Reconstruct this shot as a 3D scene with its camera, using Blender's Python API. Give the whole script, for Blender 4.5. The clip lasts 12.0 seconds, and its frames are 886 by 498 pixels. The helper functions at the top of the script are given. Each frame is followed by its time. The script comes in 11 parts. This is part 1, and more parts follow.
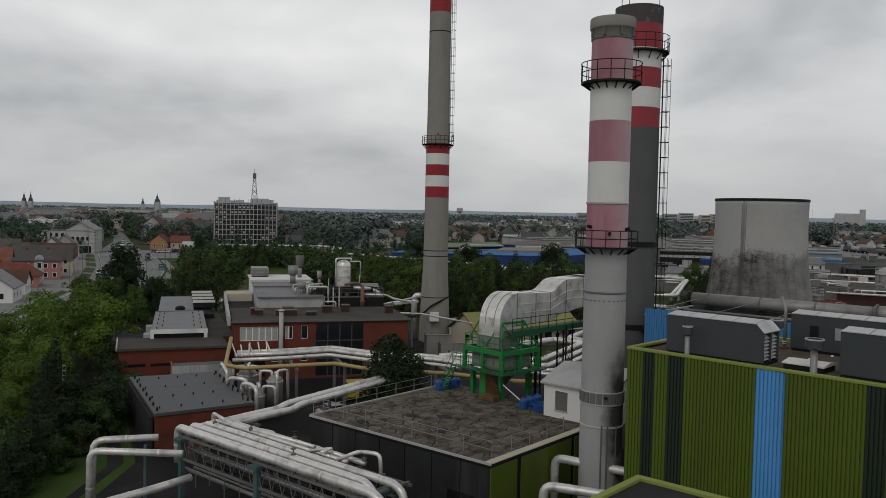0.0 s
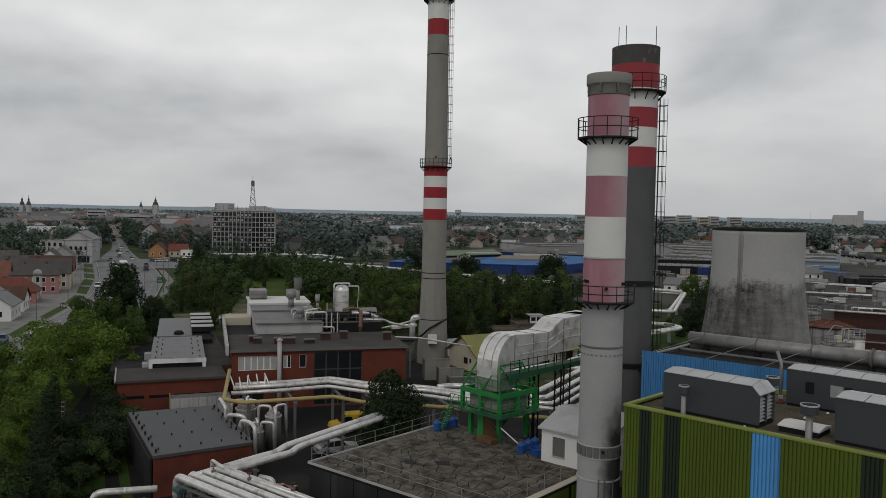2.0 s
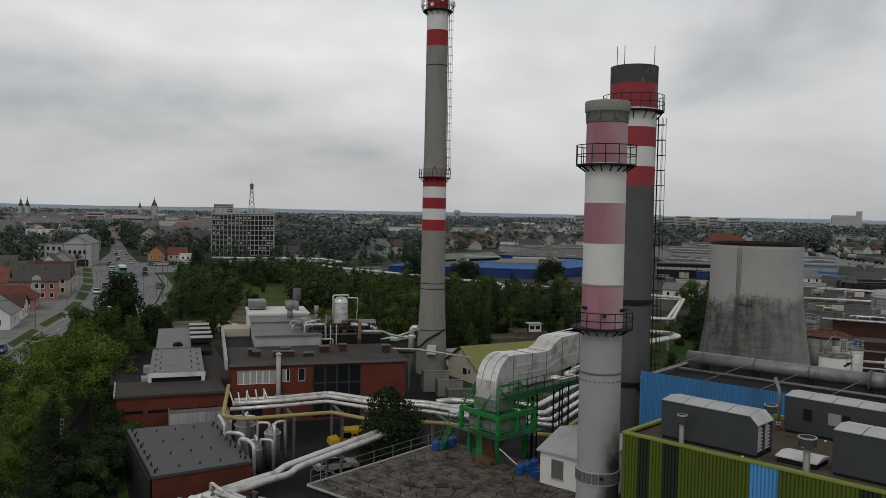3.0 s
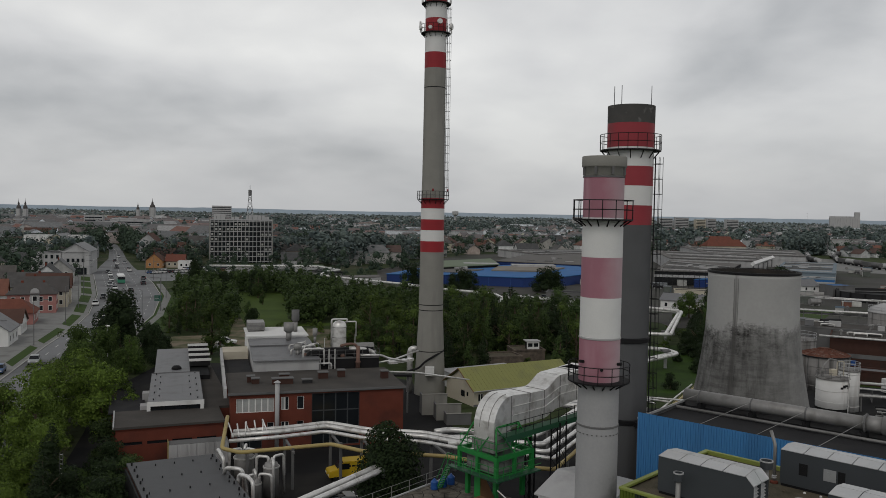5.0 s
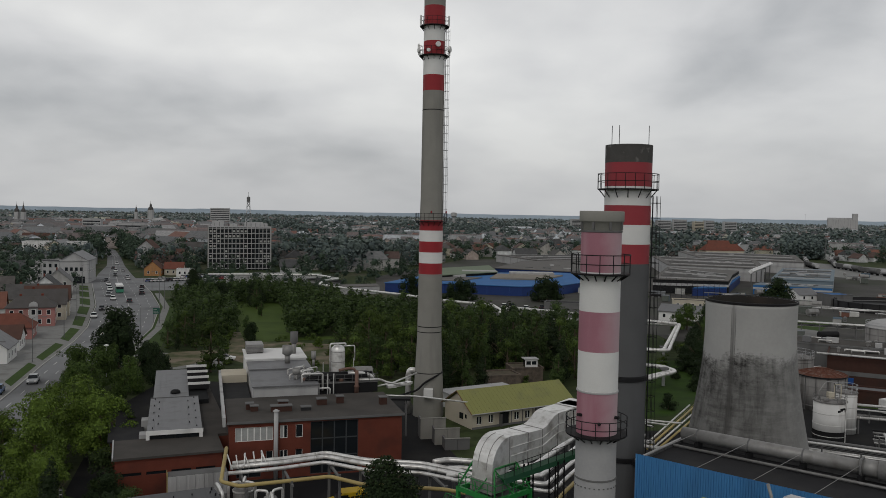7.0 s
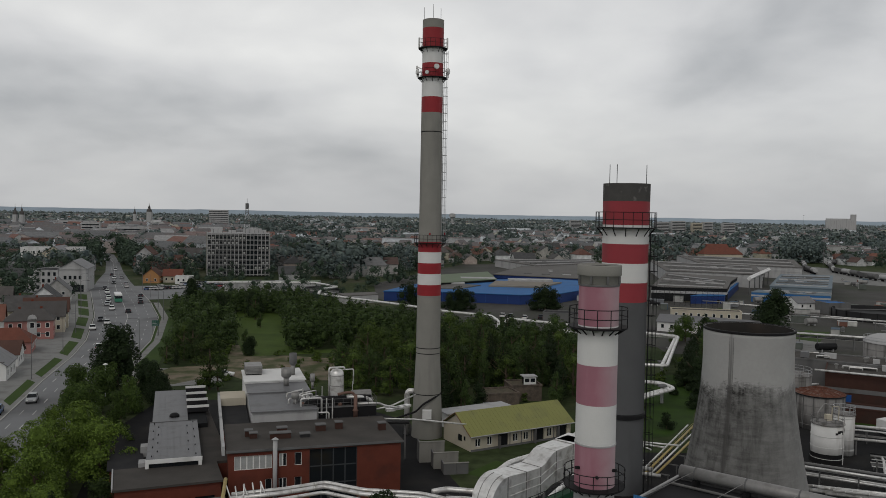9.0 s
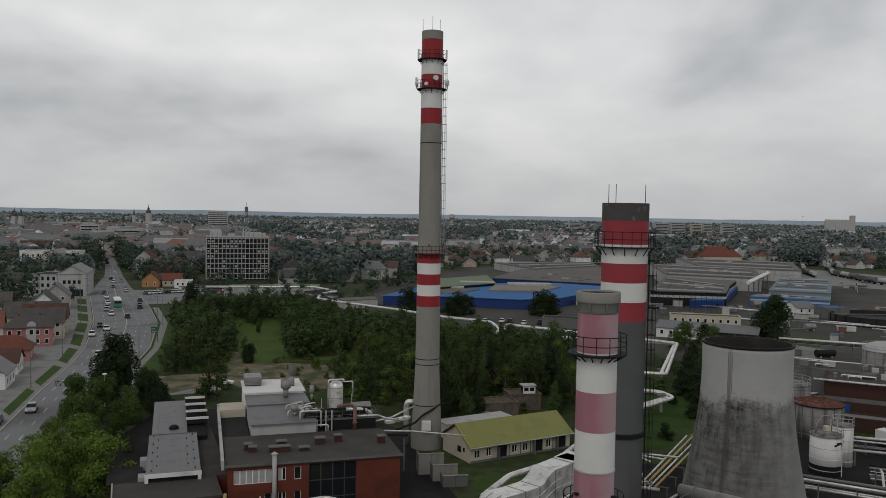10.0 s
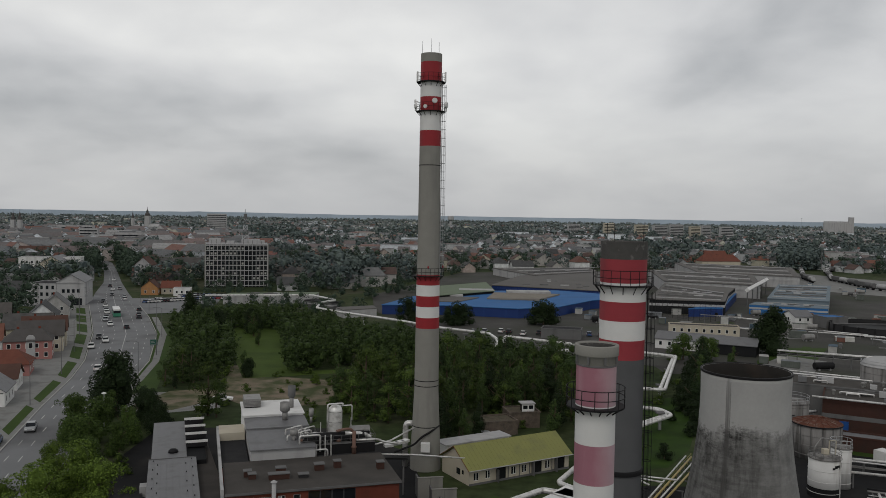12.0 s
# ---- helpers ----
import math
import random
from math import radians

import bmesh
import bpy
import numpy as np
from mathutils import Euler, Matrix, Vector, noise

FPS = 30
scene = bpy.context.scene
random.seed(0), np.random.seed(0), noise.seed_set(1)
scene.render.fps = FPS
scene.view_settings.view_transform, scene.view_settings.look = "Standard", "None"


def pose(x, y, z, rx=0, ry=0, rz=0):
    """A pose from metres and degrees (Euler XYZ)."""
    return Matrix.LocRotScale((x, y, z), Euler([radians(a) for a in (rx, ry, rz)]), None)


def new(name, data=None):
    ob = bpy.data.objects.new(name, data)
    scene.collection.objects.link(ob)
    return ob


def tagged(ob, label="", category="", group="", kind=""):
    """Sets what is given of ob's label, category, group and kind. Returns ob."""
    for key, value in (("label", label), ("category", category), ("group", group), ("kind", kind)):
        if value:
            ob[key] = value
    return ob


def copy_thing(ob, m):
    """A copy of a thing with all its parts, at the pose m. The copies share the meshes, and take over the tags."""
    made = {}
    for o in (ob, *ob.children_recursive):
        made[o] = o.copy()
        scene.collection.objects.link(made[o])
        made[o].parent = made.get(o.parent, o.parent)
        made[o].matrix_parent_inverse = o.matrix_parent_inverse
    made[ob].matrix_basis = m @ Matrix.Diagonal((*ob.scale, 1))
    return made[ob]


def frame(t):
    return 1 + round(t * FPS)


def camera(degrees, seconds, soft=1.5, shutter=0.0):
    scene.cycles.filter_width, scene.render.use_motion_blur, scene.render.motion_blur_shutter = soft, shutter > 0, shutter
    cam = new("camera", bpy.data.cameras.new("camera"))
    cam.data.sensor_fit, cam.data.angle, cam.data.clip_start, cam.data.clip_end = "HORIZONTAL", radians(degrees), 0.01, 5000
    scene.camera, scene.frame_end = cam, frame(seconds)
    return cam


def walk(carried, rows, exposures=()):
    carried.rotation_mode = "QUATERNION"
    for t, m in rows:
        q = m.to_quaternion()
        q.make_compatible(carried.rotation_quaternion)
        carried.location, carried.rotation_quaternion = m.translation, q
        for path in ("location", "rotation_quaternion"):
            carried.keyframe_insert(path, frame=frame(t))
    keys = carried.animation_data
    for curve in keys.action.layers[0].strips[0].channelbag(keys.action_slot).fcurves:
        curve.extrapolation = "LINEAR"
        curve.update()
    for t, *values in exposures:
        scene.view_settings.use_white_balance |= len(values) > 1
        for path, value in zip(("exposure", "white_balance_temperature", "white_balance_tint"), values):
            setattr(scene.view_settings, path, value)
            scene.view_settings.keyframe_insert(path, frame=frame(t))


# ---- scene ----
cam = camera(57.5, 12.0, soft=0.75)
METRES, EYE, TILT, LEAN, TURN = 20.0, 20.0, -2.6, -1.22, 0.0
ROWS = [
    (0.0, 0.0, 0.0, 0.0, 0.0, 0.0, -0.0),
    (0.5, 0.0007, -0.0035, 0.0412, -0.02, 0.03, -0.0),
    (1.0, 0.0013, -0.0056, 0.0825, -0.05, 0.03, 0.03),
    (1.5, 0.0025, -0.0088, 0.1245, -0.07, 0.05, 0.06),
    (2.0, 0.0032, -0.0113, 0.1655, -0.11, 0.06, 0.1),
    (2.5, 0.0042, -0.014, 0.2073, -0.14, 0.07, 0.1),
    (3.0, 0.0043, -0.0159, 0.2481, -0.18, 0.05, 0.12),
    (5.0, 0.0055, -0.0312, 0.4154, -0.3, 0.04, 0.16),
    (5.5, 0.0058, -0.0351, 0.4573, -0.33, 0.05, 0.18),
    (6.0, 0.0061, -0.0383, 0.4991, -0.35, 0.05, 0.19),
    (6.5, 0.0062, -0.0408, 0.5407, -0.37, 0.07, 0.2),
    (7.0, 0.0065, -0.0437, 0.5823, -0.41, 0.07, 0.2),
    (9.0, 0.0084, -0.0544, 0.7502, -0.5, 0.06, 0.26),
    (9.5, 0.0086, -0.0576, 0.7922, -0.53, 0.07, 0.26),
    (10.0, 0.009, -0.0595, 0.8331, -0.55, 0.09, 0.27),
    (10.5, 0.0092, -0.0616, 0.8738, -0.57, 0.1, 0.31),
    (11.0, 0.0095, -0.0649, 0.9149, -0.59, 0.13, 0.3),
    (11.5, 0.0094, -0.0672, 0.9556, -0.61, 0.14, 0.31),
    (12.0, 0.0099, -0.07, 0.9973, -0.62, 0.14, 0.3),
]
walk(cam, [(t, pose(0, 0, EYE, TILT, LEAN, TURN) @ pose(METRES * x, METRES * y, METRES * z, 90 + pitch, roll, yaw)) for t, x, y, z, yaw, pitch, roll in ROWS])

# ---- light ----
world = bpy.data.worlds.new("overcast_sky")
scene.world = world
world.use_nodes = True
wn, wl = world.node_tree.nodes, world.node_tree.links
wn.clear()
SUN_EL, SUN_ROT = radians(48), radians(200)


def build_sky():
    out = wn.new("ShaderNodeOutputWorld")
    bg = wn.new("ShaderNodeBackground")
    sky = wn.new("ShaderNodeTexSky")
    sky.sky_type, sky.sun_disc = "NISHITA", False
    sky.sun_elevation, sky.sun_rotation = SUN_EL, SUN_ROT
    sky.dust_density = 4.0
    tc = wn.new("ShaderNodeTexCoord")
    sep = wn.new("ShaderNodeSeparateXYZ")
    wl.new(tc.outputs["Generated"], sep.inputs[0])

    def m(op, a, b=None, clamp=False):
        n = wn.new("ShaderNodeMath")
        n.operation, n.use_clamp = op, clamp
        for i, v in enumerate((a, b)):
            if v is None:
                continue
            if isinstance(v, (int, float)):
                n.inputs[i].default_value = v
            else:
                wl.new(v, n.inputs[i])
        return n.outputs[0]

    up = m("MAXIMUM", sep.outputs["Z"], 0.0)
    # cloud deck: the direction carried to a flat layer overhead
    deck = wn.new("ShaderNodeCombineXYZ")
    den = m("ADD", up, 0.30)
    wl.new(m("DIVIDE", sep.outputs["X"], den), deck.inputs[0])
    wl.new(m("DIVIDE", sep.outputs["Y"], den), deck.inputs[1])

    def cloud(scale, off, detail, rough):
        mp = wn.new("ShaderNodeMapping")
        mp.inputs["Location"].default_value = off
        mp.inputs["Scale"].default_value = scale
        wl.new(deck.outputs[0], mp.inputs[0])
        n = wn.new("ShaderNodeTexNoise")
        n.inputs["Scale"].default_value = 1.0
        n.inputs["Detail"].default_value = detail
        n.inputs["Roughness"].default_value = rough
        n.inputs["Distortion"].default_value = 0.25
        wl.new(mp.outputs[0], n.inputs["Vector"])
        return n.outputs["Fac"]

    big = cloud((0.9, 0.828, 1), (16.98, -5.24, 0), 4, 0.5)
    fine = cloud((4.2, 3.8, 1), (0.4, 5.2, 2), 5, 0.55)
    mixv = m("ADD", m("MULTIPLY", big, 0.86), m("MULTIPLY", fine, 0.14))
    ramp = wn.new("ShaderNodeValToRGB")
    wl.new(mixv, ramp.inputs[0])
    e = ramp.color_ramp.elements
    e[0].position, e[0].color = 0.34, (0.50, 0.512, 0.525, 1)
    e[1].position, e[1].color = 0.62, (1.06, 1.055, 1.03, 1)
    k = e.new(0.48)
    k.color = (0.835, 0.835, 0.835, 1)
    # dims the sky overhead, out of view, to lower the light on the ground
    grad = m("ADD", m("MULTIPLY", m("MULTIPLY", up, up), CLOUD_ZENITH), 1.0)
    low = m("SUBTRACT", 1.0, m("MULTIPLY", up, 5.5), True)
    soft = wn.new("ShaderNodeMix")
    soft.data_type = "RGBA"
    wl.new(m("MULTIPLY", low, 0.75), soft.inputs["Factor"])
    wl.new(ramp.outputs[0], soft.inputs["A"])
    soft.inputs["B"].default_value = (0.545, 0.558, 0.575, 1)
    sc = wn.new("ShaderNodeVectorMath")
    sc.operation = "SCALE"
    wl.new(soft.outputs["Result"], sc.inputs[0])
    wl.new(m("MULTIPLY", grad, CLOUD_LEVEL), sc.inputs["Scale"])
    add = wn.new("ShaderNodeMix")
    add.data_type = "RGBA"
    add.inputs["Factor"].default_value = 0.90
    wl.new(sky.outputs[0], add.inputs["A"])
    wl.new(sc.outputs[0], add.inputs["B"])
    wl.new(add.outputs["Result"], bg.inputs["Color"])
    bg.inputs["Strength"].default_value = 0.10
    wl.new(bg.outputs[0], out.inputs[0])


CLOUD_LEVEL, CLOUD_ZENITH = 8.45, -0.70
build_sky()
sun = new("sun", bpy.data.lights.new("sun", "SUN"))
sun.data.energy, sun.data.angle, sun.data.color = 0.5, radians(25), (1.0, 0.97, 0.92)
sun.matrix_world = pose(0, 0, 90, 90 - 48, 0, -20)

# ---- mesh tools ----


def thing(name, m, label="", category="", group="", kind=""):
    ob = new(name)
    ob.empty_display_size = 0.3
    ob.matrix_world = m
    return tagged(ob, label, category, group, kind)


def part(name, bm, material, parent=None, label="", smooth=False):
    me = bpy.data.meshes.new(name)
    if smooth:
        for f in bm.faces:
            f.smooth = True
    bm.to_mesh(me)
    bm.free()
    me.materials.append(material)
    ob = new(name, me)
    if parent is not None:
        ob.parent = parent
    return tagged(ob, label)


def again(name, me, parent, m):
    """One more piece on a mesh that is already there."""
    ob = new(name, me)
    ob.parent = parent
    ob.matrix_local = m
    return ob


def solo(name, bm, material, m, label, category="", group="", kind="", smooth=False):
    ob = part(name, bm, material, None, "", smooth)
    ob.matrix_world = m
    return tagged(ob, label, category, group, kind)


BOXF = ((0, 3, 2, 1), (4, 5, 6, 7), (0, 1, 5, 4), (1, 2, 6, 5), (2, 3, 7, 6), (3, 0, 4, 7))


def box(bm, x0, y0, z0, x1, y1, z1, m=None):
    vs = [Vector(p) for p in ((x0, y0, z0), (x1, y0, z0), (x1, y1, z0), (x0, y1, z0), (x0, y0, z1), (x1, y0, z1), (x1, y1, z1), (x0, y1, z1))]
    vs = [bm.verts.new(m @ v if m else v) for v in vs]
    for f in BOXF:
        bm.faces.new([vs[i] for i in f])
    return bm


def prism(bm, poly, z0, z1):
    """An upright prism on a plan outline that runs counter-clockwise."""
    lo = [bm.verts.new((x, y, z0)) for x, y in poly]
    hi = [bm.verts.new((x, y, z1)) for x, y in poly]
    n = len(poly)
    bm.faces.new(hi)
    bm.faces.new(lo[::-1])
    for i in range(n):
        bm.faces.new((lo[i], lo[(i + 1) % n], hi[(i + 1) % n], hi[i]))
    return bm


def profile_x(bm, poly, x0, x1):
    """A body with the (y, z) outline poly, drawn out along x."""
    a = [bm.verts.new((x0, y, z)) for y, z in poly]
    b = [bm.verts.new((x1, y, z)) for y, z in poly]
    n = len(poly)
    bm.faces.new(a[::-1])
    bm.faces.new(b)
    for i in range(n):
        bm.faces.new((a[i], a[(i + 1) % n], b[(i + 1) % n], b[i]))
    return bm


def lathe(bm, prof, n=32, cx=0, cy=0, caps=True):
    rings = [[bm.verts.new((cx + r * math.cos(2 * math.pi * k / n), cy + r * math.sin(2 * math.pi * k / n), z)) for k in range(n)] for r, z in prof]
    for a, b in zip(rings, rings[1:]):
        for k in range(n):
            bm.faces.new((a[k], a[(k + 1) % n], b[(k + 1) % n], b[k]))
    if caps:
        bm.faces.new(rings[0][::-1])
        bm.faces.new(rings[-1])
    return bm


def rod(bm, p, q, r, n=8, r2=None):
    p, q = Vector(p), Vector(q)
    r2 = r if r2 is None else r2
    t = (q - p).normalized()
    s = t.cross(Vector((0, 0, 1)) if abs(t.z) < 0.9 else Vector((1, 0, 0))).normalized()
    u = s.cross(t)
    ring = [(math.cos(2 * math.pi * k / n), math.sin(2 * math.pi * k / n)) for k in range(n)]
    a = [bm.verts.new(p + (s * c + u * d) * r) for c, d in ring]
    b = [bm.verts.new(q + (s * c + u * d) * r2) for c, d in ring]
    for k in range(n):
        bm.faces.new((a[k], a[(k + 1) % n], b[(k + 1) % n], b[k]))
    bm.faces.new(a[::-1])
    bm.faces.new(b)
    return bm


def tube(bm, pts, r, n=12, bend=0.0, steps=4):
    """A pipe along a polyline, its corners rounded by bend metres."""
    pts = [Vector(p) for p in pts]
    if bend:
        out = [pts[0]]
        for a, b, c in zip(pts, pts[1:], pts[2:]):
            d = min(bend, (a - b).length * 0.45, (c - b).length * 0.45)
            s, e = b + (a - b).normalized() * d, b + (c - b).normalized() * d
            for k in range(steps + 1):
                w = k / steps
                out.append(s.lerp(b, w).lerp(b.lerp(e, w), w))
        out.append(pts[-1])
        pts = out
    up = None
    rings = []
    for i, p in enumerate(pts):
        t = (pts[min(i + 1, len(pts) - 1)] - pts[max(i - 1, 0)]).normalized()
        if up is None:
            up = t.cross(Vector((0, 0, 1)) if abs(t.z) < 0.9 else Vector((1, 0, 0))).normalized()
        up = (up - t * up.dot(t)).normalized()
        s = up.cross(t)
        rings.append([bm.verts.new(p + (up * math.cos(2 * math.pi * k / n) + s * math.sin(2 * math.pi * k / n)) * r) for k in range(n)])
    for a, b in zip(rings, rings[1:]):
        for k in range(n):
            bm.faces.new((a[k], b[k], b[(k + 1) % n], a[(k + 1) % n]))
    bm.faces.new(rings[0])
    bm.faces.new(rings[-1][::-1])
    return bm


def wall_holes(bm, x0, x1, z0, z1, y0, y1, holes):
    """A wall in the xz plane, y0 to y1 thick, with rectangular holes (x0, x1, z0, z1)."""
    xs = sorted({x0, x1, *[v for h in holes for v in h[:2]]})
    zs = sorted({z0, z1, *[v for h in holes for v in h[2:]]})
    for za, zb in zip(zs, zs[1:]):
        run = None
        for xa, xb in zip(xs, xs[1:]):
            mx, mz = (xa + xb) / 2, (za + zb) / 2
            solid = not any(h[0] < mx < h[1] and h[2] < mz < h[3] for h in holes)
            if solid:
                run = (run[0], xb) if run else (xa, xb)
            if run and (not solid or xb == xs[-1]):
                for xc, xd in zip(xs, xs[1:]):
                    if xc >= run[0] and xd <= run[1]:
                        box(bm, xc, y0, za, xd, y1, zb)
                run = None
    bmesh.ops.remove_doubles(bm, verts=bm.verts[:], dist=0.0005)
    return bm


B = bmesh.new

# ---- materials ----


def mat(name, col, rough=0.85, metal=0.0, var=0.25, scale=1.0, fine=14.0, bump=0.15, stain=None, amount=0.5, stain_scale=0.35, rnd=0.0, island=0.0, streak=False, stretch=(1, 1, 1), spec=None):
    ma = bpy.data.materials.new(name)
    ma.use_nodes = True
    nt = ma.node_tree
    nd, ln = nt.nodes, nt.links
    p = nd["Principled BSDF"]
    p.inputs["Roughness"].default_value, p.inputs["Metallic"].default_value = rough, metal
    p.inputs["Specular IOR Level"].default_value = spec if spec is not None else (0.12 if rough > 0.7 else 0.35)
    tc = nd.new("ShaderNodeTexCoord")
    mp = nd.new("ShaderNodeMapping")
    mp.inputs["Scale"].default_value = stretch
    ln.new(tc.outputs["Object"], mp.inputs[0])

    def nz(s, detail=4.0, vec=mp):
        n = nd.new("ShaderNodeTexNoise")
        n.inputs["Scale"].default_value, n.inputs["Detail"].default_value = s, detail
        ln.new(vec.outputs[0], n.inputs["Vector"])
        return n.outputs["Fac"]

    def mth(op, a, b):
        n = nd.new("ShaderNodeMath")
        n.operation = op
        for i, v in enumerate((a, b)):
            if isinstance(v, (int, float)):
                n.inputs[i].default_value = v
            else:
                ln.new(v, n.inputs[i])
        return n.outputs[0]

    f = mth("ADD", mth("MULTIPLY", nz(scale), 0.6), mth("MULTIPLY", nz(fine, 3.0), 0.4))
    val = mth("ADD", mth("MULTIPLY", mth("SUBTRACT", f, 0.5), 2.6 * var), 1.0)
    if rnd or island:
        src = nd.new("ShaderNodeObjectInfo").outputs["Random"] if rnd else nd.new("ShaderNodeNewGeometry").outputs["Random Per Island"]
        val = mth("MULTIPLY", val, mth("ADD", mth("MULTIPLY", mth("SUBTRACT", src, 0.5), 2 * (rnd or island)), 1.0))
    sc = nd.new("ShaderNodeVectorMath")
    sc.operation = "SCALE"
    sc.inputs[0].default_value = col
    ln.new(val, sc.inputs["Scale"])
    colour = sc.outputs[0]
    if stain:
        vec = mp
        if streak:
            vec = nd.new("ShaderNodeMapping")
            vec.inputs["Scale"].default_value = (1, 1, 0.12)
            ln.new(tc.outputs["Object"], vec.inputs[0])
        r = nd.new("ShaderNodeValToRGB")
        r.color_ramp.elements[0].position, r.color_ramp.elements[1].position = 0.62 - 0.25 * amount, 0.80 - 0.2 * amount
        ln.new(nz(stain_scale, 6.0, vec), r.inputs[0])
        mx = nd.new("ShaderNodeMix")
        mx.data_type = "RGBA"
        ln.new(mth("MULTIPLY", r.outputs[0], min(1.0, 0.45 + amount * 0.5)), mx.inputs["Factor"])
        ln.new(colour, mx.inputs["A"])
        mx.inputs["B"].default_value = (*stain, 1)
        colour = mx.outputs["Result"]
    ln.new(colour, p.inputs["Base Color"])
    if bump:
        b = nd.new("ShaderNodeBump")
        b.inputs["Strength"].default_value, b.inputs["Distance"].default_value = bump, 0.05
        ln.new(nz(fine, 5.0), b.inputs["Height"])
        ln.new(b.outputs[0], p.inputs["Normal"])
    return ma


def leaf_mat(name, col, island=0.28, rnd=0.2, hue=0.0):
    ma = bpy.data.materials.new(name)
    ma.use_nodes = True
    nd, ln = ma.node_tree.nodes, ma.node_tree.links
    p = nd["Principled BSDF"]
    p.inputs["Roughness"].default_value = 0.6
    p.inputs["Specular IOR Level"].default_value = 0.10
    g = nd.new("ShaderNodeNewGeometry")
    o = nd.new("ShaderNodeObjectInfo")
    r = nd.new("ShaderNodeValToRGB")
    e = r.color_ramp.elements
    e[0].color = (*[c * (1 - island) for c in col], 1)
    e[1].color = (*[c * (1 + island) * k for c, k in zip(col, (1.06, 1.0, 0.85))], 1)
    ln.new(g.outputs["Random Per Island"], r.inputs[0])
    mm = nd.new("ShaderNodeMath")
    mm.operation = "MULTIPLY_ADD"
    ln.new(o.outputs["Random"], mm.inputs[0])
    mm.inputs[1].default_value, mm.inputs[2].default_value = 2 * rnd, 1 - rnd
    s = nd.new("ShaderNodeVectorMath")
    s.operation = "SCALE"
    ln.new(r.outputs[0], s.inputs[0])
    ln.new(mm.outputs[0], s.inputs["Scale"])
    ln.new(s.outputs[0], p.inputs["Base Color"])
    p.inputs["Subsurface Weight"].default_value = 0.0
    return ma


M_concrete = mat("weathered_concrete", (0.24, 0.235, 0.215), var=0.18, scale=0.5, stain=(0.17, 0.165, 0.155), amount=0.35, stain_scale=0.6, streak=True)
M_conc_dark = mat("dark_shaft_concrete", (0.135, 0.135, 0.135), var=0.16, scale=0.6, stain=(0.08, 0.08, 0.08), amount=0.4, streak=True)
M_shaftdark = mat("sooty_dark_shaft", (0.098, 0.10, 0.104), var=0.18, scale=0.5, stain=(0.055, 0.055, 0.057), amount=0.45, streak=True)
M_conc_pale = mat("pale_shaft_concrete", (0.38, 0.38, 0.382), var=0.14, scale=0.8, stain=(0.20, 0.20, 0.198), amount=0.42, streak=True)
M_red = mat("red_band_paint", (0.27, 0.017, 0.024), var=0.2, scale=0.8, rough=0.6, stain=(0.17, 0.02, 0.022), amount=0.4, streak=True)
M_red3 = mat("faded_red_band_paint", (0.28, 0.034, 0.045), var=0.15, scale=0.8, rough=0.6, stain=(0.19, 0.032, 0.04), amount=0.4, streak=True)
M_white = mat("white_band_paint", (0.64, 0.64, 0.63), var=0.10, scale=0.8, rough=0.6, stain=(0.42, 0.41, 0.40), amount=0.3, streak=True)
M_pink = mat("bleached_pink_paint", (0.33, 0.145, 0.185), var=0.12, scale=0.5, rough=0.6, stain=(0.42, 0.24, 0.28), amount=0.4, stain_scale=0.8, streak=True)
def bleach(ma, pale_col):
    """Lets the paint fade to a paler tone on the weather side of a shaft."""
    nd, ln = ma.node_tree.nodes, ma.node_tree.links
    p = nd["Principled BSDF"]
    old = p.inputs["Base Color"].links[0].from_socket
    tc = nd.new("ShaderNodeTexCoord")
    sep = nd.new("ShaderNodeSeparateXYZ")
    ln.new(tc.outputs["Object"], sep.inputs[0])
    n = nd.new("ShaderNodeTexNoise")
    n.inputs["Scale"].default_value, n.inputs["Detail"].default_value = 0.9, 6
    ln.new(tc.outputs["Object"], n.inputs["Vector"])
    a = nd.new("ShaderNodeMath")
    a.operation = "MULTIPLY_ADD"
    ln.new(n.outputs["Fac"], a.inputs[0])
    a.inputs[1].default_value = 1.1
    ln.new(sep.outputs["X"], a.inputs[2])
    rmp = nd.new("ShaderNodeMapRange")
    rmp.inputs["From Min"].default_value, rmp.inputs["From Max"].default_value = 0.25, 1.75
    rmp.inputs["To Max"].default_value = 0.85
    ln.new(a.outputs[0], rmp.inputs["Value"])
    mx = nd.new("ShaderNodeMix")
    mx.data_type = "RGBA"
    ln.new(rmp.outputs[0], mx.inputs["Factor"])
    ln.new(old, mx.inputs["A"])
    mx.inputs["B"].default_value = (*pale_col, 1)
    ln.new(mx.outputs["Result"], p.inputs["Base Color"])


bleach(M_pink, (0.47, 0.36, 0.385))
M_soot = mat("sooty_top", (0.075, 0.073, 0.07), var=0.3, scale=1.5, stain=(0.32, 0.31, 0.30), amount=0.1, stain_scale=1.8)
M_black = mat("black_steel", (0.013, 0.013, 0.014), rough=0.6, var=0.2, bump=0, spec=0.15)
M_steel = mat("galvanised_steel", (0.42, 0.43, 0.44), rough=0.5, metal=0.6, var=0.15, stain=(0.25, 0.22, 0.19), amount=0.25)
M_clad = mat("pipe_insulation_sheet", (0.66, 0.655, 0.64), rough=0.36, metal=0.45, var=0.22, scale=1.4, fine=5, stain=(0.21, 0.19, 0.165), amount=0.45, stain_scale=1.1)
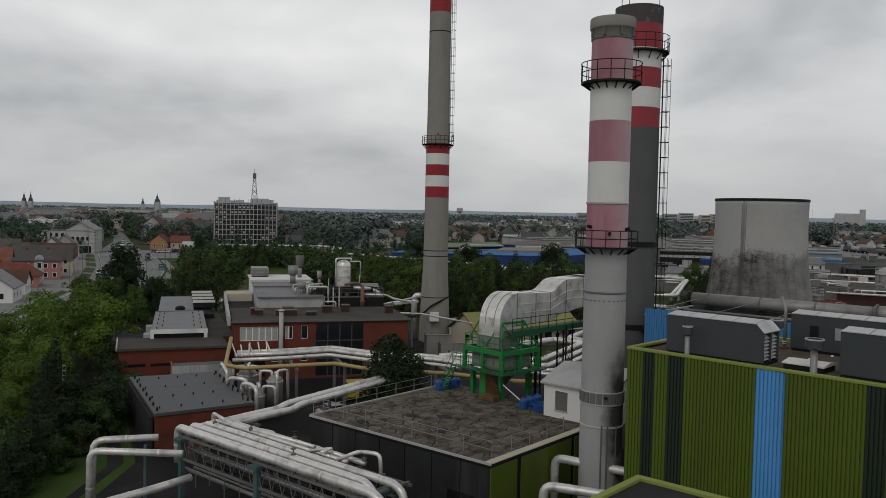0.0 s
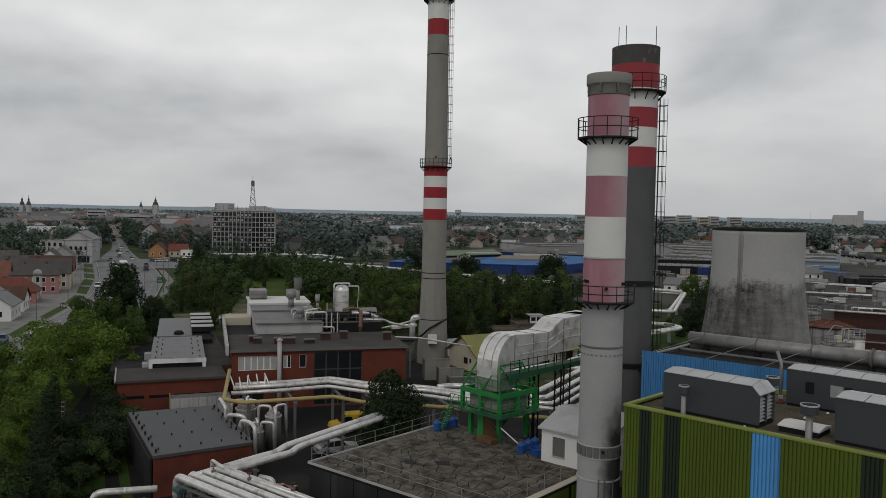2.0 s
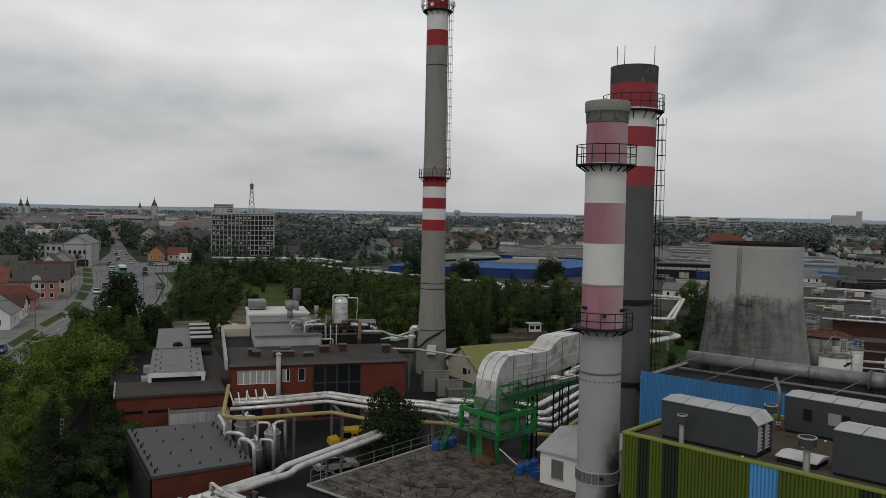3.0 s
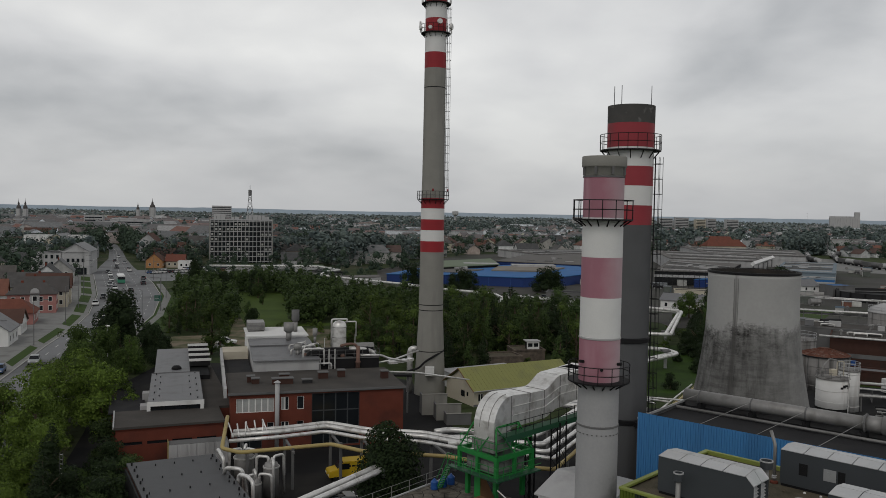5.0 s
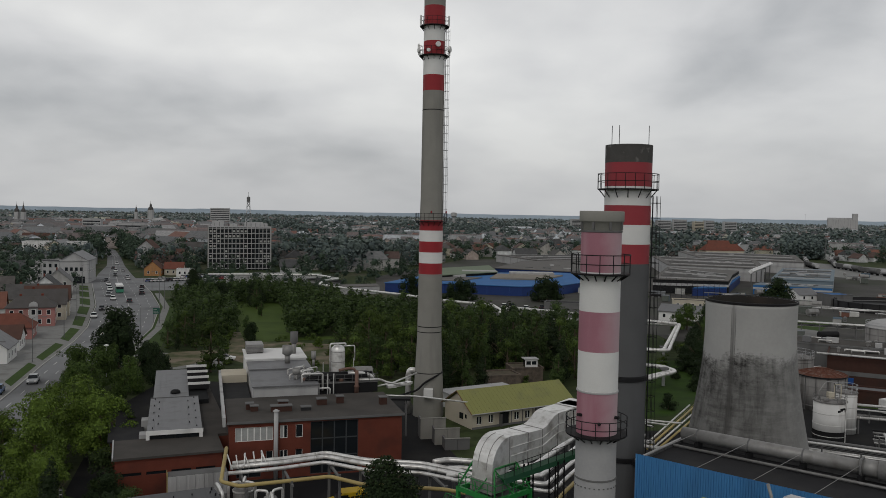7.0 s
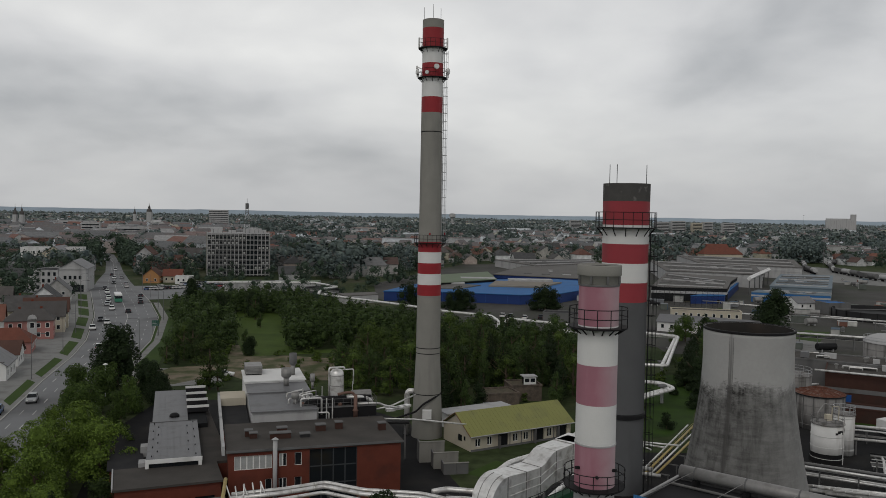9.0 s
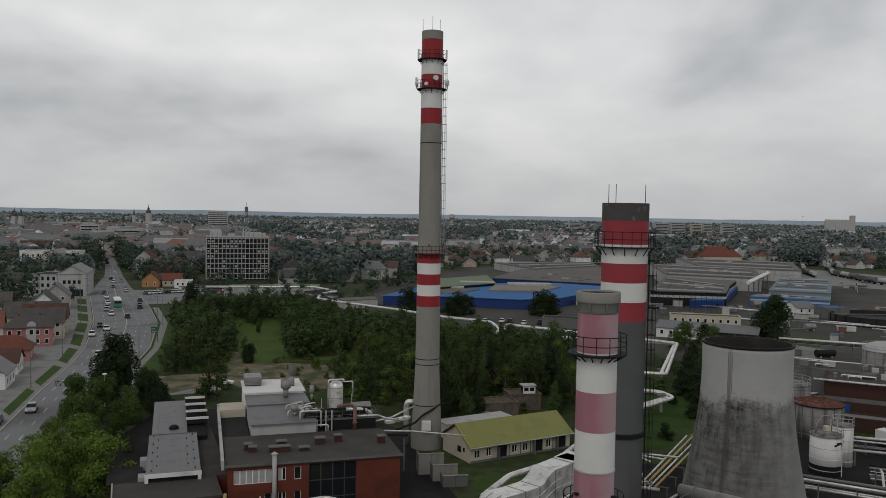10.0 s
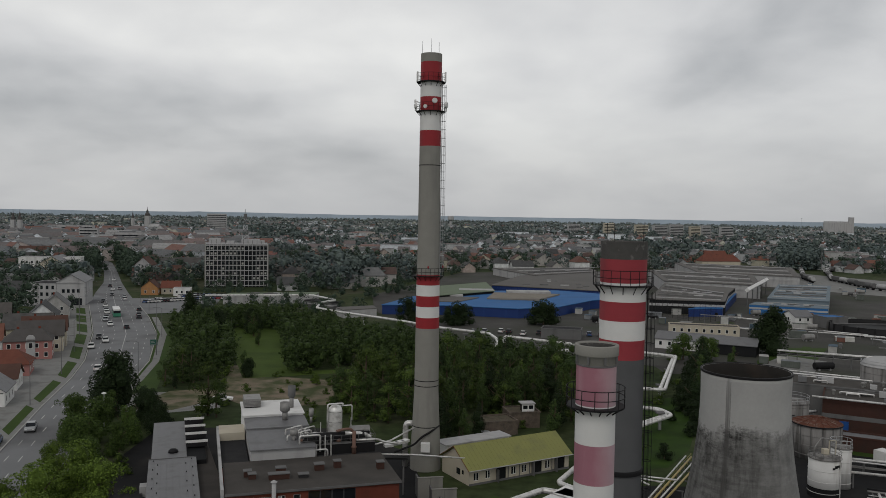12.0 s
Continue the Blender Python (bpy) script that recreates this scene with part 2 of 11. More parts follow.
M_clad_dull = mat("dull_insulation_sheet", (0.24, 0.237, 0.23), rough=0.5, metal=0.3, var=0.22, scale=1.2, fine=5, stain=(0.12, 0.112, 0.105), amount=0.45, stain_scale=0.8)
M_ypipe = mat("yellow_gas_pipe_paint", (0.36, 0.28, 0.11), rough=0.55, var=0.18, stain=(0.28, 0.2, 0.1), amount=0.25)


def tower_material():
    """Pale concrete with a ragged dark damp belt and long streaks below it."""
    ma = mat("cooling_tower_concrete", (0.36, 0.36, 0.352), var=0.14, scale=0.3, fine=3, stain=(0.31, 0.31, 0.305), amount=0.35, stain_scale=0.25)
    nd, ln = ma.node_tree.nodes, ma.node_tree.links
    p = nd["Principled BSDF"]
    old = p.inputs["Base Color"].links[0].from_socket
    tc = nd.new("ShaderNodeTexCoord")
    sep = nd.new("ShaderNodeSeparateXYZ")
    ln.new(tc.outputs["Object"], sep.inputs[0])

    def nz(scale, sz, detail):
        mp = nd.new("ShaderNodeMapping")
        mp.inputs["Scale"].default_value = (1, 1, sz)
        ln.new(tc.outputs["Object"], mp.inputs[0])
        n = nd.new("ShaderNodeTexNoise")
        n.inputs["Scale"].default_value, n.inputs["Detail"].default_value, n.inputs["Roughness"].default_value = scale, detail, 0.65
        ln.new(mp.outputs[0], n.inputs["Vector"])
        return n.outputs["Fac"]

    def mth(op, a, b, clamp=False):
        n = nd.new("ShaderNodeMath")
        n.operation, n.use_clamp = op, clamp
        for i, v in enumerate((a, b)):
            if isinstance(v, (int, float)):
                n.inputs[i].default_value = v
            else:
                ln.new(v, n.inputs[i])
        return n.outputs[0]

    def ramp(src, stops):
        r = nd.new("ShaderNodeValToRGB")
        e = r.color_ramp.elements
        e[0].position, e[0].color = stops[0][0], (stops[0][1],) * 3 + (1,)
        e[1].position, e[1].color = stops[-1][0], (stops[-1][1],) * 3 + (1,)
        for pos, v in stops[1:-1]:
            e.new(pos).color = (v, v, v, 1)
        ln.new(src, r.inputs[0])
        return r.outputs[0]

    def over(base, fac, col):
        mx = nd.new("ShaderNodeMix")
        mx.data_type = "RGBA"
        ln.new(fac, mx.inputs["Factor"])
        ln.new(base, mx.inputs["A"])
        mx.inputs["B"].default_value = (*col, 1)
        return mx.outputs["Result"]

    z = mth("DIVIDE", sep.outputs["Z"], 22.3)
    rag = mth("ADD", mth("MULTIPLY", mth("SUBTRACT", nz(0.30, 0.6, 5), 0.5), 0.26), mth("MULTIPLY", mth("SUBTRACT", nz(2.4, 1.6, 8), 0.5), 0.10))
    h = mth("ADD", z, rag)
    # the windward side is wetter
    side = mth("ADD", mth("MULTIPLY", sep.outputs["X"], -0.10), 0.58, True)
    damp = mth("MULTIPLY", ramp(h, ((0.0, 0.9), (0.66, 0.9), (0.735, 0.0))), mth("ADD", mth("MULTIPLY", nz(0.55, 0.6, 9), 0.95), 0.36), True)
    damp = mth("MULTIPLY", damp, mth("ADD", mth("MULTIPLY", side, 0.5), 0.6, True))
    blot = mth("MULTIPLY", mth("SUBTRACT", mth("ADD", mth("MULTIPLY", nz(0.6, 1.2, 10), 0.6), mth("MULTIPLY", nz(2.2, 2.0, 8), 0.4)), 0.45), 7.0, True)
    lifts = mth("MULTIPLY", mth("SUBTRACT", nz(0.35, 6.0, 7), 0.46), 6.0, True)
    streak = mth("MULTIPLY", mth("SUBTRACT", nz(1.5, 0.06, 7), 0.46), 5.0, True)
    belt = ramp(h, ((0.34, 0.16), (0.54, 0.42), (0.62, 0.95), (0.70, 1.0), (0.735, 0.0)))
    dark = mth("MULTIPLY", mth("MULTIPLY", belt, mth("ADD", side, 0.15)), mth("ADD", mth("MULTIPLY", blot, 0.75), mth("MULTIPLY", streak, 0.45)), True)
    runs = mth("MULTIPLY", mth("MULTIPLY", ramp(h, ((0.0, 0.75), (0.60, 0.75), (0.70, 0.0))), side), mth("ADD", mth("MULTIPLY", streak, 0.7), mth("MULTIPLY", lifts, 0.6)), True)
    c = over(old, damp, (0.105, 0.104, 0.10))
    c = over(c, runs, (0.055, 0.054, 0.052))
    c = over(c, dark, (0.030, 0.029, 0.028))
    # rusty damp run beside the fixed ladder
    off = mth("ADD", mth("MULTIPLY", sep.outputs["X"], 0.755), mth("MULTIPLY", sep.outputs["Y"], -0.656))
    off = mth("ADD", mth("ABSOLUTE", mth("ADD", off, 0.1), 0.0), mth("MULTIPLY", mth("SUBTRACT", nz(1.2, 0.2, 6), 0.5), 0.6))
    near = mth("MULTIPLY", mth("MULTIPLY", ramp(off, ((0.06, 0.8), (0.34, 0.0))), ramp(z, ((0.0, 0.9), (0.7, 1.0), (0.97, 0.55)))), mth("MULTIPLY", sep.outputs["Y"], -1.0, True), True)
    c = over(c, near, (0.075, 0.073, 0.07))
    pale = mth("MULTIPLY", mth("MULTIPLY", ramp(h, ((0.1, 0.0), (0.3, 0.5), (0.62, 0.5), (0.7, 0.0))), mth("MULTIPLY", mth("SUBTRACT", nz(0.9, 3.0, 8), 0.52), 5.0, True)), mth("SUBTRACT", 1.0, side), True)
    c = over(c, pale, (0.30, 0.30, 0.29))
    ln.new(c, p.inputs["Base Color"])
    return ma


M_tower = tower_material()
M_innerdark = mat("black_inner_concrete", (0.030, 0.028, 0.026), var=0.4, scale=0.5, stain=(0.06, 0.045, 0.035), amount=0.3)
M_glime = mat("lime_green_sheet", (0.078, 0.112, 0.011), rough=0.5, var=0.12, scale=0.6, stain=(0.068, 0.09, 0.014), amount=0.42, streak=True)
M_gdark = mat("dark_green_sheet", (0.016, 0.026, 0.016), rough=0.5, var=0.1)
M_gblue = mat("light_blue_sheet", (0.085, 0.30, 0.62), rough=0.5, var=0.08, stain=(0.07, 0.2, 0.42), amount=0.25, streak=True)
M_blue = mat("blue_sheet", (0.055, 0.21, 0.45), rough=0.5, var=0.08, stain=(0.04, 0.13, 0.28), amount=0.3, streak=True)
M_lime = mat("lime_coping_sheet", (0.21, 0.25, 0.055), rough=0.45, var=0.1, stain=(0.22, 0.24, 0.1), amount=0.3)
M_gravel = mat("gravel_roof", (0.115, 0.098, 0.072), var=0.7, scale=0.8, fine=18, bump=0.6, stain=(0.045, 0.045, 0.030), amount=0.7, stain_scale=0.8)
M_acgrey = mat("anthracite_unit_sheet", (0.048, 0.054, 0.060), rough=0.45, var=0.10, scale=0.8, stain=(0.045, 0.05, 0.055), amount=0.3)
M_actop = mat("pale_unit_roof_sheet", (0.46, 0.465, 0.47), rough=0.4, metal=0.2, var=0.16, stain=(0.30, 0.33, 0.33), amount=0.35)
M_bitumen = mat("bitumen_roof", (0.028, 0.028, 0.030), var=0.35, scale=0.5, stain=(0.040, 0.039, 0.038), amount=0.5, stain_scale=0.25)
M_bitumen2 = mat("brown_bitumen_roof", (0.066, 0.061, 0.056), var=0.42, scale=0.35, stain=(0.05, 0.047, 0.045), amount=0.5, stain_scale=0.3)
M_metalroof = mat("grey_sheet_roof", (0.155, 0.157, 0.163), rough=0.55, metal=0.2, var=0.2, scale=0.5, stain=(0.095, 0.095, 0.096), amount=0.5, stain_scale=0.5)
M_darksheet = mat("dark_grey_sheet_roof", (0.072, 0.074, 0.078), rough=0.6, metal=0.1, var=0.16, scale=0.5, stain=(0.055, 0.055, 0.057), amount=0.45, stain_scale=0.5)
M_brick = mat("red_brick", (0.135, 0.040, 0.027), var=0.34, scale=0.6, fine=22, bump=0.4, stain=(0.07, 0.030, 0.024), amount=0.5, stain_scale=0.35)
M_darkwall = mat("dark_render", (0.016, 0.017, 0.018), var=0.25, scale=0.4, stain=(0.018, 0.018, 0.02), amount=0.5, streak=True)
M_cream = mat("cream_render", (0.46, 0.42, 0.34), var=0.12, scale=0.5, stain=(0.36, 0.32, 0.27), amount=0.35, streak=True)
M_whitewall = mat("white_render", (0.66, 0.66, 0.65), var=0.10, scale=0.5, stain=(0.42, 0.42, 0.41), amount=0.35, streak=True)
M_yroof = mat("olive_yellow_sheet_roof", (0.20, 0.205, 0.060), rough=0.5, var=0.10, scale=0.3, stain=(0.14, 0.14, 0.06), amount=0.3)
M_glass = mat("dark_window_glass", (0.013, 0.016, 0.019), rough=0.12, var=0.3, scale=0.7, bump=0, spec=0.5)
M_glass_lit = mat("curtained_window_glass", (0.36, 0.37, 0.36), rough=0.25, var=0.3, scale=1.2, bump=0, spec=0.5)
M_frame = mat("white_window_frame", (0.74, 0.74, 0.72), rough=0.5, var=0.06, bump=0)
M_frame_dark = mat("dark_window_frame", (0.05, 0.055, 0.06), rough=0.5, var=0.1, bump=0)
M_green = mat("bright_green_steel_paint", (0.016, 0.185, 0.038), rough=0.5, var=0.14, stain=(0.02, 0.15, 0.045), amount=0.35)
M_greendk = mat("dark_green_steel_paint", (0.02, 0.08, 0.04), rough=0.5, var=0.14)
M_teal = mat("teal_steel_paint", (0.055, 0.105, 0.105), rough=0.6, var=0.2, stain=(0.06, 0.09, 0.09), amount=0.4)
M_bluepl = mat("blue_plastic", (0.015, 0.07, 0.25), rough=0.4, var=0.1)
M_wood = mat("orange_board", (0.38, 0.20, 0.09), var=0.2)
M_asphalt = mat("asphalt", (0.190, 0.195, 0.201), var=0.22, scale=0.15, fine=8, bump=0.2, stain=(0.10, 0.10, 0.103), amount=0.5, stain_scale=0.06)
M_yard = mat("yard_asphalt", (0.015, 0.015, 0.016), var=0.45, scale=0.2, fine=6, bump=0.2, stain=(0.042, 0.040, 0.036), amount=0.45, stain_scale=0.12)
M_pave = mat("concrete_paving", (0.212, 0.214, 0.208), var=0.15, scale=0.5, stain=(0.12, 0.115, 0.105), amount=0.4)
M_kerb = mat("kerb_stone", (0.36, 0.355, 0.34), var=0.12)
M_line = mat("white_road_paint", (0.50, 0.50, 0.485), var=0.2, scale=0.2, stain=(0.2, 0.2, 0.2), amount=0.55, stain_scale=0.15)
M_grass = mat("mown_grass", (0.040, 0.070, 0.014), var=0.4, scale=0.25, fine=6, bump=0.4, stain=(0.028, 0.055, 0.010), amount=0.6, stain_scale=0.12)
M_meadow = mat("meadow_grass", (0.058, 0.092, 0.017), var=0.4, scale=0.25, fine=6, bump=0.4, stain=(0.036, 0.062, 0.012), amount=0.55, stain_scale=0.1)
M_lawn = mat("lush_grass", (0.030, 0.062, 0.009), var=0.45, scale=0.3, fine=5, bump=0.4, stain=(0.020, 0.038, 0.009), amount=0.75, stain_scale=0.16)
M_dirt = mat("bare_soil", (0.185, 0.152, 0.112), var=0.45, scale=0.3, fine=4, bump=0.3, stain=(0.040, 0.060, 0.018), amount=0.85, stain_scale=0.2)
M_trunk = mat("bark", (0.09, 0.07, 0.05), var=0.3, bump=0.3)
L_wood = leaf_mat("woodland_leaves", (0.037, 0.062, 0.021), rnd=0.35, island=0.3)
L_light = leaf_mat("pale_green_leaves", (0.076, 0.122, 0.024), island=0.45)
L_young = leaf_mat("young_wood_leaves", (0.050, 0.080, 0.020), rnd=0.35, island=0.32)
L_mid = leaf_mat("mid_green_leaves", (0.050, 0.084, 0.023), island=0.4)
L_dark = leaf_mat("dark_leaves", (0.016, 0.028, 0.012))
# aerial haze is mixed into these three leaf colours, bluer than near trees
L_far = leaf_mat("hazed_distant_leaves", (0.098, 0.130, 0.134), island=0.22)
L_town = leaf_mat("hazed_town_tree_leaves", (0.046, 0.072, 0.054), island=0.18)
L_hazy = leaf_mat("hazed_far_woods_leaves", (0.165, 0.200, 0.212), island=0.16)


def soot_shaft():
    """Pale shaft concrete with a broad soot stain low on one side."""
    ma = mat("sooty_shaft_concrete", (0.33, 0.332, 0.337), var=0.14, scale=0.7, fine=6, stain=(0.22, 0.22, 0.218), amount=0.45, stain_scale=0.5, streak=True)
    nd, ln = ma.node_tree.nodes, ma.node_tree.links
    p = nd["Principled BSDF"]
    old = p.inputs["Base Color"].links[0].from_socket
    tc = nd.new("ShaderNodeTexCoord")
    mp = nd.new("ShaderNodeMapping")
    mp.inputs["Location"].default_value = (-0.95 / 1.15, 0.9 / 1.15, -7.6 / 4.0)
    mp.inputs["Scale"].default_value = (1 / 1.15, 1 / 1.15, 1 / 4.0)
    ln.new(tc.outputs["Object"], mp.inputs[0])
    d = nd.new("ShaderNodeVectorMath")
    d.operation = "LENGTH"
    ln.new(mp.outputs[0], d.inputs[0])
    n = nd.new("ShaderNodeTexNoise")
    n.inputs["Scale"].default_value, n.inputs["Detail"].default_value = 1.1, 7
    ln.new(tc.outputs["Object"], n.inputs["Vector"])
    a = nd.new("ShaderNodeMath")
    a.operation = "MULTIPLY_ADD"
    ln.new(n.outputs["Fac"], a.inputs[0])
    a.inputs[1].default_value = 0.9
    ln.new(d.outputs["Value"], a.inputs[2])
    r = nd.new("ShaderNodeValToRGB")
    e = r.color_ramp.elements
    e[0].position, e[0].color = 0.62, (0.92, 0.92, 0.92, 1)
    e[1].position, e[1].color = 0.99, (0, 0, 0, 1)
    half = nd.new("ShaderNodeMath")
    half.operation = "MULTIPLY"
    half.inputs[1].default_value = 0.62
    ln.new(a.outputs[0], half.inputs[0])
    ln.new(half.outputs[0], r.inputs[0])
    mx = nd.new("ShaderNodeMix")
    mx.data_type = "RGBA"
    ln.new(r.outputs[0], mx.inputs["Factor"])
    ln.new(old, mx.inputs["A"])
    mx.inputs["B"].default_value = (0.035, 0.035, 0.036, 1)
    ln.new(mx.outputs["Result"], p.inputs["Base Color"])
    return ma


M_sootshaft = soot_shaft()

# ---- ground, roads ----


def ground_material():
    ma = bpy.data.materials.new("ground_cover")
    ma.use_nodes = True
    nd, ln = ma.node_tree.nodes, ma.node_tree.links
    p = nd["Principled BSDF"]
    p.inputs["Roughness"].default_value = 0.95
    p.inputs["Specular IOR Level"].default_value = 0.1
    tc = nd.new("ShaderNodeTexCoord")
    cols = []
    for s, stops in ((0.03, ((0.35, (0.026, 0.042, 0.016)), (0.52, (0.045, 0.062, 0.026)), (0.70, (0.078, 0.078, 0.055)))),
                     (0.4, ((0.3, (0.6, 0.6, 0.6)), (0.7, (1.3, 1.25, 1.2))))):
        n = nd.new("ShaderNodeTexNoise")
        n.inputs["Scale"].default_value, n.inputs["Detail"].default_value = s, 8
        ln.new(tc.outputs["Object"], n.inputs["Vector"])
        r = nd.new("ShaderNodeValToRGB")
        e = r.color_ramp.elements
        e[0].position, e[0].color = stops[0][0], (*stops[0][1], 1)
        e[1].position, e[1].color = stops[-1][0], (*stops[-1][1], 1)
        for pos, c in stops[1:-1]:
            e.new(pos).color = (*c, 1)
        ln.new(n.outputs["Fac"], r.inputs[0])
        cols.append(r.outputs[0])
    mx = nd.new("ShaderNodeMix")
    mx.data_type, mx.blend_type = "RGBA", "MULTIPLY"
    mx.inputs["Factor"].default_value = 1
    ln.new(cols[0], mx.inputs["A"])
    ln.new(cols[1], mx.inputs["B"])
    ln.new(mx.outputs["Result"], p.inputs["Base Color"])
    return ma


bm = B()
vs = [bm.verts.new((4950 * math.cos(2 * math.pi * k / 96), 4950 * math.sin(2 * math.pi * k / 96), 0)) for k in range(96)]
bm.faces.new(vs)
ground = solo("ground", bm, ground_material(), pose(0, 0, 0), "flat ground with grass and weeds to the horizon", "ground", kind="structure")


def sheet(name, poly, z, material, label, category):
    bm = B()
    f = bm.faces.new([bm.verts.new((x, y, z)) for x, y in poly])
    bmesh.ops.recalc_face_normals(bm, faces=[f])
    if f.normal.z < 0:
        f.normal_flip()
    return solo(name, bm, material, pose(0, 0, 0), label, category, kind="structure")


def ribbon(bm, left, right, z0, z1=None):
    a = [bm.verts.new((x, y, z0)) for x, y in left]
    b = [bm.verts.new((x, y, z0)) for x, y in right]
    for i in range(len(a) - 1):
        bm.faces.new((a[i], b[i], b[i + 1], a[i + 1]))
    return bm


ROAD_L = [(-50, 40), (-64, 105), (-72.2, 137.4), (-78.5, 161.5), (-84.8, 189), (-91.5, 212), (-109, 259), (-127, 300), (-143, 336), (-160, 382), (-179.5, 440), (-212, 521), (-250, 600), (-310, 700)]
ROAD_R = [(-36, 40), (-51, 105), (-60, 137), (-66, 161.5), (-70.5, 189), (-75, 212), (-89, 259), (-106, 300), (-122.5, 336), (-144, 382), (-170.6, 442), (-204, 522), (-240, 604), (-300, 706)]


def along(f, a=ROAD_L, b=ROAD_R):
    """The line that lies the share f of the way from the left edge to the right one."""
    return [(p[0] + (q[0] - p[0]) * f, p[1] + (q[1] - p[1]) * f) for p, q in zip(a, b)]


def walk_line(pts, s):
    """The place and heading s metres along a polyline."""
    for (x0, y0), (x1, y1) in zip(pts, pts[1:]):
        d = math.hypot(x1 - x0, y1 - y0)
        if s <= d:
            return x0 + (x1 - x0) * s / d, y0 + (y1 - y0) * s / d, math.atan2(y1 - y0, x1 - x0)
        s -= d
    return pts[-1][0], pts[-1][1], 0.0


road = solo("road", ribbon(B(), ROAD_L, ROAD_R, 0.03), M_asphalt, pose(0, 0, 0), "wide grey asphalt main road with worn surface", "road", kind="structure")
sheet("junction", [(-140, 318), (-118, 305), (-98, 316), (-93, 345), (-98, 376), (-140, 362), (-185, 372), (-200, 352), (-170, 330)], 0.022, M_asphalt, "asphalt crossroads and parking area beside the main road", "road")

bm = B()
for f, on, off in ((0.52, 8.0, 0.02), (0.16, 3.0, 6.0), (0.34, 3.0, 6.0), (0.70, 3.0, 6.0), (0.86, 3.0, 6.0)):
    line = along(f)
    s, total = (185.0 if f == 0.52 else 70.0), (330.0 if f in (0.16, 0.86) else 620.0)
    while s < total:
        e = min(s + min(on, 8.0), total)
        (xa, ya, ha), (xb, yb, hb) = walk_line(line, s), walk_line(line, e)
        w = 0.085
        q = [(xa + w * math.sin(ha), ya - w * math.cos(ha)), (xb + w * math.sin(ha), yb - w * math.cos(ha)), (xb - w * math.sin(ha), yb + w * math.cos(ha)), (xa - w * math.sin(ha), ya + w * math.cos(ha))]
        bm.faces.new([bm.verts.new((x, y, 0.042)) for x, y in q])
        s = e + off
solo("road_marking", bm, M_line, pose(0, 0, 0), "worn white painted lane lines on the road", "road marking", kind="structure")

# kerbs, verge and pavement along the left side of the road
for name, line in (("kerb", along(-0.012)), ("kerb", along(1.012))):
    bm = B()
    for (x0, y0), (x1, y1) in zip(line[1:8], line[2:9]):
        h = math.atan2(y1 - y0, x1 - x0)
        box(bm, 0, -0.12, 0.0, math.hypot(x1 - x0, y1 - y0), 0.12, 0.14, pose(x0, y0, 0, 0, 0, math.degrees(h)))
    solo(name, bm, M_kerb, pose(0, 0, 0), "pale concrete kerb along the road edge", "kerb", kind="structure")
sheet("pavement", along(-0.03)[1:9] + along(-0.95)[1:9][::-1], 0.05, M_pave, "pale concrete pavement beside the main road", "pavement")

# factory yard
sheet("yard", [(-42, 20), (60, 20), (105, 110), (120, 200), (75, 210), (58, 150), (40, 118), (26, 118), (4, 100), (-2, 122), (-4, 134), (-18, 148), (-50, 147), (-50.5, 120), (-44, 100), (-40, 85)], 0.018, M_yard, "dark patched asphalt of the factory yard", "yard")
sheet("lawn", [(4.5, 107), (8, 104.5), (14, 108.5), (9, 113)], 0.03, M_grass, "mown lawn beside the low workshop", "lawn")
sheet("dirt_clearing", [(-58, 177), (-46.9, 182), (-50, 196), (-53, 207), (-50.5, 208), (-45.5, 192), (-36.3, 194), (-23.8, 191), (-20, 181), (-22, 166), (-38, 164), (-44.7, 171), (-52, 160), (-62, 160)], 0.03, M_dirt, "bare sandy clearing with tufts of weeds", "clearing")
sheet("meadow", [(-49, 203), (-45, 192), (-36, 195), (-12, 204), (-11, 209), (-34, 201), (-39, 210), (-47, 253), (-55, 280), (-67, 284), (-68, 262), (-58, 231)], 0.024, M_meadow, "bright green meadow between the trees", "meadow")
sheet("gravel_lane", [(-67, 158), (-52, 158), (-43, 162), (-45, 172), (-52, 176), (-64, 176)], 0.026, M_pave, "grey gravel lane beside the wood", "lane")
sheet("lawn", [(-70, 178), (-61, 177), (-84, 268), (-94, 274), (-80, 225)], 0.027, M_grass, "grass strip between the road and the wood", "lawn")
sheet("lawn", [(-60, 15), (-23.5, 15), (-23.5, 62), (-31, 79), (-34, 84), (-46, 90), (-60, 100)], 0.026, M_grass, "shaded grass under the yard trees", "lawn")
sheet("footpath", [(-25.2, 40), (-24.4, 40), (-24.4, 62), (-32, 79), (-32.8, 78.5), (-25.3, 61)], 0.034, M_yard, "narrow concrete footpath beside the shed", "path")

# ---- chimneys and cooling tower ----


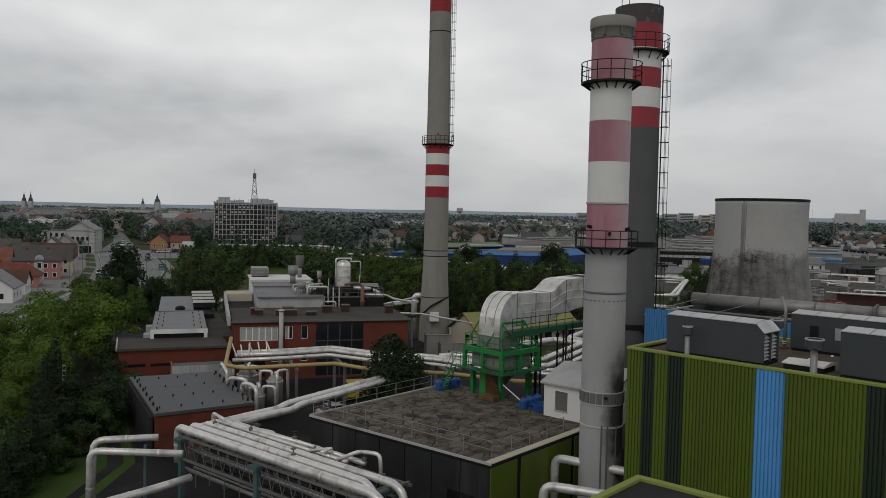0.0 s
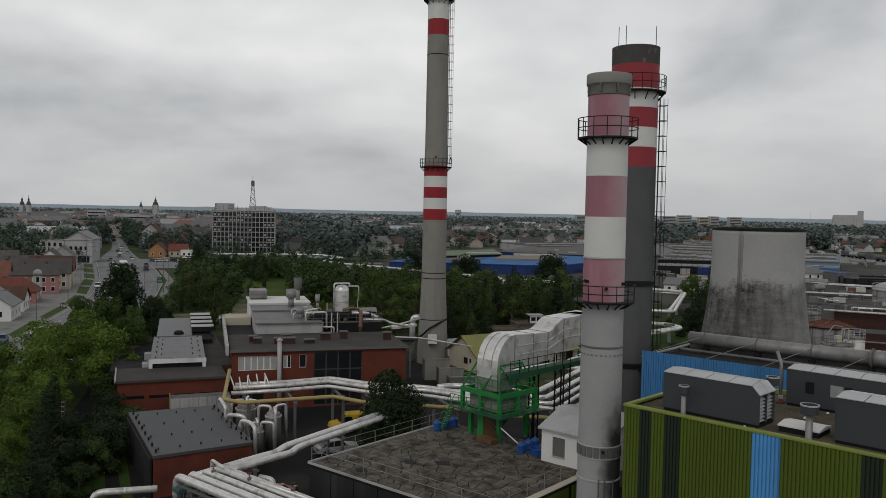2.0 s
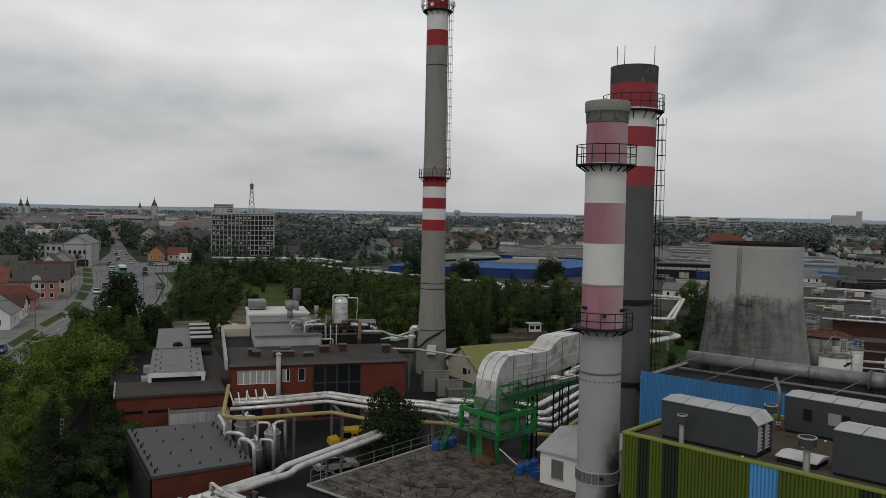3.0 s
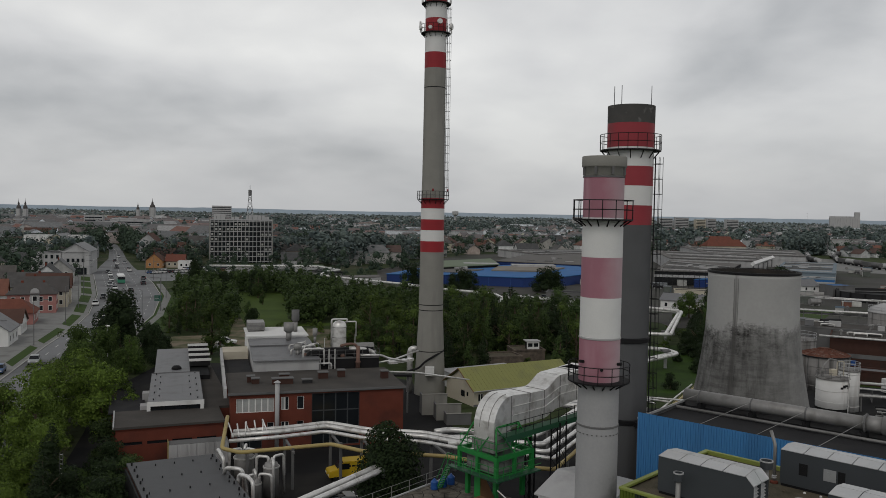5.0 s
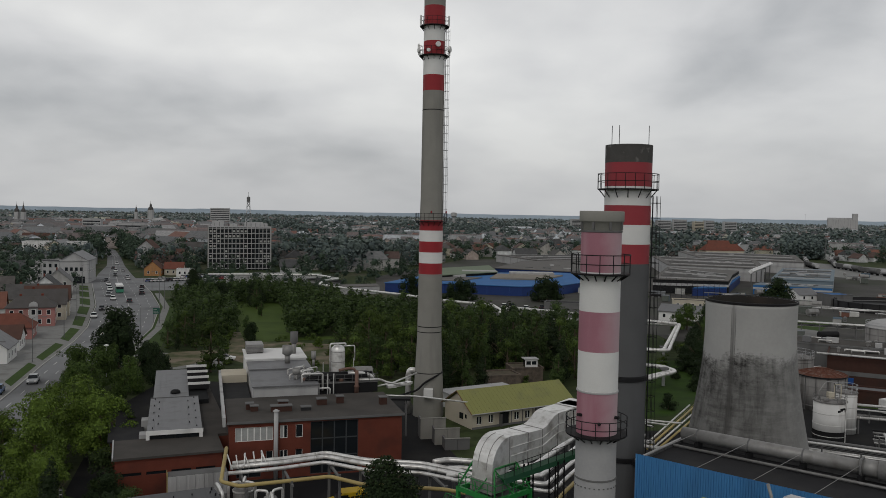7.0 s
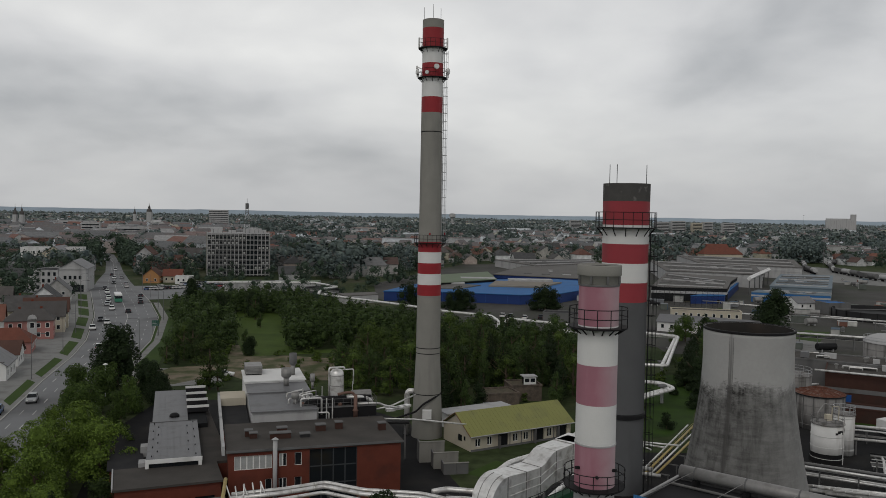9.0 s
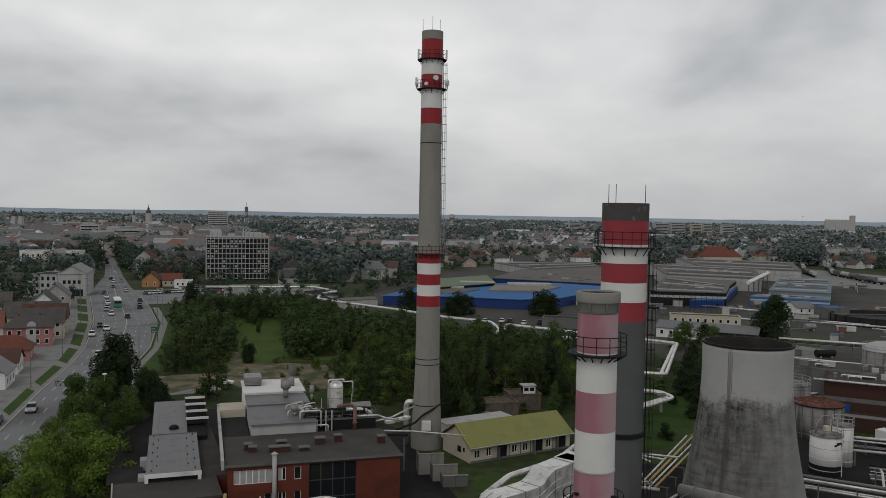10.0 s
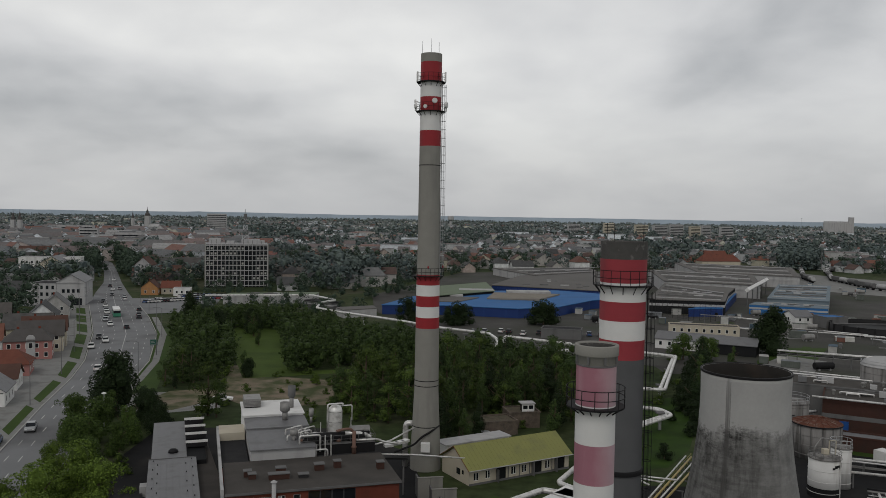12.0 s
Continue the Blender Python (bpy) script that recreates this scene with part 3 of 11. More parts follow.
def ring_platform(parent, z, r_in, r_out, rail=1.1, posts=20, brackets=12, material=None, drop=0.75):
    """A round gallery: grating, hoops, uprights and brackets, each a part of its own."""
    material = material or M_black
    bm = B()
    n = 40
    ring = lambda r, zz: [bm.verts.new((r * math.cos(2 * math.pi * k / n), r * math.sin(2 * math.pi * k / n), zz)) for k in range(n)]
    a, b, c, d = ring(r_in, z), ring(r_out, z), ring(r_out, z - 0.1), ring(r_in, z - 0.1)
    for p, q in ((a, b), (b, c), (c, d), (d, a)):
        for k in range(n):
            bm.faces.new((p[k], q[k], q[(k + 1) % n], p[(k + 1) % n]))
    gallery = part("gallery", bm, material, parent, "dark steel grating ring round the shaft")
    for h in (rail * 0.5, rail):
        bm = B()
        pts = [(r_out * math.cos(2 * math.pi * k / n), r_out * math.sin(2 * math.pi * k / n), z + h) for k in range(n + 1)]
        tube(bm, pts, 0.03, 5)
        part("handrail", bm, material, gallery)
    bm = rod(B(), (0, 0, 0), (0, 0, rail), 0.03, 5)
    post = part("rail_post", bm, material, gallery)
    post.matrix_local = pose(r_out, 0, z)
    for k in range(1, posts):
        w = 2 * math.pi * k / posts
        again("rail_post", post.data, gallery, pose(r_out * math.cos(w), r_out * math.sin(w), z))
    bm = rod(B(), (r_in - 0.02, 0, -drop), (r_out - 0.08, 0, -0.08), 0.045, 5)
    br = part("bracket", bm, material, gallery)
    br.matrix_local = pose(0, 0, z)
    for k in range(1, brackets):
        again("bracket", br.data, gallery, pose(0, 0, z, 0, 0, 360 * k / brackets))
    return gallery


def cage_ladder(parent, r, z0, z1, ang, material, out=0.75, hoops=1.3):
    """A caged ladder up the outside of a shaft."""
    bm = B()
    c, s = math.cos(radians(ang)), math.sin(radians(ang))
    P = lambda a, b, z: (c * a - s * b, s * a + c * b, z)
    for b in (-0.22, 0.22):
        rod(bm, P(r + 0.15, b, z0), P(r + 0.15, b, z1), 0.03, 4)
    for b, a in ((-0.38, 0.5), (0.0, out), (0.38, 0.5)):
        rod(bm, P(r + a, b, z0), P(r + a, b, z1), 0.022, 4)
    z = z0
    while z < z1:
        pts = [P(r + 0.12, -0.3, z), P(r + 0.5, -0.4, z), P(r + out, 0, z), P(r + 0.5, 0.4, z), P(r + 0.12, 0.3, z)]
        tube(bm, pts, 0.028, 4)
        rod(bm, P(r - 0.02, 0.2, z), P(r + 0.2, 0.2, z), 0.03, 4)
        z += hoops
    return part("ladder", bm, material, parent, "caged steel ladder")


def shaft(parent, name, prof, material, label="", n=48, smooth=True):
    bm = B()
    lathe(bm, prof, n, caps=False)
    return part(name, bm, material, parent, label, smooth)


def r_at(prof, z):
    for (r0, z0), (r1, z1) in zip(prof, prof[1:]):
        if z0 <= z <= z1:
            return r0 + (r1 - r0) * (z - z0) / (z1 - z0)
    return prof[-1][0]


def banded(parent, prof, cuts, n=48):
    """The shaft as one part for each painted stretch: cuts are (from, to, material, label)."""
    for z0, z1, ma, lab in cuts:
        zs = [z0] + [z for _, z in prof if z0 < z < z1] + [z1]
        shaft(parent, "shaft_band", [(r_at(prof, z), z) for z in zs], ma, lab, n)


# tall slender chimney
tall = thing("chimney", pose(-1.0, 125.5, 0), "tall slender concrete chimney with red and white bands and galleries", "chimney")
PROF1 = [(2.42, 0), (2.34, 3), (2.12, 7.5), (1.90, 12.5), (1.84, 22), (1.82, 30.2), (1.72, 34), (1.66, 47), (1.64, 65)]
banded(tall, PROF1, [
    (0, 13.2, M_concrete, ""), (13.28, 14.05, M_concrete, ""), (14.12, 22.25, M_concrete, ""),
    (22.25, 23.94, M_red, "red painted band"), (23.94, 25.63, M_white, "white painted band"), (25.63, 27.31, M_red, "red painted band"),
    (27.31, 29.0, M_white, "white painted band"), (29.0, 30.6, M_red, "red painted band"), (30.6, 47.5, M_concrete, ""), (47.6, 50.5, M_concrete, ""),
    (50.5, 52.9, M_red, "red painted band"), (52.9, 55.8, M_white, "white painted band"), (55.8, 58.05, M_red, "red painted band"),
    (58.05, 60.3, M_white, "white painted band"), (60.3, 63.4, M_red, "red painted band"), (63.4, 64.7, M_concrete, "bare concrete rim")])
for z in (13.16, 14.0, 47.5, 6.8):
    r = r_at(PROF1, z)
    part("joint_band", lathe(B(), [(r + 0.012, z), (r + 0.03, z + 0.03), (r + 0.03, z + 0.1), (r + 0.012, z + 0.13)], 40, caps=False), M_black, tall, "thin dark steel hoop")
bm = B()
lathe(bm, [(1.64, 64.7), (1.40, 64.7), (1.38, 60.0)], 40, caps=False)
part("flue_mouth", bm, M_soot, tall, "sooty mouth", True)
ring_platform(tall, 30.45, 1.80, 2.45, 1.2, 22, 14)
ring_platform(tall, 55.9, 1.62, 2.30, 1.2, 18, 12)
ring_platform(tall, 60.4, 1.62, 2.25, 1.2, 18, 12)
cage_ladder(tall, 1.66, 31, 60, -8, M_steel)
for a, z, r, s in ((-75, 57.3, 2.3, 0.42), (-20, 56.8, 2.45, 0.5), (-160, 56.6, 2.4, 0.42), (-110, 56.4, 2.35, 0.30), (-172, 57.4, 2.3, 0.3)):
    bm = B()
    rod(bm, (0, 0, 0), (0.25, 0, 0), s, 16, s * 0.9)
    rod(bm, (-0.35, 0, 0), (0, 0, 0), 0.06, 6)
    d = part("dish_antenna", bm, M_white, tall, "round pale dish antenna on the gallery")
    d.matrix_local = pose(r * math.cos(radians(a)), r * math.sin(radians(a)), z, 0, 0, a)
for a in (-165, -150, -25, -10):
    bm = box(B(), -0.09, -0.14, 0, 0.09, 0.14, 1.5)
    rod(bm, (-0.2, 0, 0.7), (0, 0, 0.7), 0.04, 5)
    d = part("panel_antenna", bm, M_white, tall, "narrow pale panel antenna")
    d.matrix_local = pose(2.42 * math.cos(radians(a)), 2.42 * math.sin(radians(a)), 55.9 if a in (-165, -10) else 60.3, 0, 0, a)
for a in (40, 160, -90):
    part("lightning_rod", rod(B(), (1.5 * math.cos(radians(a)), 1.5 * math.sin(radians(a)), 64.6), (1.5 * math.cos(radians(a)), 1.5 * math.sin(radians(a)), 66.8), 0.03, 5), M_black, tall)
for a in (-90, 0):
    bm = lathe(B(), [(0.06, 0), (0.13, 0.08), (0.13, 0.3), (0.05, 0.4)], 10)
    d = part("warning_lamp", bm, M_red, tall, "red aviation warning lamp")
    d.matrix_local = pose(2.3 * math.cos(radians(a)), 2.3 * math.sin(radians(a)), 31.65)

# pale chimney with bleached bands
pale = thing("chimney", pose(10.17, 50.0, 0), "pale grey chimney with bleached pink and white bands", "chimney")
PROF2 = [(1.33, 0), (1.30, 12), (1.27, 18), (1.25, 31)]
banded(pale, PROF2, [(0, 9.1, M_sootshaft, "grey concrete with a black soot stain"), (9.16, 15.25, M_sootshaft, ""), (15.33, 18.1, M_sootshaft, ""), (18.1, 20.72, M_pink, "bleached pink band"), (20.72, 23.29, M_white, "white band"),
                     (23.29, 25.78, M_pink, "bleached pink band"), (25.78, 28.23, M_white, "white band"), (28.23, 30.8, M_pink, "bleached pink band")])
bm = B()
lathe(bm, [(1.25, 30.8), (1.27, 30.82), (1.27, 31.3), (1.36, 31.34), (1.38, 31.4), (1.38, 31.95), (1.35, 32.0), (1.18, 32.0), (1.16, 29.0)], 48, caps=False)
part("cap", bm, M_concrete, pale, "thick grey concrete cap ring", True)
for z in (30.7, 20.72, 15.25, 9.1, 7.0, 8.4):
    r = r_at(PROF2, z)
    part("joint_band", lathe(B(), [(r, z - 0.02), (r + 0.045, z), (r + 0.045, z + 0.09), (r, z + 0.11)], 40, caps=False), M_conc_dark if z in (15.25, 30.7) else M_conc_pale, pale, "raised grey hoop")
for k in range(8):
    a = 2 * math.pi * k / 8 + 0.2
    bm = box(B(), 0, -0.07, 30.85, 0.14, 0.07, 31.33)
    d = part("cap_rib", bm, M_conc_dark, pale)
    d.matrix_local = pose(1.24 * math.cos(a), 1.24 * math.sin(a), 0, 0, 0, math.degrees(a))
part("soot_lining", lathe(B(), [(1.15, 31.9), (1.12, 28)], 40, caps=False), M_soot, pale, "rust-streaked flue lining", True)
ring_platform(pale, 28.15, 1.26, 1.84, 1.15, 14, 16, drop=0.45)
ring_platform(pale, 18.1, 1.28, 1.92, 1.0, 14, 16, drop=0.45)
for a, z in ((-150, 19.3), (-95, 18.9), (-40, 19.2), (-92, 8.9)):
    bm = rod(B(), (0, 0, 0), (0.3, 0, 0.05), 0.1, 10)
    d = part("sampling_port", bm, M_black, pale, "short dark sampling port")
    d.matrix_local = pose(1.25 * math.cos(radians(a)), 1.25 * math.sin(radians(a)), z, 0, 0, a)
anchor = part("anchor", box(B(), 1.28, -0.05, 14.8, 1.33, 0.05, 14.86), M_conc_dark, pale, "small dark anchor mark")
for k in range(1, 28):
    again("anchor", anchor.data, pale, pose(0, 0, 0, 0, 0, 360 * k / 28))
for k in range(20):
    part("band_box", box(B(), 1.31, -0.17, 8.5, 1.37, 0.17, 9.15), M_conc_dark, pale, "grey plate of a clamping band").matrix_local = pose(0, 0, 0, 0, 0, k * 18)
for a in (-100, -85, -60):
    part("cable", rod(B(), (1.36 * math.cos(radians(a)), 1.36 * math.sin(radians(a)), 1.0), (1.36 * math.cos(radians(a)), 1.36 * math.sin(radians(a)), 7.2), 0.05, 5), M_conc_dark, pale)

# thick dark chimney with a sooty top
dark = thing("chimney", pose(16.6, 70.6, 0), "thick dark concrete chimney with red bands and sooty top", "chimney")
PROF3 = [(2.12, 0), (2.02, 14), (1.98, 28), (2.02, 35), (2.04, 38)]
banded(dark, PROF3, [(0, 10.3, M_shaftdark, ""), (10.75, 17.4, M_shaftdark, ""), (17.85, 27.61, M_shaftdark, ""), (27.61, 29.3, M_red3, "red painted band"), (29.3, 30.98, M_white, "white painted band"),
                     (30.98, 32.66, M_red3, "red painted band"), (32.66, 34.3, M_white, "white painted band"), (34.3, 36.36, M_red3, "red painted band"), (36.36, 37.9, M_soot, "soot-blackened rim")])
bm = B()
lathe(bm, [(2.04, 37.9), (1.72, 37.9), (1.70, 33)], 48, caps=False)
part("flue_mouth", bm, M_soot, dark, "sooty mouth", True)
for z in (10.3, 17.4):
    part("collar", lathe(B(), [(2.05, z), (2.15, z + 0.04), (2.15, z + 0.36), (2.0, z + 0.45)], 40, caps=False), M_black, dark, "black steel collar")
ring_platform(dark, 34.1, 1.98, 2.62, 1.3, 20, 14, drop=0.8)
cage_ladder(dark, 2.02, 3, 33.5, -22, M_black, out=0.8)
for a in (-150, -128, -48):
    part("lightning_rod", rod(B(), (2.0 * math.cos(radians(a)), 2.0 * math.sin(radians(a)), 36.5), (2.0 * math.cos(radians(a)), 2.0 * math.sin(radians(a)), 39.5), 0.03, 5), M_black, dark)
bm = box(B(), -0.25, -0.5, 10.2, 0.4, 0.5, 10.6)
d = part("junction_box", bm, M_black, dark)
d.matrix_local = pose(2.0 * math.cos(radians(-62)), 2.0 * math.sin(radians(-62)), 0, 0, 0, -62)

# cooling tower
tower = thing("cooling_tower", pose(36.85, 93.6, 0), "stained pale concrete cooling tower with an open top", "cooling tower")
PROF4 = [(7.75, 0.0), (7.12, 3.5), (6.46, 7.0), (5.98, 9.6), (5.54, 12.5), (5.23, 15.2), (5.09, 17.5), (5.04, 19.5), (5.08, 21.6)]
fine = []
for (r0, z0), (r1, z1) in zip(PROF4, PROF4[1:]):
    fine += [(r0 + (r1 - r0) * k / 4, z0 + (z1 - z0) * k / 4) for k in range(4)]
fine.append(PROF4[-1])
part("inner_face", lathe(B(), [(4.92, 22.2)] + [(r - 0.25, z) for r, z in fine[::-1][:22]] + [(0.02, 6.0)], 72, caps=False), M_innerdark, tower, "near-black inside", True)
bm = lathe(B(), fine + [(5.08, 22.2), (4.92, 22.2)], 72, caps=False)
part("shell", bm, M_tower, tower, "pale concrete shell with dark damp stains", True)
bm = lathe(B(), [(5.09, 22.0), (5.16, 22.03), (5.16, 22.24), (5.12, 22.3), (5.0, 22.3), (4.98, 22.15)], 72, caps=False)
part("rim", bm, M_black, tower, "black rim")
bm = B()
for k, (r, z) in enumerate(fine[:-1]):
    r1, z1 = fine[k + 1]
    rod(bm, (r + 0.02, -0.3, z), (r1 + 0.02, -0.3, z1), 0.018, 4)
    rod(bm, (r + 0.02, 0.15, z), (r1 + 0.02, 0.15, z1), 0.018, 4)
d = part("ladder", bm, M_conc_dark, tower, "weathered rails of a fixed ladder")
d.matrix_local = pose(0, 0, 0, 0, 0, -131)

# ---- green clad hall and its roof ----
GA = -44.2
green_m = pose(10.9, 46.4, 0, 0, 0, GA)


def ribbed(bm, x0, x1, z0, z1, pitch=0.2, depth=0.06, y=0.0, phase=0.0):
    """Trapezoid sheet cladding in the xz plane that faces -y."""
    xs = []
    x = x0
    while x < x1 - 1e-4:
        for f, d in ((0.0, 0), (0.2, 0), (0.3, 1), (0.92, 1)):
            if x + f * pitch < x1:
                xs.append((x + f * pitch, y - depth * d))
        x += pitch
    xs.append((x1, y))
    lo = [bm.verts.new((a, b, z0)) for a, b in xs]
    hi = [bm.verts.new((a, b, z1)) for a, b in xs]
    for i in range(len(xs) - 1):
        bm.faces.new((lo[i], lo[i + 1], hi[i + 1], hi[i]))
    return bm


hall = thing("green_hall", green_m, "boiler hall clad in ribbed lime green and blue sheet", "industrial building")
part("core", box(B(), 0.06, 0.06, 0, 29.9, 10.9, 12.1), M_darkwall, hall, "inner walls")
STRIPS = [(0.0, 0.95, M_glime), (0.95, 1.72, M_gdark), (1.72, 2.5, M_glime), (2.5, 3.5, M_gdark), (3.5, 7.5, M_glime), (7.5, 8.98, M_gblue), (8.98, 12.75, M_glime), (12.75, 13.7, M_gdark), (13.7, 22, M_glime), (22, 23.2, M_gblue), (23.2, 30, M_glime)]
for a, b, ma in STRIPS:
    part("cladding_strip", ribbed(B(), a, b, 0, 12.35), ma, hall, {"light_blue_sheet": "bright blue ribbed sheet strip", "dark_green_sheet": "dark green ribbed sheet strip"}.get(ma.name, "lime green ribbed sheet"))
bm = ribbed(B(), 0, 11.0, 0, 12.35)
d = part("cladding_strip", bm, M_glime, hall, "lime green ribbed sheet")
d.matrix_local = pose(0, 11.0, 0, 0, 0, -90)
part("roof", box(B(), 0.06, 0.06, 12.1, 29.9, 10.9, 12.22), M_gravel, hall, "brown gravel roof")
for c in (((-0.09, -0.09, 12.33, 30.1, 0.22, 12.5)), ((-0.09, 0.22, 12.33, 0.22, 10.8, 12.5)), ((-0.09, 10.8, 12.2, 30.1, 11.05, 12.5))):
    bm = box(B(), *c)
    bmesh.ops.bevel(bm, geom=bm.edges[:], offset=0.03, segments=1, affect="EDGES")
    part("coping", bm, M_lime, hall, "lime green parapet coping")


def roof_unit(x, y, w, d, h, louvre, label):
    m = green_m @ pose(x, y, 12.22)
    ob = thing("ventilation_unit", m, label, "ventilation unit", "rooftop ventilation units")
    part("base_frame", box(B(), 0.05, 0.05, 0, w - 0.05, d - 0.05, 0.16), M_black, ob)
    e = w - (0.45 if louvre else 0.0)
    part("casing", profile_x(B(), [(0, 0.16), (d, 0.16), (d, h - 0.16), (d / 2, h - 0.03), (0, h - 0.16)], 0, e), M_acgrey, ob)
    n = max(3, round(w / 1.35))
    step = e / n
    for k in range(n):
        for s_ in (0, 1):
            ya, yb = (-0.04, d / 2 - 0.02) if s_ == 0 else (d + 0.04, d / 2 + 0.02)
            bm = profile_x(B(), [(ya, h - 0.15), (yb, h - 0.01), (yb, h + 0.03), (ya, h - 0.11)], k * step + 0.025, (k + 1) * step - 0.025)
            part("roof_panel", bm, M_actop, ob, "pale sheet roof panel")
    if louvre:
        part("louvre_box", box(B(), e, 0.06, 0.16, e + 0.1, d - 0.06, h - 0.3), M_black, ob, "dark louvre recess")
        for y0 in (0.035, d / 2 - 0.04, d - 0.115):
            part("louvre_post", profile_x(B(), [(y0, 0.16), (y0 + 0.08, 0.16), (y0 + 0.08, h - 0.62), (y0, h - 0.62)], e, w - 0.04), M_acgrey, ob)
        for y0, y1 in ((0.0, d / 2 - 0.02), (d / 2 + 0.02, d)):
            bm = B()
            vs = [(e, y0, h - 0.16 + 0.12 * (y0 > 0.5)), (e, y1, h - 0.16 + 0.12 * (y1 < d - 0.5)), (w, y1, h - 0.62), (w, y0, h - 0.62)]
            lo = [bm.verts.new(v) for v in vs]
            hi = [bm.verts.new((v[0], v[1], v[2] + 0.05)) for v in vs]
            bm.faces.new(hi)
            bm.faces.new(lo[::-1])
            for q in range(4):
                bm.faces.new((lo[q], lo[(q + 1) % 4], hi[(q + 1) % 4], hi[q]))
            bmesh.ops.recalc_face_normals(bm, faces=bm.faces[:])
            part("hood", bm, M_actop, ob, "pale sloping sheet hood")
        for ya, yb in ((0.003, 0.03), (d - 0.03, d - 0.003)):
            bm = B()
            ring = [(e, 0.16), (w - 0.04, 0.16), (w - 0.02, h - 0.6), (e, h - 0.15)]
            lo = [bm.verts.new((a, ya, b)) for a, b in ring]
            hi = [bm.verts.new((a, yb, b)) for a, b in ring]
            bm.faces.new(lo)
            bm.faces.new(hi[::-1])
            for q in range(4):
                bm.faces.new((lo[q], lo[(q + 1) % 4], hi[(q + 1) % 4], hi[q]))
            bmesh.ops.recalc_face_normals(bm, faces=bm.faces[:])
            part("cheek_plate", bm, M_acgrey, ob)
        sl = None
        for k in range(7):
            for y0 in (0.1, d / 2 + 0.06):
                mm = pose(e + 0.22, y0, 0.36 + k * (h - 1.1) / 6.6, 0, 38, 0)
                if sl is None:
                    sl = part("louvre_blade", box(B(), -0.15, 0, -0.015, 0.15, d / 2 - 0.16, 0.015), M_actop, ob, "pale sloping louvre blade")
                    sl.matrix_local = mm
                else:
                    again("louvre_blade", sl.data, ob, mm)
    return ob


roof_unit(1.65, 1.35, 5.65, 2.05, 2.35, True, "long anthracite ventilation unit with pale roof and louvred end")
roof_unit(6.1, 8.1, 13.5, 2.1, 2.35, False, "long anthracite ventilation unit with service doors")
roof_unit(11.0, 1.55, 8.0, 2.2, 2.45, False, "anthracite ventilation unit with pale sheet roof")


def mushroom(x, y, h, r, rr):
    ob = thing("roof_vent", green_m @ pose(x, y, 12.22), "grey sheet metal vent pipe with a wide round cowl", "roof vent", "roof vents on the green hall")
    part("pipe", lathe(B(), [(r * 1.3, 0), (r * 1.3, 0.12), (r, 0.2), (r, h - 0.45)], 16), M_clad_dull, ob, "", True)
    part("cowl", lathe(B(), [(r, h - 0.5), (rr, h - 0.42), (rr, h), (rr - 0.04, h + 0.02), (rr - 0.05, h - 0.12), (0.02, h - 0.1)], 20), M_acgrey, ob, "round dark cowl", False)
    part("cowl_rim", lathe(B(), [(rr - 0.03, h - 0.02), (rr + 0.02, h - 0.02), (rr + 0.02, h + 0.05), (rr - 0.03, h + 0.05)], 20, caps=False), M_actop, ob, "pale rim")


mushroom(3.35, 0.55, 1.75, 0.14, 0.27)
mushroom(10.05, 0.75, 1.85, 0.17, 0.44)
mushroom(6.20, 5.72, 2.0, 0.15, 0.36)
stub = thing("vent_pipe", green_m @ pose(5.69, 8.27, 12.22), "grey steel vent pipe with a bent top beside a ventilation unit", "vent pipe")
part("pipe", tube(B(), [(0, 0, 0.1), (0, 0, 2.35), (-0.38, 0.25, 3.1)], 0.1, 12, 0.2), M_clad_dull, stub, "", True)
part("foot", lathe(B(), [(0.24, 0), (0.24, 0.1), (0.14, 0.16)], 14), M_brick, stub, "rusty foot flange")
for z in (0.3, 0.42):
    part("clamp", lathe(B(), [(0.1, z), (0.14, z + 0.01), (0.14, z + 0.06), (0.1, z + 0.07)], 12, caps=False), M_actop, stub)
hatch = thing("roof_hatch", green_m @ pose(8.2, 1.7, 12.22), "white smoke hatch on a dark curb, on the gravel roof", "roof hatch")
part("curb", box(B(), 0, 0, 0, 2.0, 1.7, 0.3), M_black, hatch)
bm = B()
profile_x(bm, [(-0.06, 0.3), (1.76, 0.3), (1.76, 0.37), (0.85, 0.5), (-0.06, 0.37)], -0.06, 2.06)
part("lid", bm, M_whitewall, hatch, "white plastic lid")
for k in range(26):
    x, y = random.uniform(0.8, 13), random.choice((random.uniform(0.4, 1.2), random.uniform(3.7, 7.8)))
    s = random.uniform(0.08, 0.16)
    bm = lathe(B(), [(s, 0), (s * 0.9, s * 0.7), (s * 0.4, s)], 7)
    solo("ballast_stone", bm, M_gravel if k % 3 else M_whitewall, green_m @ pose(x, y, 12.22), "loose stone lying on the gravel roof", "stone", "stones on the roof")
for x, w in ((7.2, 0.5), (8.6, 0.7), (9.4, 0.4)):
    bm = box(B(), 0, -0.01, 0.9, w, 0.0, 1.6)
    box(bm, w * 0.3, -0.05, 1.2, w * 0.5, -0.01, 1.45)
    solo("control_box", bm, M_black if x != 8.6 else M_steel, green_m @ pose(x, 8.09, 12.22), "small dark control box with a handle on a ventilation unit", "control box", "control boxes")

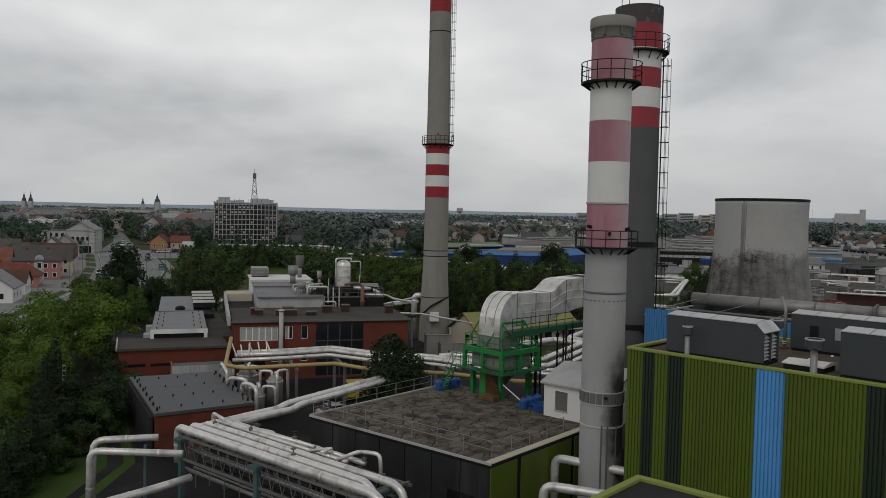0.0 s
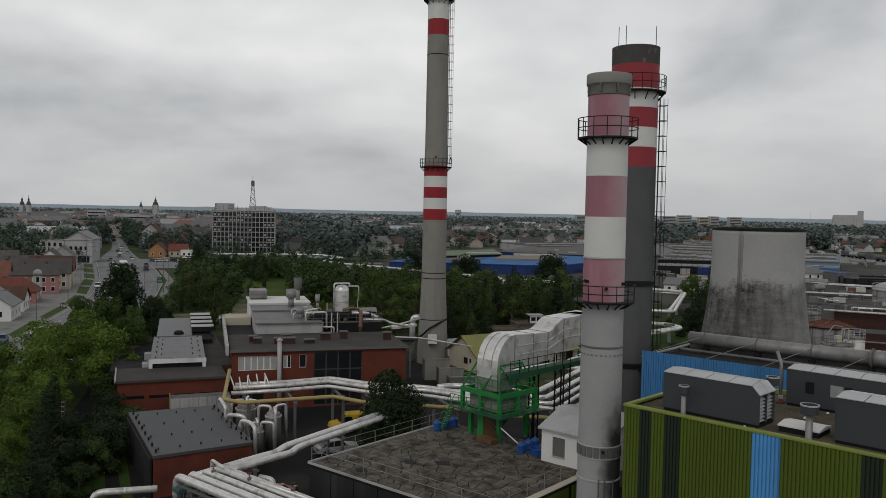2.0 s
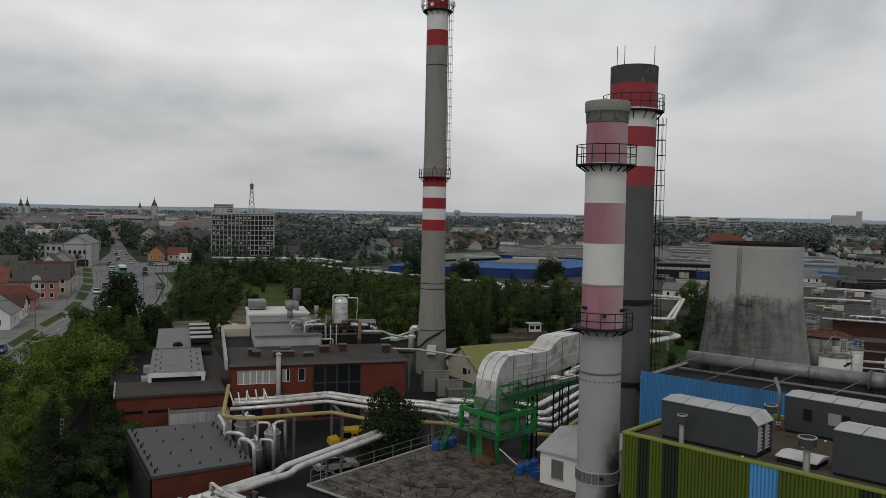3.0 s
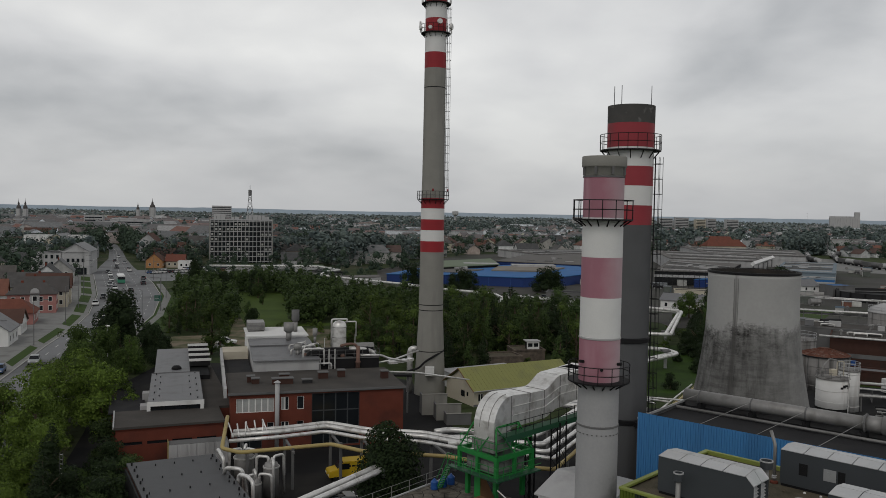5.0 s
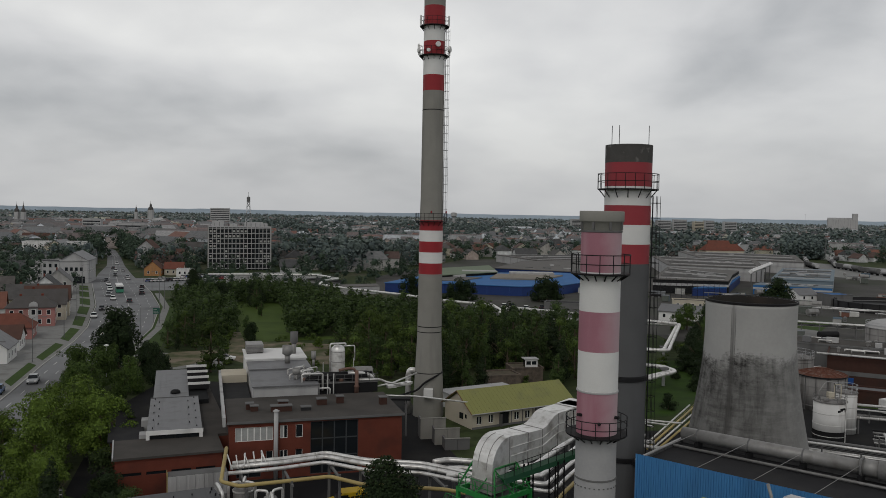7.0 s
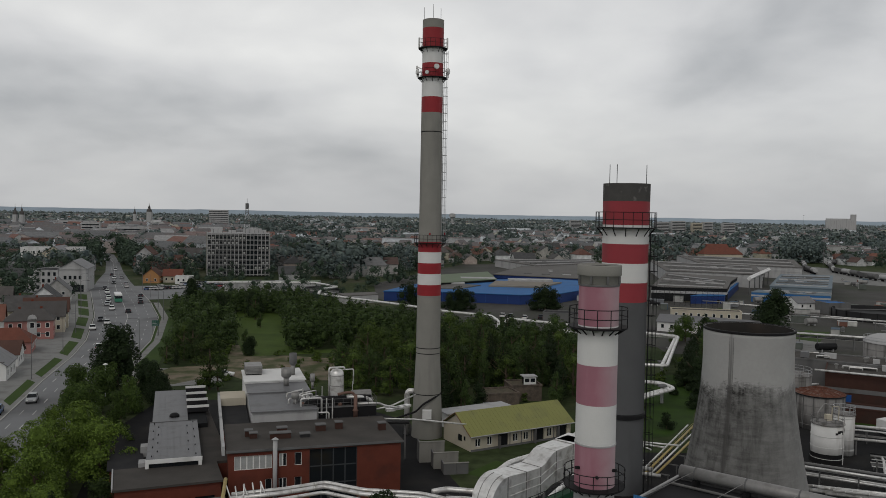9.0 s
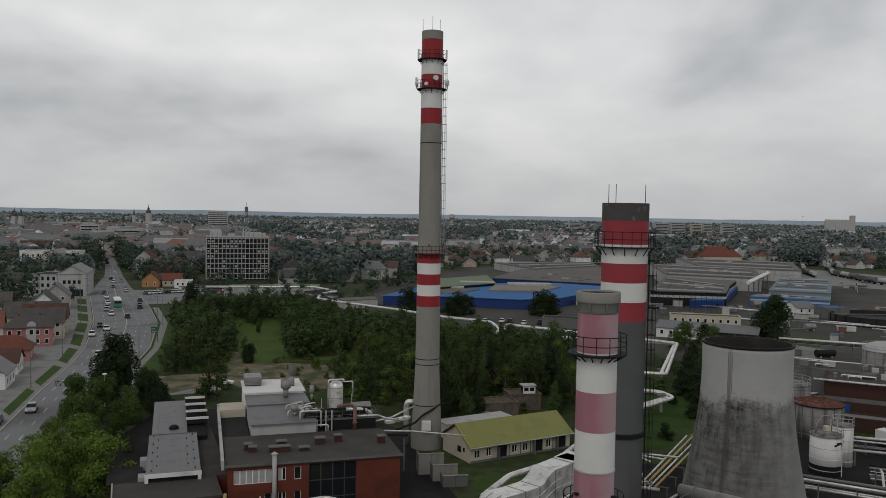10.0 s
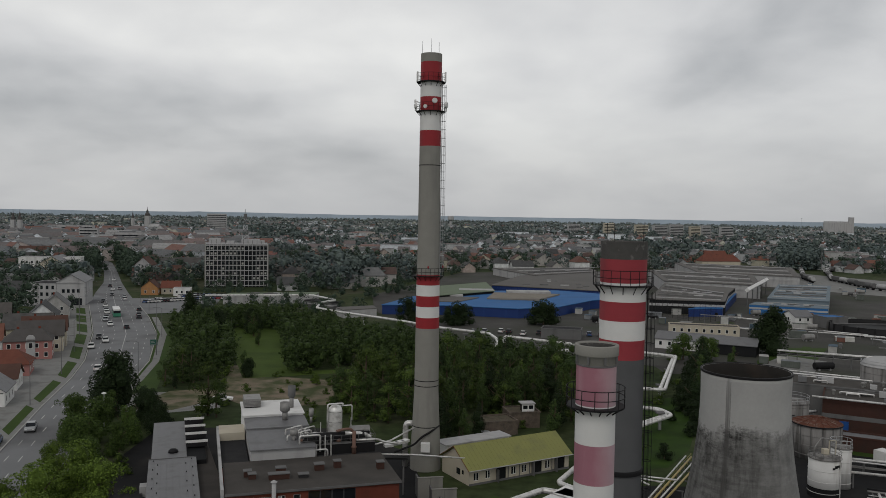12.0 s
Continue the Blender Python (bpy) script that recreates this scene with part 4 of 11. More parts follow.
# lower lime-edged roof in front of the green hall
bm = box(B(), 0, -9, 0, 9, -0.0, 8.4)
low_m = pose(8.86, 35.09, 0, 0, 0, -41.5)
annex = thing("annex", low_m, "low flat-roofed annex edged with lime green coping", "industrial building")
part("body", bm, M_darkwall, annex, "dark walls")
part("roof", box(B(), 0.1, -8.9, 8.4, 8.9, -0.1, 8.46), M_bitumen, annex, "grey flat roof")
for c in ((-0.1, -0.25, 8.4, 9.1, 0.1, 8.62), (-0.1, -9.0, 8.4, 0.25, -0.25, 8.62)):
    bm = box(B(), *c)
    bmesh.ops.bevel(bm, geom=bm.edges[:], offset=0.03, segments=1, affect="EDGES")
    part("coping", bm, M_lime, annex, "lime green coping")

# ---- blue hall with the large flue on its roof ----
blue_m = pose(16.05, 63.15, 0, 0, 0, -41.0)
bhall = thing("blue_hall", blue_m, "blue ribbed sheet hall with a dark flat roof", "industrial building")
part("core", box(B(), 0.06, 0.06, 0, 40, 9.0, 11.9), M_darkwall, bhall, "inner walls")
for a in range(8):
    part("cladding_strip", ribbed(B(), a * 5, a * 5 + 5, 0, 12.85, 0.2, 0.05), M_blue, bhall, "blue ribbed sheet")
bm = ribbed(B(), 0, 9.0, 0, 12.3, 0.3, 0.045)
d = part("cladding_strip", bm, M_conc_dark, bhall, "dark grey ribbed sheet")
d.matrix_local = pose(0, 9.0, 0, 0, 0, -90)
part("roof", box(B(), 0.06, 0.06, 11.9, 40, 9.0, 12.0), M_bitumen, bhall, "black flat roof")
part("gable_coping", box(B(), -0.05, 0.0, 12.3, 0.15, 9.0, 12.42), M_conc_pale, bhall, "pale coping")
part("parapet_back", box(B(), 0.15, 8.6, 12.0, 40, 9.0, 12.5), M_conc_dark, bhall, "grey parapet")
flue = thing("flue", blue_m, "large grey sheet-clad flue pipe across the blue hall roof", "pipe")
pts = [(0.6, 7.5, 13.15), (14.5, 7.9, 13.15)]
part("section", tube(B(), pts, 0.53, 24), M_clad_dull, flue, "grey sheet-clad pipe", True)
part("section", tube(B(), [(14.5, 7.9, 13.15), (15.8, 7.9, 13.2)], 0.62, 24), M_clad_dull, flue, "", True)
part("section", tube(B(), [(15.8, 7.9, 13.2), (38, 8.4, 13.2)], 0.72, 24), M_clad_dull, flue, "wider grey sheet-clad pipe", True)
for x in (1.9, 6.2, 10.4, 14.6, 19, 23.5, 28):
    part("ring", rod(B(), (x, 7.5 + x * 0.027, 13.15), (x + 0.12, 7.5 + x * 0.027, 13.15), 0.56 if x < 14 else 0.755, 24), M_conc_dark, flue)
    part("strut", rod(B(), (x, 7.2, 13.4), (x - 1.2, 0.1, 12.75), 0.022, 6), M_clad_dull, flue, "thin grey brace to the parapet")
    part("saddle", box(B(), x - 0.1, 7.1, 12.0, x + 0.2, 8.2, 12.6), M_black, flue)
bm = tube(B(), [(0.3, 6.4, 12.25), (38, 7.2, 12.25)], 0.12, 8)
solo("roof_pipe", bm, M_clad_dull, blue_m, "thin grey pipe along the dark roof", "pipe", smooth=True)

# ---- flat-roofed hall with cracked roofing ----
FA = -40.3
flat_m = pose(-9.17, 56.81, 0, 0, 0, FA)
M_panel = mat("streaked_dark_panels", (0.022, 0.023, 0.024), rough=0.75, var=0.5, scale=0.6, stain=(0.055, 0.055, 0.053), amount=0.45, stain_scale=0.6, streak=True, rnd=0.2)
fhall = thing("flat_hall", flat_m, "dark-walled hall with a cracked flat roof and lime side panels", "industrial building")
FW, FD, FZ = 16.1, 15.6, 5.4
part("wall", box(B(), 0.1, 0.1, 0, FW - 0.1, FD, FZ - 0.25), M_darkwall, fhall, "dark rendered wall")
for k in range(7):
    part("wall_panel", box(B(), 0.15 + k * 2.28, 0.02, 0.3, 2.35 + k * 2.28, 0.1 - 0.012 * (k % 2), FZ - 0.3), M_panel, fhall, "dark streaked wall panel")
part("ledge", box(B(), 0.1, -0.12, 1.55, FW - 3.6, 0.02, 1.7), M_conc_dark, fhall, "grey ledge strip")
part("roof_deck", box(B(), 0.02, 0.02, FZ - 0.25, FW - 0.02, FD + 0.02, FZ - 0.03), M_darkwall, fhall, "roof slab")
for c in ((0, -0.04, FZ - 0.09, FW, 0.06, FZ + 0.05), (-0.04, 0.06, FZ - 0.12, 0.1, FD, FZ + 0.07)):
    part("roof_edge", box(B(), *c), M_conc_pale, fhall, "pale sheet roof edge")
for k in range(5):
    a = k * FD / 5
    d = part("side_panel", box(B(), a + 0.02, 0, 0.3, a + FD / 5 - (0.1 if k % 2 else 0.45), 0.08, FZ - 0.25), M_glime, fhall, "olive lime wall panel")
    d.matrix_local = pose(FW - 0.06, 0, 0, 0, 0, 90) @ pose(0, -0.08, 0)
part("side_coping", box(B(), FW - 0.55, 0.1, FZ - 0.02, FW, FD, FZ + 0.03), M_cream, fhall, "beige edge strip")
part("door", box(B(), FW - 3.3, 0.02, 0, FW - 1.2, 0.09, 3.2), M_black, fhall, "black gate")

# ---- cracked roofing of the flat hall ----


def clip_half(poly, a, b):
    """The side of poly that is nearer to a than to b."""
    mx, my, nx, ny = (a[0] + b[0]) / 2, (a[1] + b[1]) / 2, b[0] - a[0], b[1] - a[1]
    side = lambda p: (p[0] - mx) * nx + (p[1] - my) * ny
    out = []
    for p, q in zip(poly, poly[1:] + poly[:1]):
        sp, sq = side(p), side(q)
        if sp <= 0:
            out.append(p)
        if (sp < 0) != (sq < 0) and sp != sq:
            w = sp / (sp - sq)
            out.append((p[0] + (q[0] - p[0]) * w, p[1] + (q[1] - p[1]) * w))
    return out


M_slab = mat("cracked_roofing_felt", (0.118, 0.107, 0.090), var=0.8, scale=2.4, fine=12, bump=0.7, stain=(0.022, 0.020, 0.018), amount=0.68, stain_scale=0.9, rnd=0.16)
rr = random.Random(11)
seeds = []
for i in range(17):
    for j in range(17):
        seeds.append((0.25 + (i + 0.5 + rr.uniform(-0.55, 0.55)) * (FW - 0.5) / 17, 0.2 + (j + 0.5 + rr.uniform(-0.55, 0.55)) * (FD - 0.3) / 17))
for s in seeds:
    poly = [(0.15, 0.12), (FW - 0.56, 0.12), (FW - 0.56, FD - 0.02), (0.15, FD - 0.02)]
    for o in sorted(seeds, key=lambda p: (p[0] - s[0]) ** 2 + (p[1] - s[1]) ** 2)[1:22]:
        poly = clip_half(poly, s, o)
    if len(poly) < 3:
        continue
    cx, cy = sum(p[0] for p in poly) / len(poly), sum(p[1] for p in poly) / len(poly)
    gap = rr.uniform(0.014, 0.036)
    pts = []
    for p, q in zip(poly, poly[1:] + poly[:1]):
        for w in (0.0, 0.5):
            x, y = p[0] + (q[0] - p[0]) * w, p[1] + (q[1] - p[1]) * w
            d = math.hypot(x - cx, y - cy) or 1
            k = max(0.1, 1 - (gap + rr.uniform(0, 0.035)) / d)
            pts.append((cx + (x - cx) * k, cy + (y - cy) * k))
    h = FZ + rr.uniform(-0.012, 0.02)
    bm = B()
    lo = [bm.verts.new((x, y, FZ - 0.035)) for x, y in pts]
    hi = [bm.verts.new((cx + (x - cx) * 0.987, cy + (y - cy) * 0.987, h + rr.uniform(0, 0.012))) for x, y in pts]
    bm.faces.new(hi)
    for i in range(len(pts)):
        bm.faces.new((lo[i], lo[(i + 1) % len(pts)], hi[(i + 1) % len(pts)], hi[i]))
    part("slab", bm, M_slab, fhall)
for x, y, r in ((5.3, 5.0, 0.8), (4.0, 1.3, 0.6), (7.2, 6.4, 0.7), (9.5, 3.2, 0.5), (2.6, 8.6, 0.6)):
    bm = B()
    vs = [bm.verts.new((x + r * rr.uniform(0.55, 1.1) * math.cos(k * 0.5236), y + 0.7 * r * rr.uniform(0.5, 1.1) * math.sin(k * 0.5236), FZ + 0.04)) for k in range(12)]
    bm.faces.new(vs)
    part("puddle", bm, M_bitumen, fhall, "dark damp patch")


def railing(m, pts, h=1.0, step=2.2, material=None, label="grey tubular guard rail on the flat roof edge", group="guard rails"):
    material = material or M_steel
    ob = thing("guard_rail", m, label, "railing", group)
    for z in (h * 0.5, h):
        part("handrail", tube(B(), [(x, y, zz + z) for x, y, zz in pts], 0.018, 6), material, ob)
    post = None
    for (x0, y0, z0), (x1, y1, z1) in zip(pts, pts[1:]):
        n = max(1, round(math.hypot(x1 - x0, y1 - y0) / step))
        for k in range(n + 1):
            w = k / n
            mm = pose(x0 + (x1 - x0) * w, y0 + (y1 - y0) * w, z0 + (z1 - z0) * w)
            if post is None:
                post = part("post", rod(B(), (0, 0, 0), (0, 0, h), 0.03, 6), material, ob)
                post.matrix_local = mm
            else:
                again("post", post.data, ob, mm)
    return ob


railing(flat_m, [(0.05, 0.3, FZ), (0.05, FD - 0.4, FZ)], material=M_clad_dull)
railing(flat_m, [(0.3, 1.0, FZ), (FW - 0.7, 1.0, FZ), (FW - 0.7, 9.0, FZ)], material=M_clad_dull)

# small white building on the roof
wm = pose(7.64, 58.24, FZ, 0, 0, -41.5)
wb = thing("white_shed", wm, "small white plant room with pale roof and shuttered window", "shed")
bm = B()
wall_holes(bm, 0, 5.4, 0, 2.35, 0, 0.2, [(0.95, 2.0, 0.55, 1.95)])
part("wall", bm, M_whitewall, wb, "white rendered wall")
bm = B()
profile_x(bm, [(0.2, 0), (5.5, 0), (5.5, 3.1), (2.85, 3.45), (0.2, 2.35)], 0, 5.4)
part("wall", bm, M_whitewall, wb, "white rendered wall")
bm = B()
profile_x(bm, [(-0.25, 2.38), (2.85, 3.5), (5.7, 3.1), (5.7, 3.2), (2.85, 3.62), (-0.25, 2.5)], -0.2, 5.6)
part("roof", bm, M_conc_pale, wb, "pale sheet roof")
win = part("window", box(B(), 0.95, 0.10, 0.55, 2.0, 0.14, 1.95), M_conc_dark, wb, "closed grey roller shutter")
part("sill", box(B(), 0.9, -0.06, 0.50, 2.05, 0.1, 0.56), M_conc_pale, win)
for k in range(10):
    part("slat", box(B(), 0.97, 0.09, 0.6 + k * 0.135, 1.98, 0.103, 0.70 + k * 0.135), M_conc_dark, win)


def blue_barrel(x, y, s):
    bm = B()
    lathe(bm, [(0.46, 0), (0.48, 0.1), (0.48, 0.9), (0.44, 0.98), (0.12, 1.25), (0.1, 1.35), (0.02, 1.37)], 18)
    lathe(bm, [(0.5, 0.3), (0.5, 0.36), (0.48, 0.38)], 18)
    solo("barrel", bm, M_bluepl, pose(x, y, FZ, 0, 0, 10) @ Matrix.Scale(s, 4), "blue plastic drum with a pointed lid on the roof", "barrel", "blue drums", smooth=False)


for x, y in ((0.0, 65.9), (0.75, 66.6), (1.4, 67.2)):
    blue_barrel(x, y, 0.68)
for x, y in ((6.35, 60.0), (6.95, 60.7), (7.55, 61.4)):
    blue_barrel(x, y, 0.68)
tub = lathe(B(), [(0.5, 0), (0.56, 0.42), (0.6, 0.44), (0.6, 0.5), (0.5, 0.5), (0.46, 0.1), (0.02, 0.08)], 20)
solo("tub", tub, M_bluepl, pose(7.5, 59.7, FZ), "low blue plastic tub on the roof", "tub")

# ---- green steel frame with the insulated duct ----
gm = pose(1.79, 65.3, FZ, 0, 0, -48)
gf = thing("filter_frame", gm @ pose(2.3, 2.2, 0) @ Matrix.Diagonal((0.83, 0.83, 1, 1)) @ pose(-2.5, -2.5, 0), "bright green steel frame carrying a filter housing and duct", "steel frame")
S = 5.0
Z1, Z2, Z3 = 2.25, 3.9, 5.95
for x in (0, S):
    for y in (0, S):
        part("column", box(B(), x - 0.17, y - 0.17, 1.9, x + 0.17, y + 0.17, Z2), M_green, gf, "green steel column")
for x0, y0, x1, y1 in ((-0.2, -0.15, S + 0.2, 0.15), (-0.2, S - 0.15, S + 0.2, S + 0.15), (-0.15, 0.15, 0.15, S - 0.15), (S - 0.15, 0.15, S + 0.15, S - 0.15)):
    part("beam", box(B(), x0, y0, Z2 - 0.38, x1, y1, Z2), M_green, gf, "green steel beam")
    part("beam", box(B(), x0, y0, Z1 - 0.2, x1, y1, Z1), M_green, gf, "green steel beam")
part("column", box(B(), 2.35, -0.16, Z1, 2.65, 0.14, Z2 - 0.38), M_green, gf, "green steel column")
part("column", box(B(), S - 0.14, 2.35, Z1, S + 0.16, 2.65, Z2 - 0.38), M_green, gf, "green steel column")
for x, y in ((0.6, 0.6), (S - 0.6, 0.6), (S - 0.6, S - 0.6), (0.6, S - 0.6)):
    part("leg", box(B(), x - 0.2, y - 0.2, 0, x + 0.2, y + 0.2, Z1 - 0.2), M_green, gf, "green steel leg")
part("leg_plate", box(B(), 1.9, 0.2, 0, 2.7, 0.3, Z1 - 0.2), M_green, gf, "broad green steel plate leg")
M_chute = mat("weathered_brown_board", (0.17, 0.095, 0.05), var=0.3, scale=1.0, stain=(0.08, 0.05, 0.03), amount=0.5)
bm = B()
vs = [bm.verts.new(p) for p in ((2.7, 0.25, Z1 - 0.3), (3.3, 0.25, Z1 - 0.3), (4.6, 0.25, 0.55), (4.6, 0.25, 0.0), (2.7, 0.25, 0.0))]
bm.faces.new(vs)
bmesh.ops.solidify(bm, geom=bm.faces[:], thickness=0.08)
part("chute_plate", bm, M_chute, gf, "orange-brown chute plate")
bm = box(B(), 2.9, -0.9, 0, 4.8, 0.1, 0.4)
bmesh.ops.bevel(bm, geom=bm.edges[:], offset=0.05, segments=1, affect="EDGES")
part("chute_box", bm, M_chute, gf, "orange-brown wooden box")
# housing and panels are coloured darker to carry the shade inside the frame
part("housing", box(B(), 0.5, 0.5, Z1, S - 0.5, S - 0.5, Z2 - 0.4), M_conc_dark, gf, "dark grey filter housing")
for k in range(4):
    part("housing_panel", box(B(), 0.65 + k * 0.95, 0.44, Z1 + 0.25, 1.5 + k * 0.95, 0.5, Z2 - 0.75), M_clad_dull, gf, "dull grey housing panel")
    part("housing_panel", box(B(), S - 0.5, 0.65 + k * 0.95, Z1 + 0.25, S - 0.44, 1.5 + k * 0.95, Z2 - 0.75), M_clad_dull, gf, "dull grey housing panel")
part("walkway_plate", box(B(), -0.9, -0.8, Z1 - 0.12, S + 0.9, -0.15, Z1 - 0.02), M_greendk, gf, "dark green walkway")
part("walkway_plate", box(B(), S + 0.15, -0.15, Z1 - 0.12, S + 0.9, S + 0.4, Z1 - 0.02), M_greendk, gf, "dark green walkway")
part("inner_hopper", lathe(B(), [(0.35, 0.6), (1.9, Z1 - 0.05)], 4), M_conc_dark, gf, "dark hopper").matrix_local = pose(2.5, 2.6, 0, 0, 0, 45)


def bar(parent, a, b, r=0.05, material=None, name="brace"):
    return part(name, rod(B(), a, b, r, 6), material or M_green, parent)


top = [(1.0, 0.9), (S - 1.0, 0.9), (S - 1.0, S - 0.9), (1.0, S - 0.9)]
cor = [(0, 0), (S, 0), (S, S), (0, S)]
for (a, b), (c, d), (e, f), (g, h) in zip(cor, top, top[1:] + top[:1], cor[1:] + cor[:1]):
    bar(gf, (a, b, Z2), (c, d, Z3), 0.09)
    bar(gf, (c, d, Z3), (e, f, Z3), 0.09)
    mx, my = (a + g) / 2, (b + h) / 2
    bar(gf, (mx, my, Z2), (c, d, Z3), 0.07)
    bar(gf, (mx, my, Z2), (e, f, Z3), 0.07)
    for z in (Z2 + 0.5, Z2 + 1.0):
        bar(gf, (a, b, z), (g, h, z), 0.035, name="handrail")
    for k in range(6):
        w = k / 5
        bar(gf, (a + (g - a) * w, b + (h - b) * w, Z2), (a + (g - a) * w, b + (h - b) * w, Z2 + 1.0), 0.03, name="rail_post")
for z in (Z1 + 0.5, Z1 + 1.0):
    bar(gf, (-0.9, -0.8, z), (S + 0.9, -0.8, z), 0.03, name="handrail")
    bar(gf, (S + 0.9, -0.8, z), (S + 0.9, S + 0.4, z), 0.03, name="handrail")
for k in range(7):
    bar(gf, (-0.9 + k * 1.13, -0.8, Z1), (-0.9 + k * 1.13, -0.8, Z1 + 1.0), 0.03, name="rail_post")
    bar(gf, (S + 0.9, -0.8 + k * 0.86, Z1), (S + 0.9, -0.8 + k * 0.86, Z1 + 1.0), 0.03, name="rail_post")
# stair on the left of the frame
for y in (-0.9, -0.2):
    bar(gf, (-0.9, y, Z1), (0.9 - 2.9, y - 0.3, 0.05), 0.06, name="stringer")
    bar(gf, (-0.9, y, Z1 + 0.95), (0.9 - 2.9, y - 0.3, 0.95), 0.03, name="handrail")
for k in range(10):
    w = (k + 0.5) / 10
    part("step", box(B(), -0.9 - 1.1 * w - 0.12, -0.9 - 0.3 * w, Z1 * (1 - w), -0.9 - 1.1 * w + 0.12, -0.2 - 0.3 * w, Z1 * (1 - w) + 0.04), M_green, gf)
bar(gf, (S + 0.4, -0.2, 1.4), (S + 2.0, 0.6, 0.3), 0.05, M_whitewall, "pipe")

DA = 46.0
dm = pose(4.55, 64.45, 0, 0, 0, DA - 90)   # local +y runs along the duct
duct = thing("duct", dm, "insulated sheet-clad exhaust duct bending from the filter to the chimney", "duct")
W = 1.06


def duct_body(a, b, x0, x1, closed=True):
    """Upper and lower outlines of equal length, drawn across the duct."""
    bm = B()
    rows = []
    for x in (x0, x1):
        rows.append(([bm.verts.new((x, s, z)) for s, z in a], [bm.verts.new((x, s, z)) for s, z in b]))
    (ua, la), (ub, lb) = rows
    for i in range(len(a) - 1):
        bm.faces.new((ua[i], ub[i], ub[i + 1], ua[i + 1]))
        bm.faces.new((la[i + 1], lb[i + 1], lb[i], la[i]))
        bm.faces.new((ua[i + 1], la[i + 1], la[i], ua[i]))
        bm.faces.new((ub[i], lb[i], lb[i + 1], ub[i + 1]))
    for i in (0, -1):
        bm.faces.new((ua[i], la[i], lb[i], ub[i]))
    bmesh.ops.recalc_face_normals(bm, faces=bm.faces[:])
    return bm


up_line = [(-0.98, 10.3), (-0.98, 11.2)] + [(1.15 - 2.13 * math.cos(radians(w)), 11.25 + 2.4 * math.sin(radians(w))) for w in (12, 25, 38, 51, 64, 77, 90)]
lo_line = [(1.08, 10.3), (1.08, 10.75)] + [(1.36 - 0.28 * math.cos(radians(w)), 10.75 + 0.28 * math.sin(radians(w))) for w in (12, 25, 38, 51, 64, 77, 90)]
cut = [(0, 2), (2, 5), (5, 8)]
for i, j in cut:
    part("elbow_segment", duct_body(up_line[i:j + 1], lo_line[i:j + 1], -W, W), M_clad, duct, "bright insulated sheet segment")
runs = [((1.15, 13.65), (1.36, 11.03), (3.6, 13.5), (3.6, 11.0)), ((3.6, 13.5), (3.6, 11.0), (5.6, 13.45), (5.6, 11.05)), ((5.6, 13.45), (5.6, 11.05), (7.9, 14.45), (7.6, 11.6)),
        ((7.9, 14.45), (7.6, 11.6), (10.4, 14.5), (10.4, 11.9)), ((10.4, 14.5), (10.4, 11.9), (12.6, 14.5), (12.6, 11.9))]
for a, b, c, d in runs:
    n = 4
    ease = lambda w: w * w * (3 - 2 * w)
    ul = [(a[0] + (c[0] - a[0]) * k / n, a[1] + (c[1] - a[1]) * ease(k / n)) for k in range(n + 1)]
    ll = [(b[0] + (d[0] - b[0]) * k / n, b[1] + (d[1] - b[1]) * ease(k / n)) for k in range(n + 1)]
    part("duct_segment", duct_body(ul, ll, -W, W), M_clad, duct, "bright insulated sheet segment")
for s, z0, z1 in ((1.15, 11.1, 13.6), (3.6, 11.0, 13.5), (5.6, 11.05, 13.45), (7.85, 11.6, 14.4), (10.4, 11.9, 14.5)):
    bm = box(B(), -W - 0.035, s - 0.04, z0 - 0.03, W + 0.035, s + 0.04, z1 + 0.035)
    part("flange", bm, M_clad_dull, duct, "raised flange seam")
for z in (12.0, 12.7):
    part("rib", tube(B(), [(W + 0.03, 1.3, z), (W + 0.03, 5.6, z), (W + 0.03, 7.9, z + 0.75), (W + 0.03, 12.4, z + 0.8)], 0.035, 5), M_clad, duct)
for x in (-0.45, 0.45):
    part("rib", tube(B(), [(x, s * 1.004, z + 0.01) for s, z in up_line[1:]], 0.03, 5), M_clad_dull, duct)
part("collar", box(B(), -1.15, -1.08, 9.35, 1.15, 1.18, 10.3), M_clad_dull, duct, "grey collar under the elbow")
link = thing("duct", pose(13.0, 73.3, 0, 0, 0, -37), "grey sheet-clad duct entering the dark chimney", "duct")
part("body", box(B(), -1.3, -1.3, 11.9, 2.6, 1.3, 14.5), M_clad, link, "sheet-clad body")
# walkway beside the duct, on lattice legs
ww = thing("walkway", dm, "dark green steel walkway with railings beside the duct", "walkway")
part("deck", box(B(), W + 0.15, -0.6, 10.72, W + 1.0, 12.2, 10.8), M_greendk, ww, "grating deck")
part("girder", box(B(), W + 0.9, -0.6, 10.35, W + 1.02, 12.2, 10.78), M_greendk, ww, "dark green girder")
for z in (11.25, 11.8):
    part("handrail", rod(B(), (W + 1.0, -0.6, z), (W + 1.0, 12.2, z), 0.03, 5), M_black, ww)
pp = None
for k in range(12):
    mm = pose(W + 1.0, -0.6 + k * 1.16, 10.75)
    if pp is None:
        pp = part("rail_post", rod(B(), (0, 0, 0), (0, 0, 1.1), 0.03, 5), M_black, ww)
        pp.matrix_local = mm
    else:
        again("rail_post", pp.data, ww, mm)


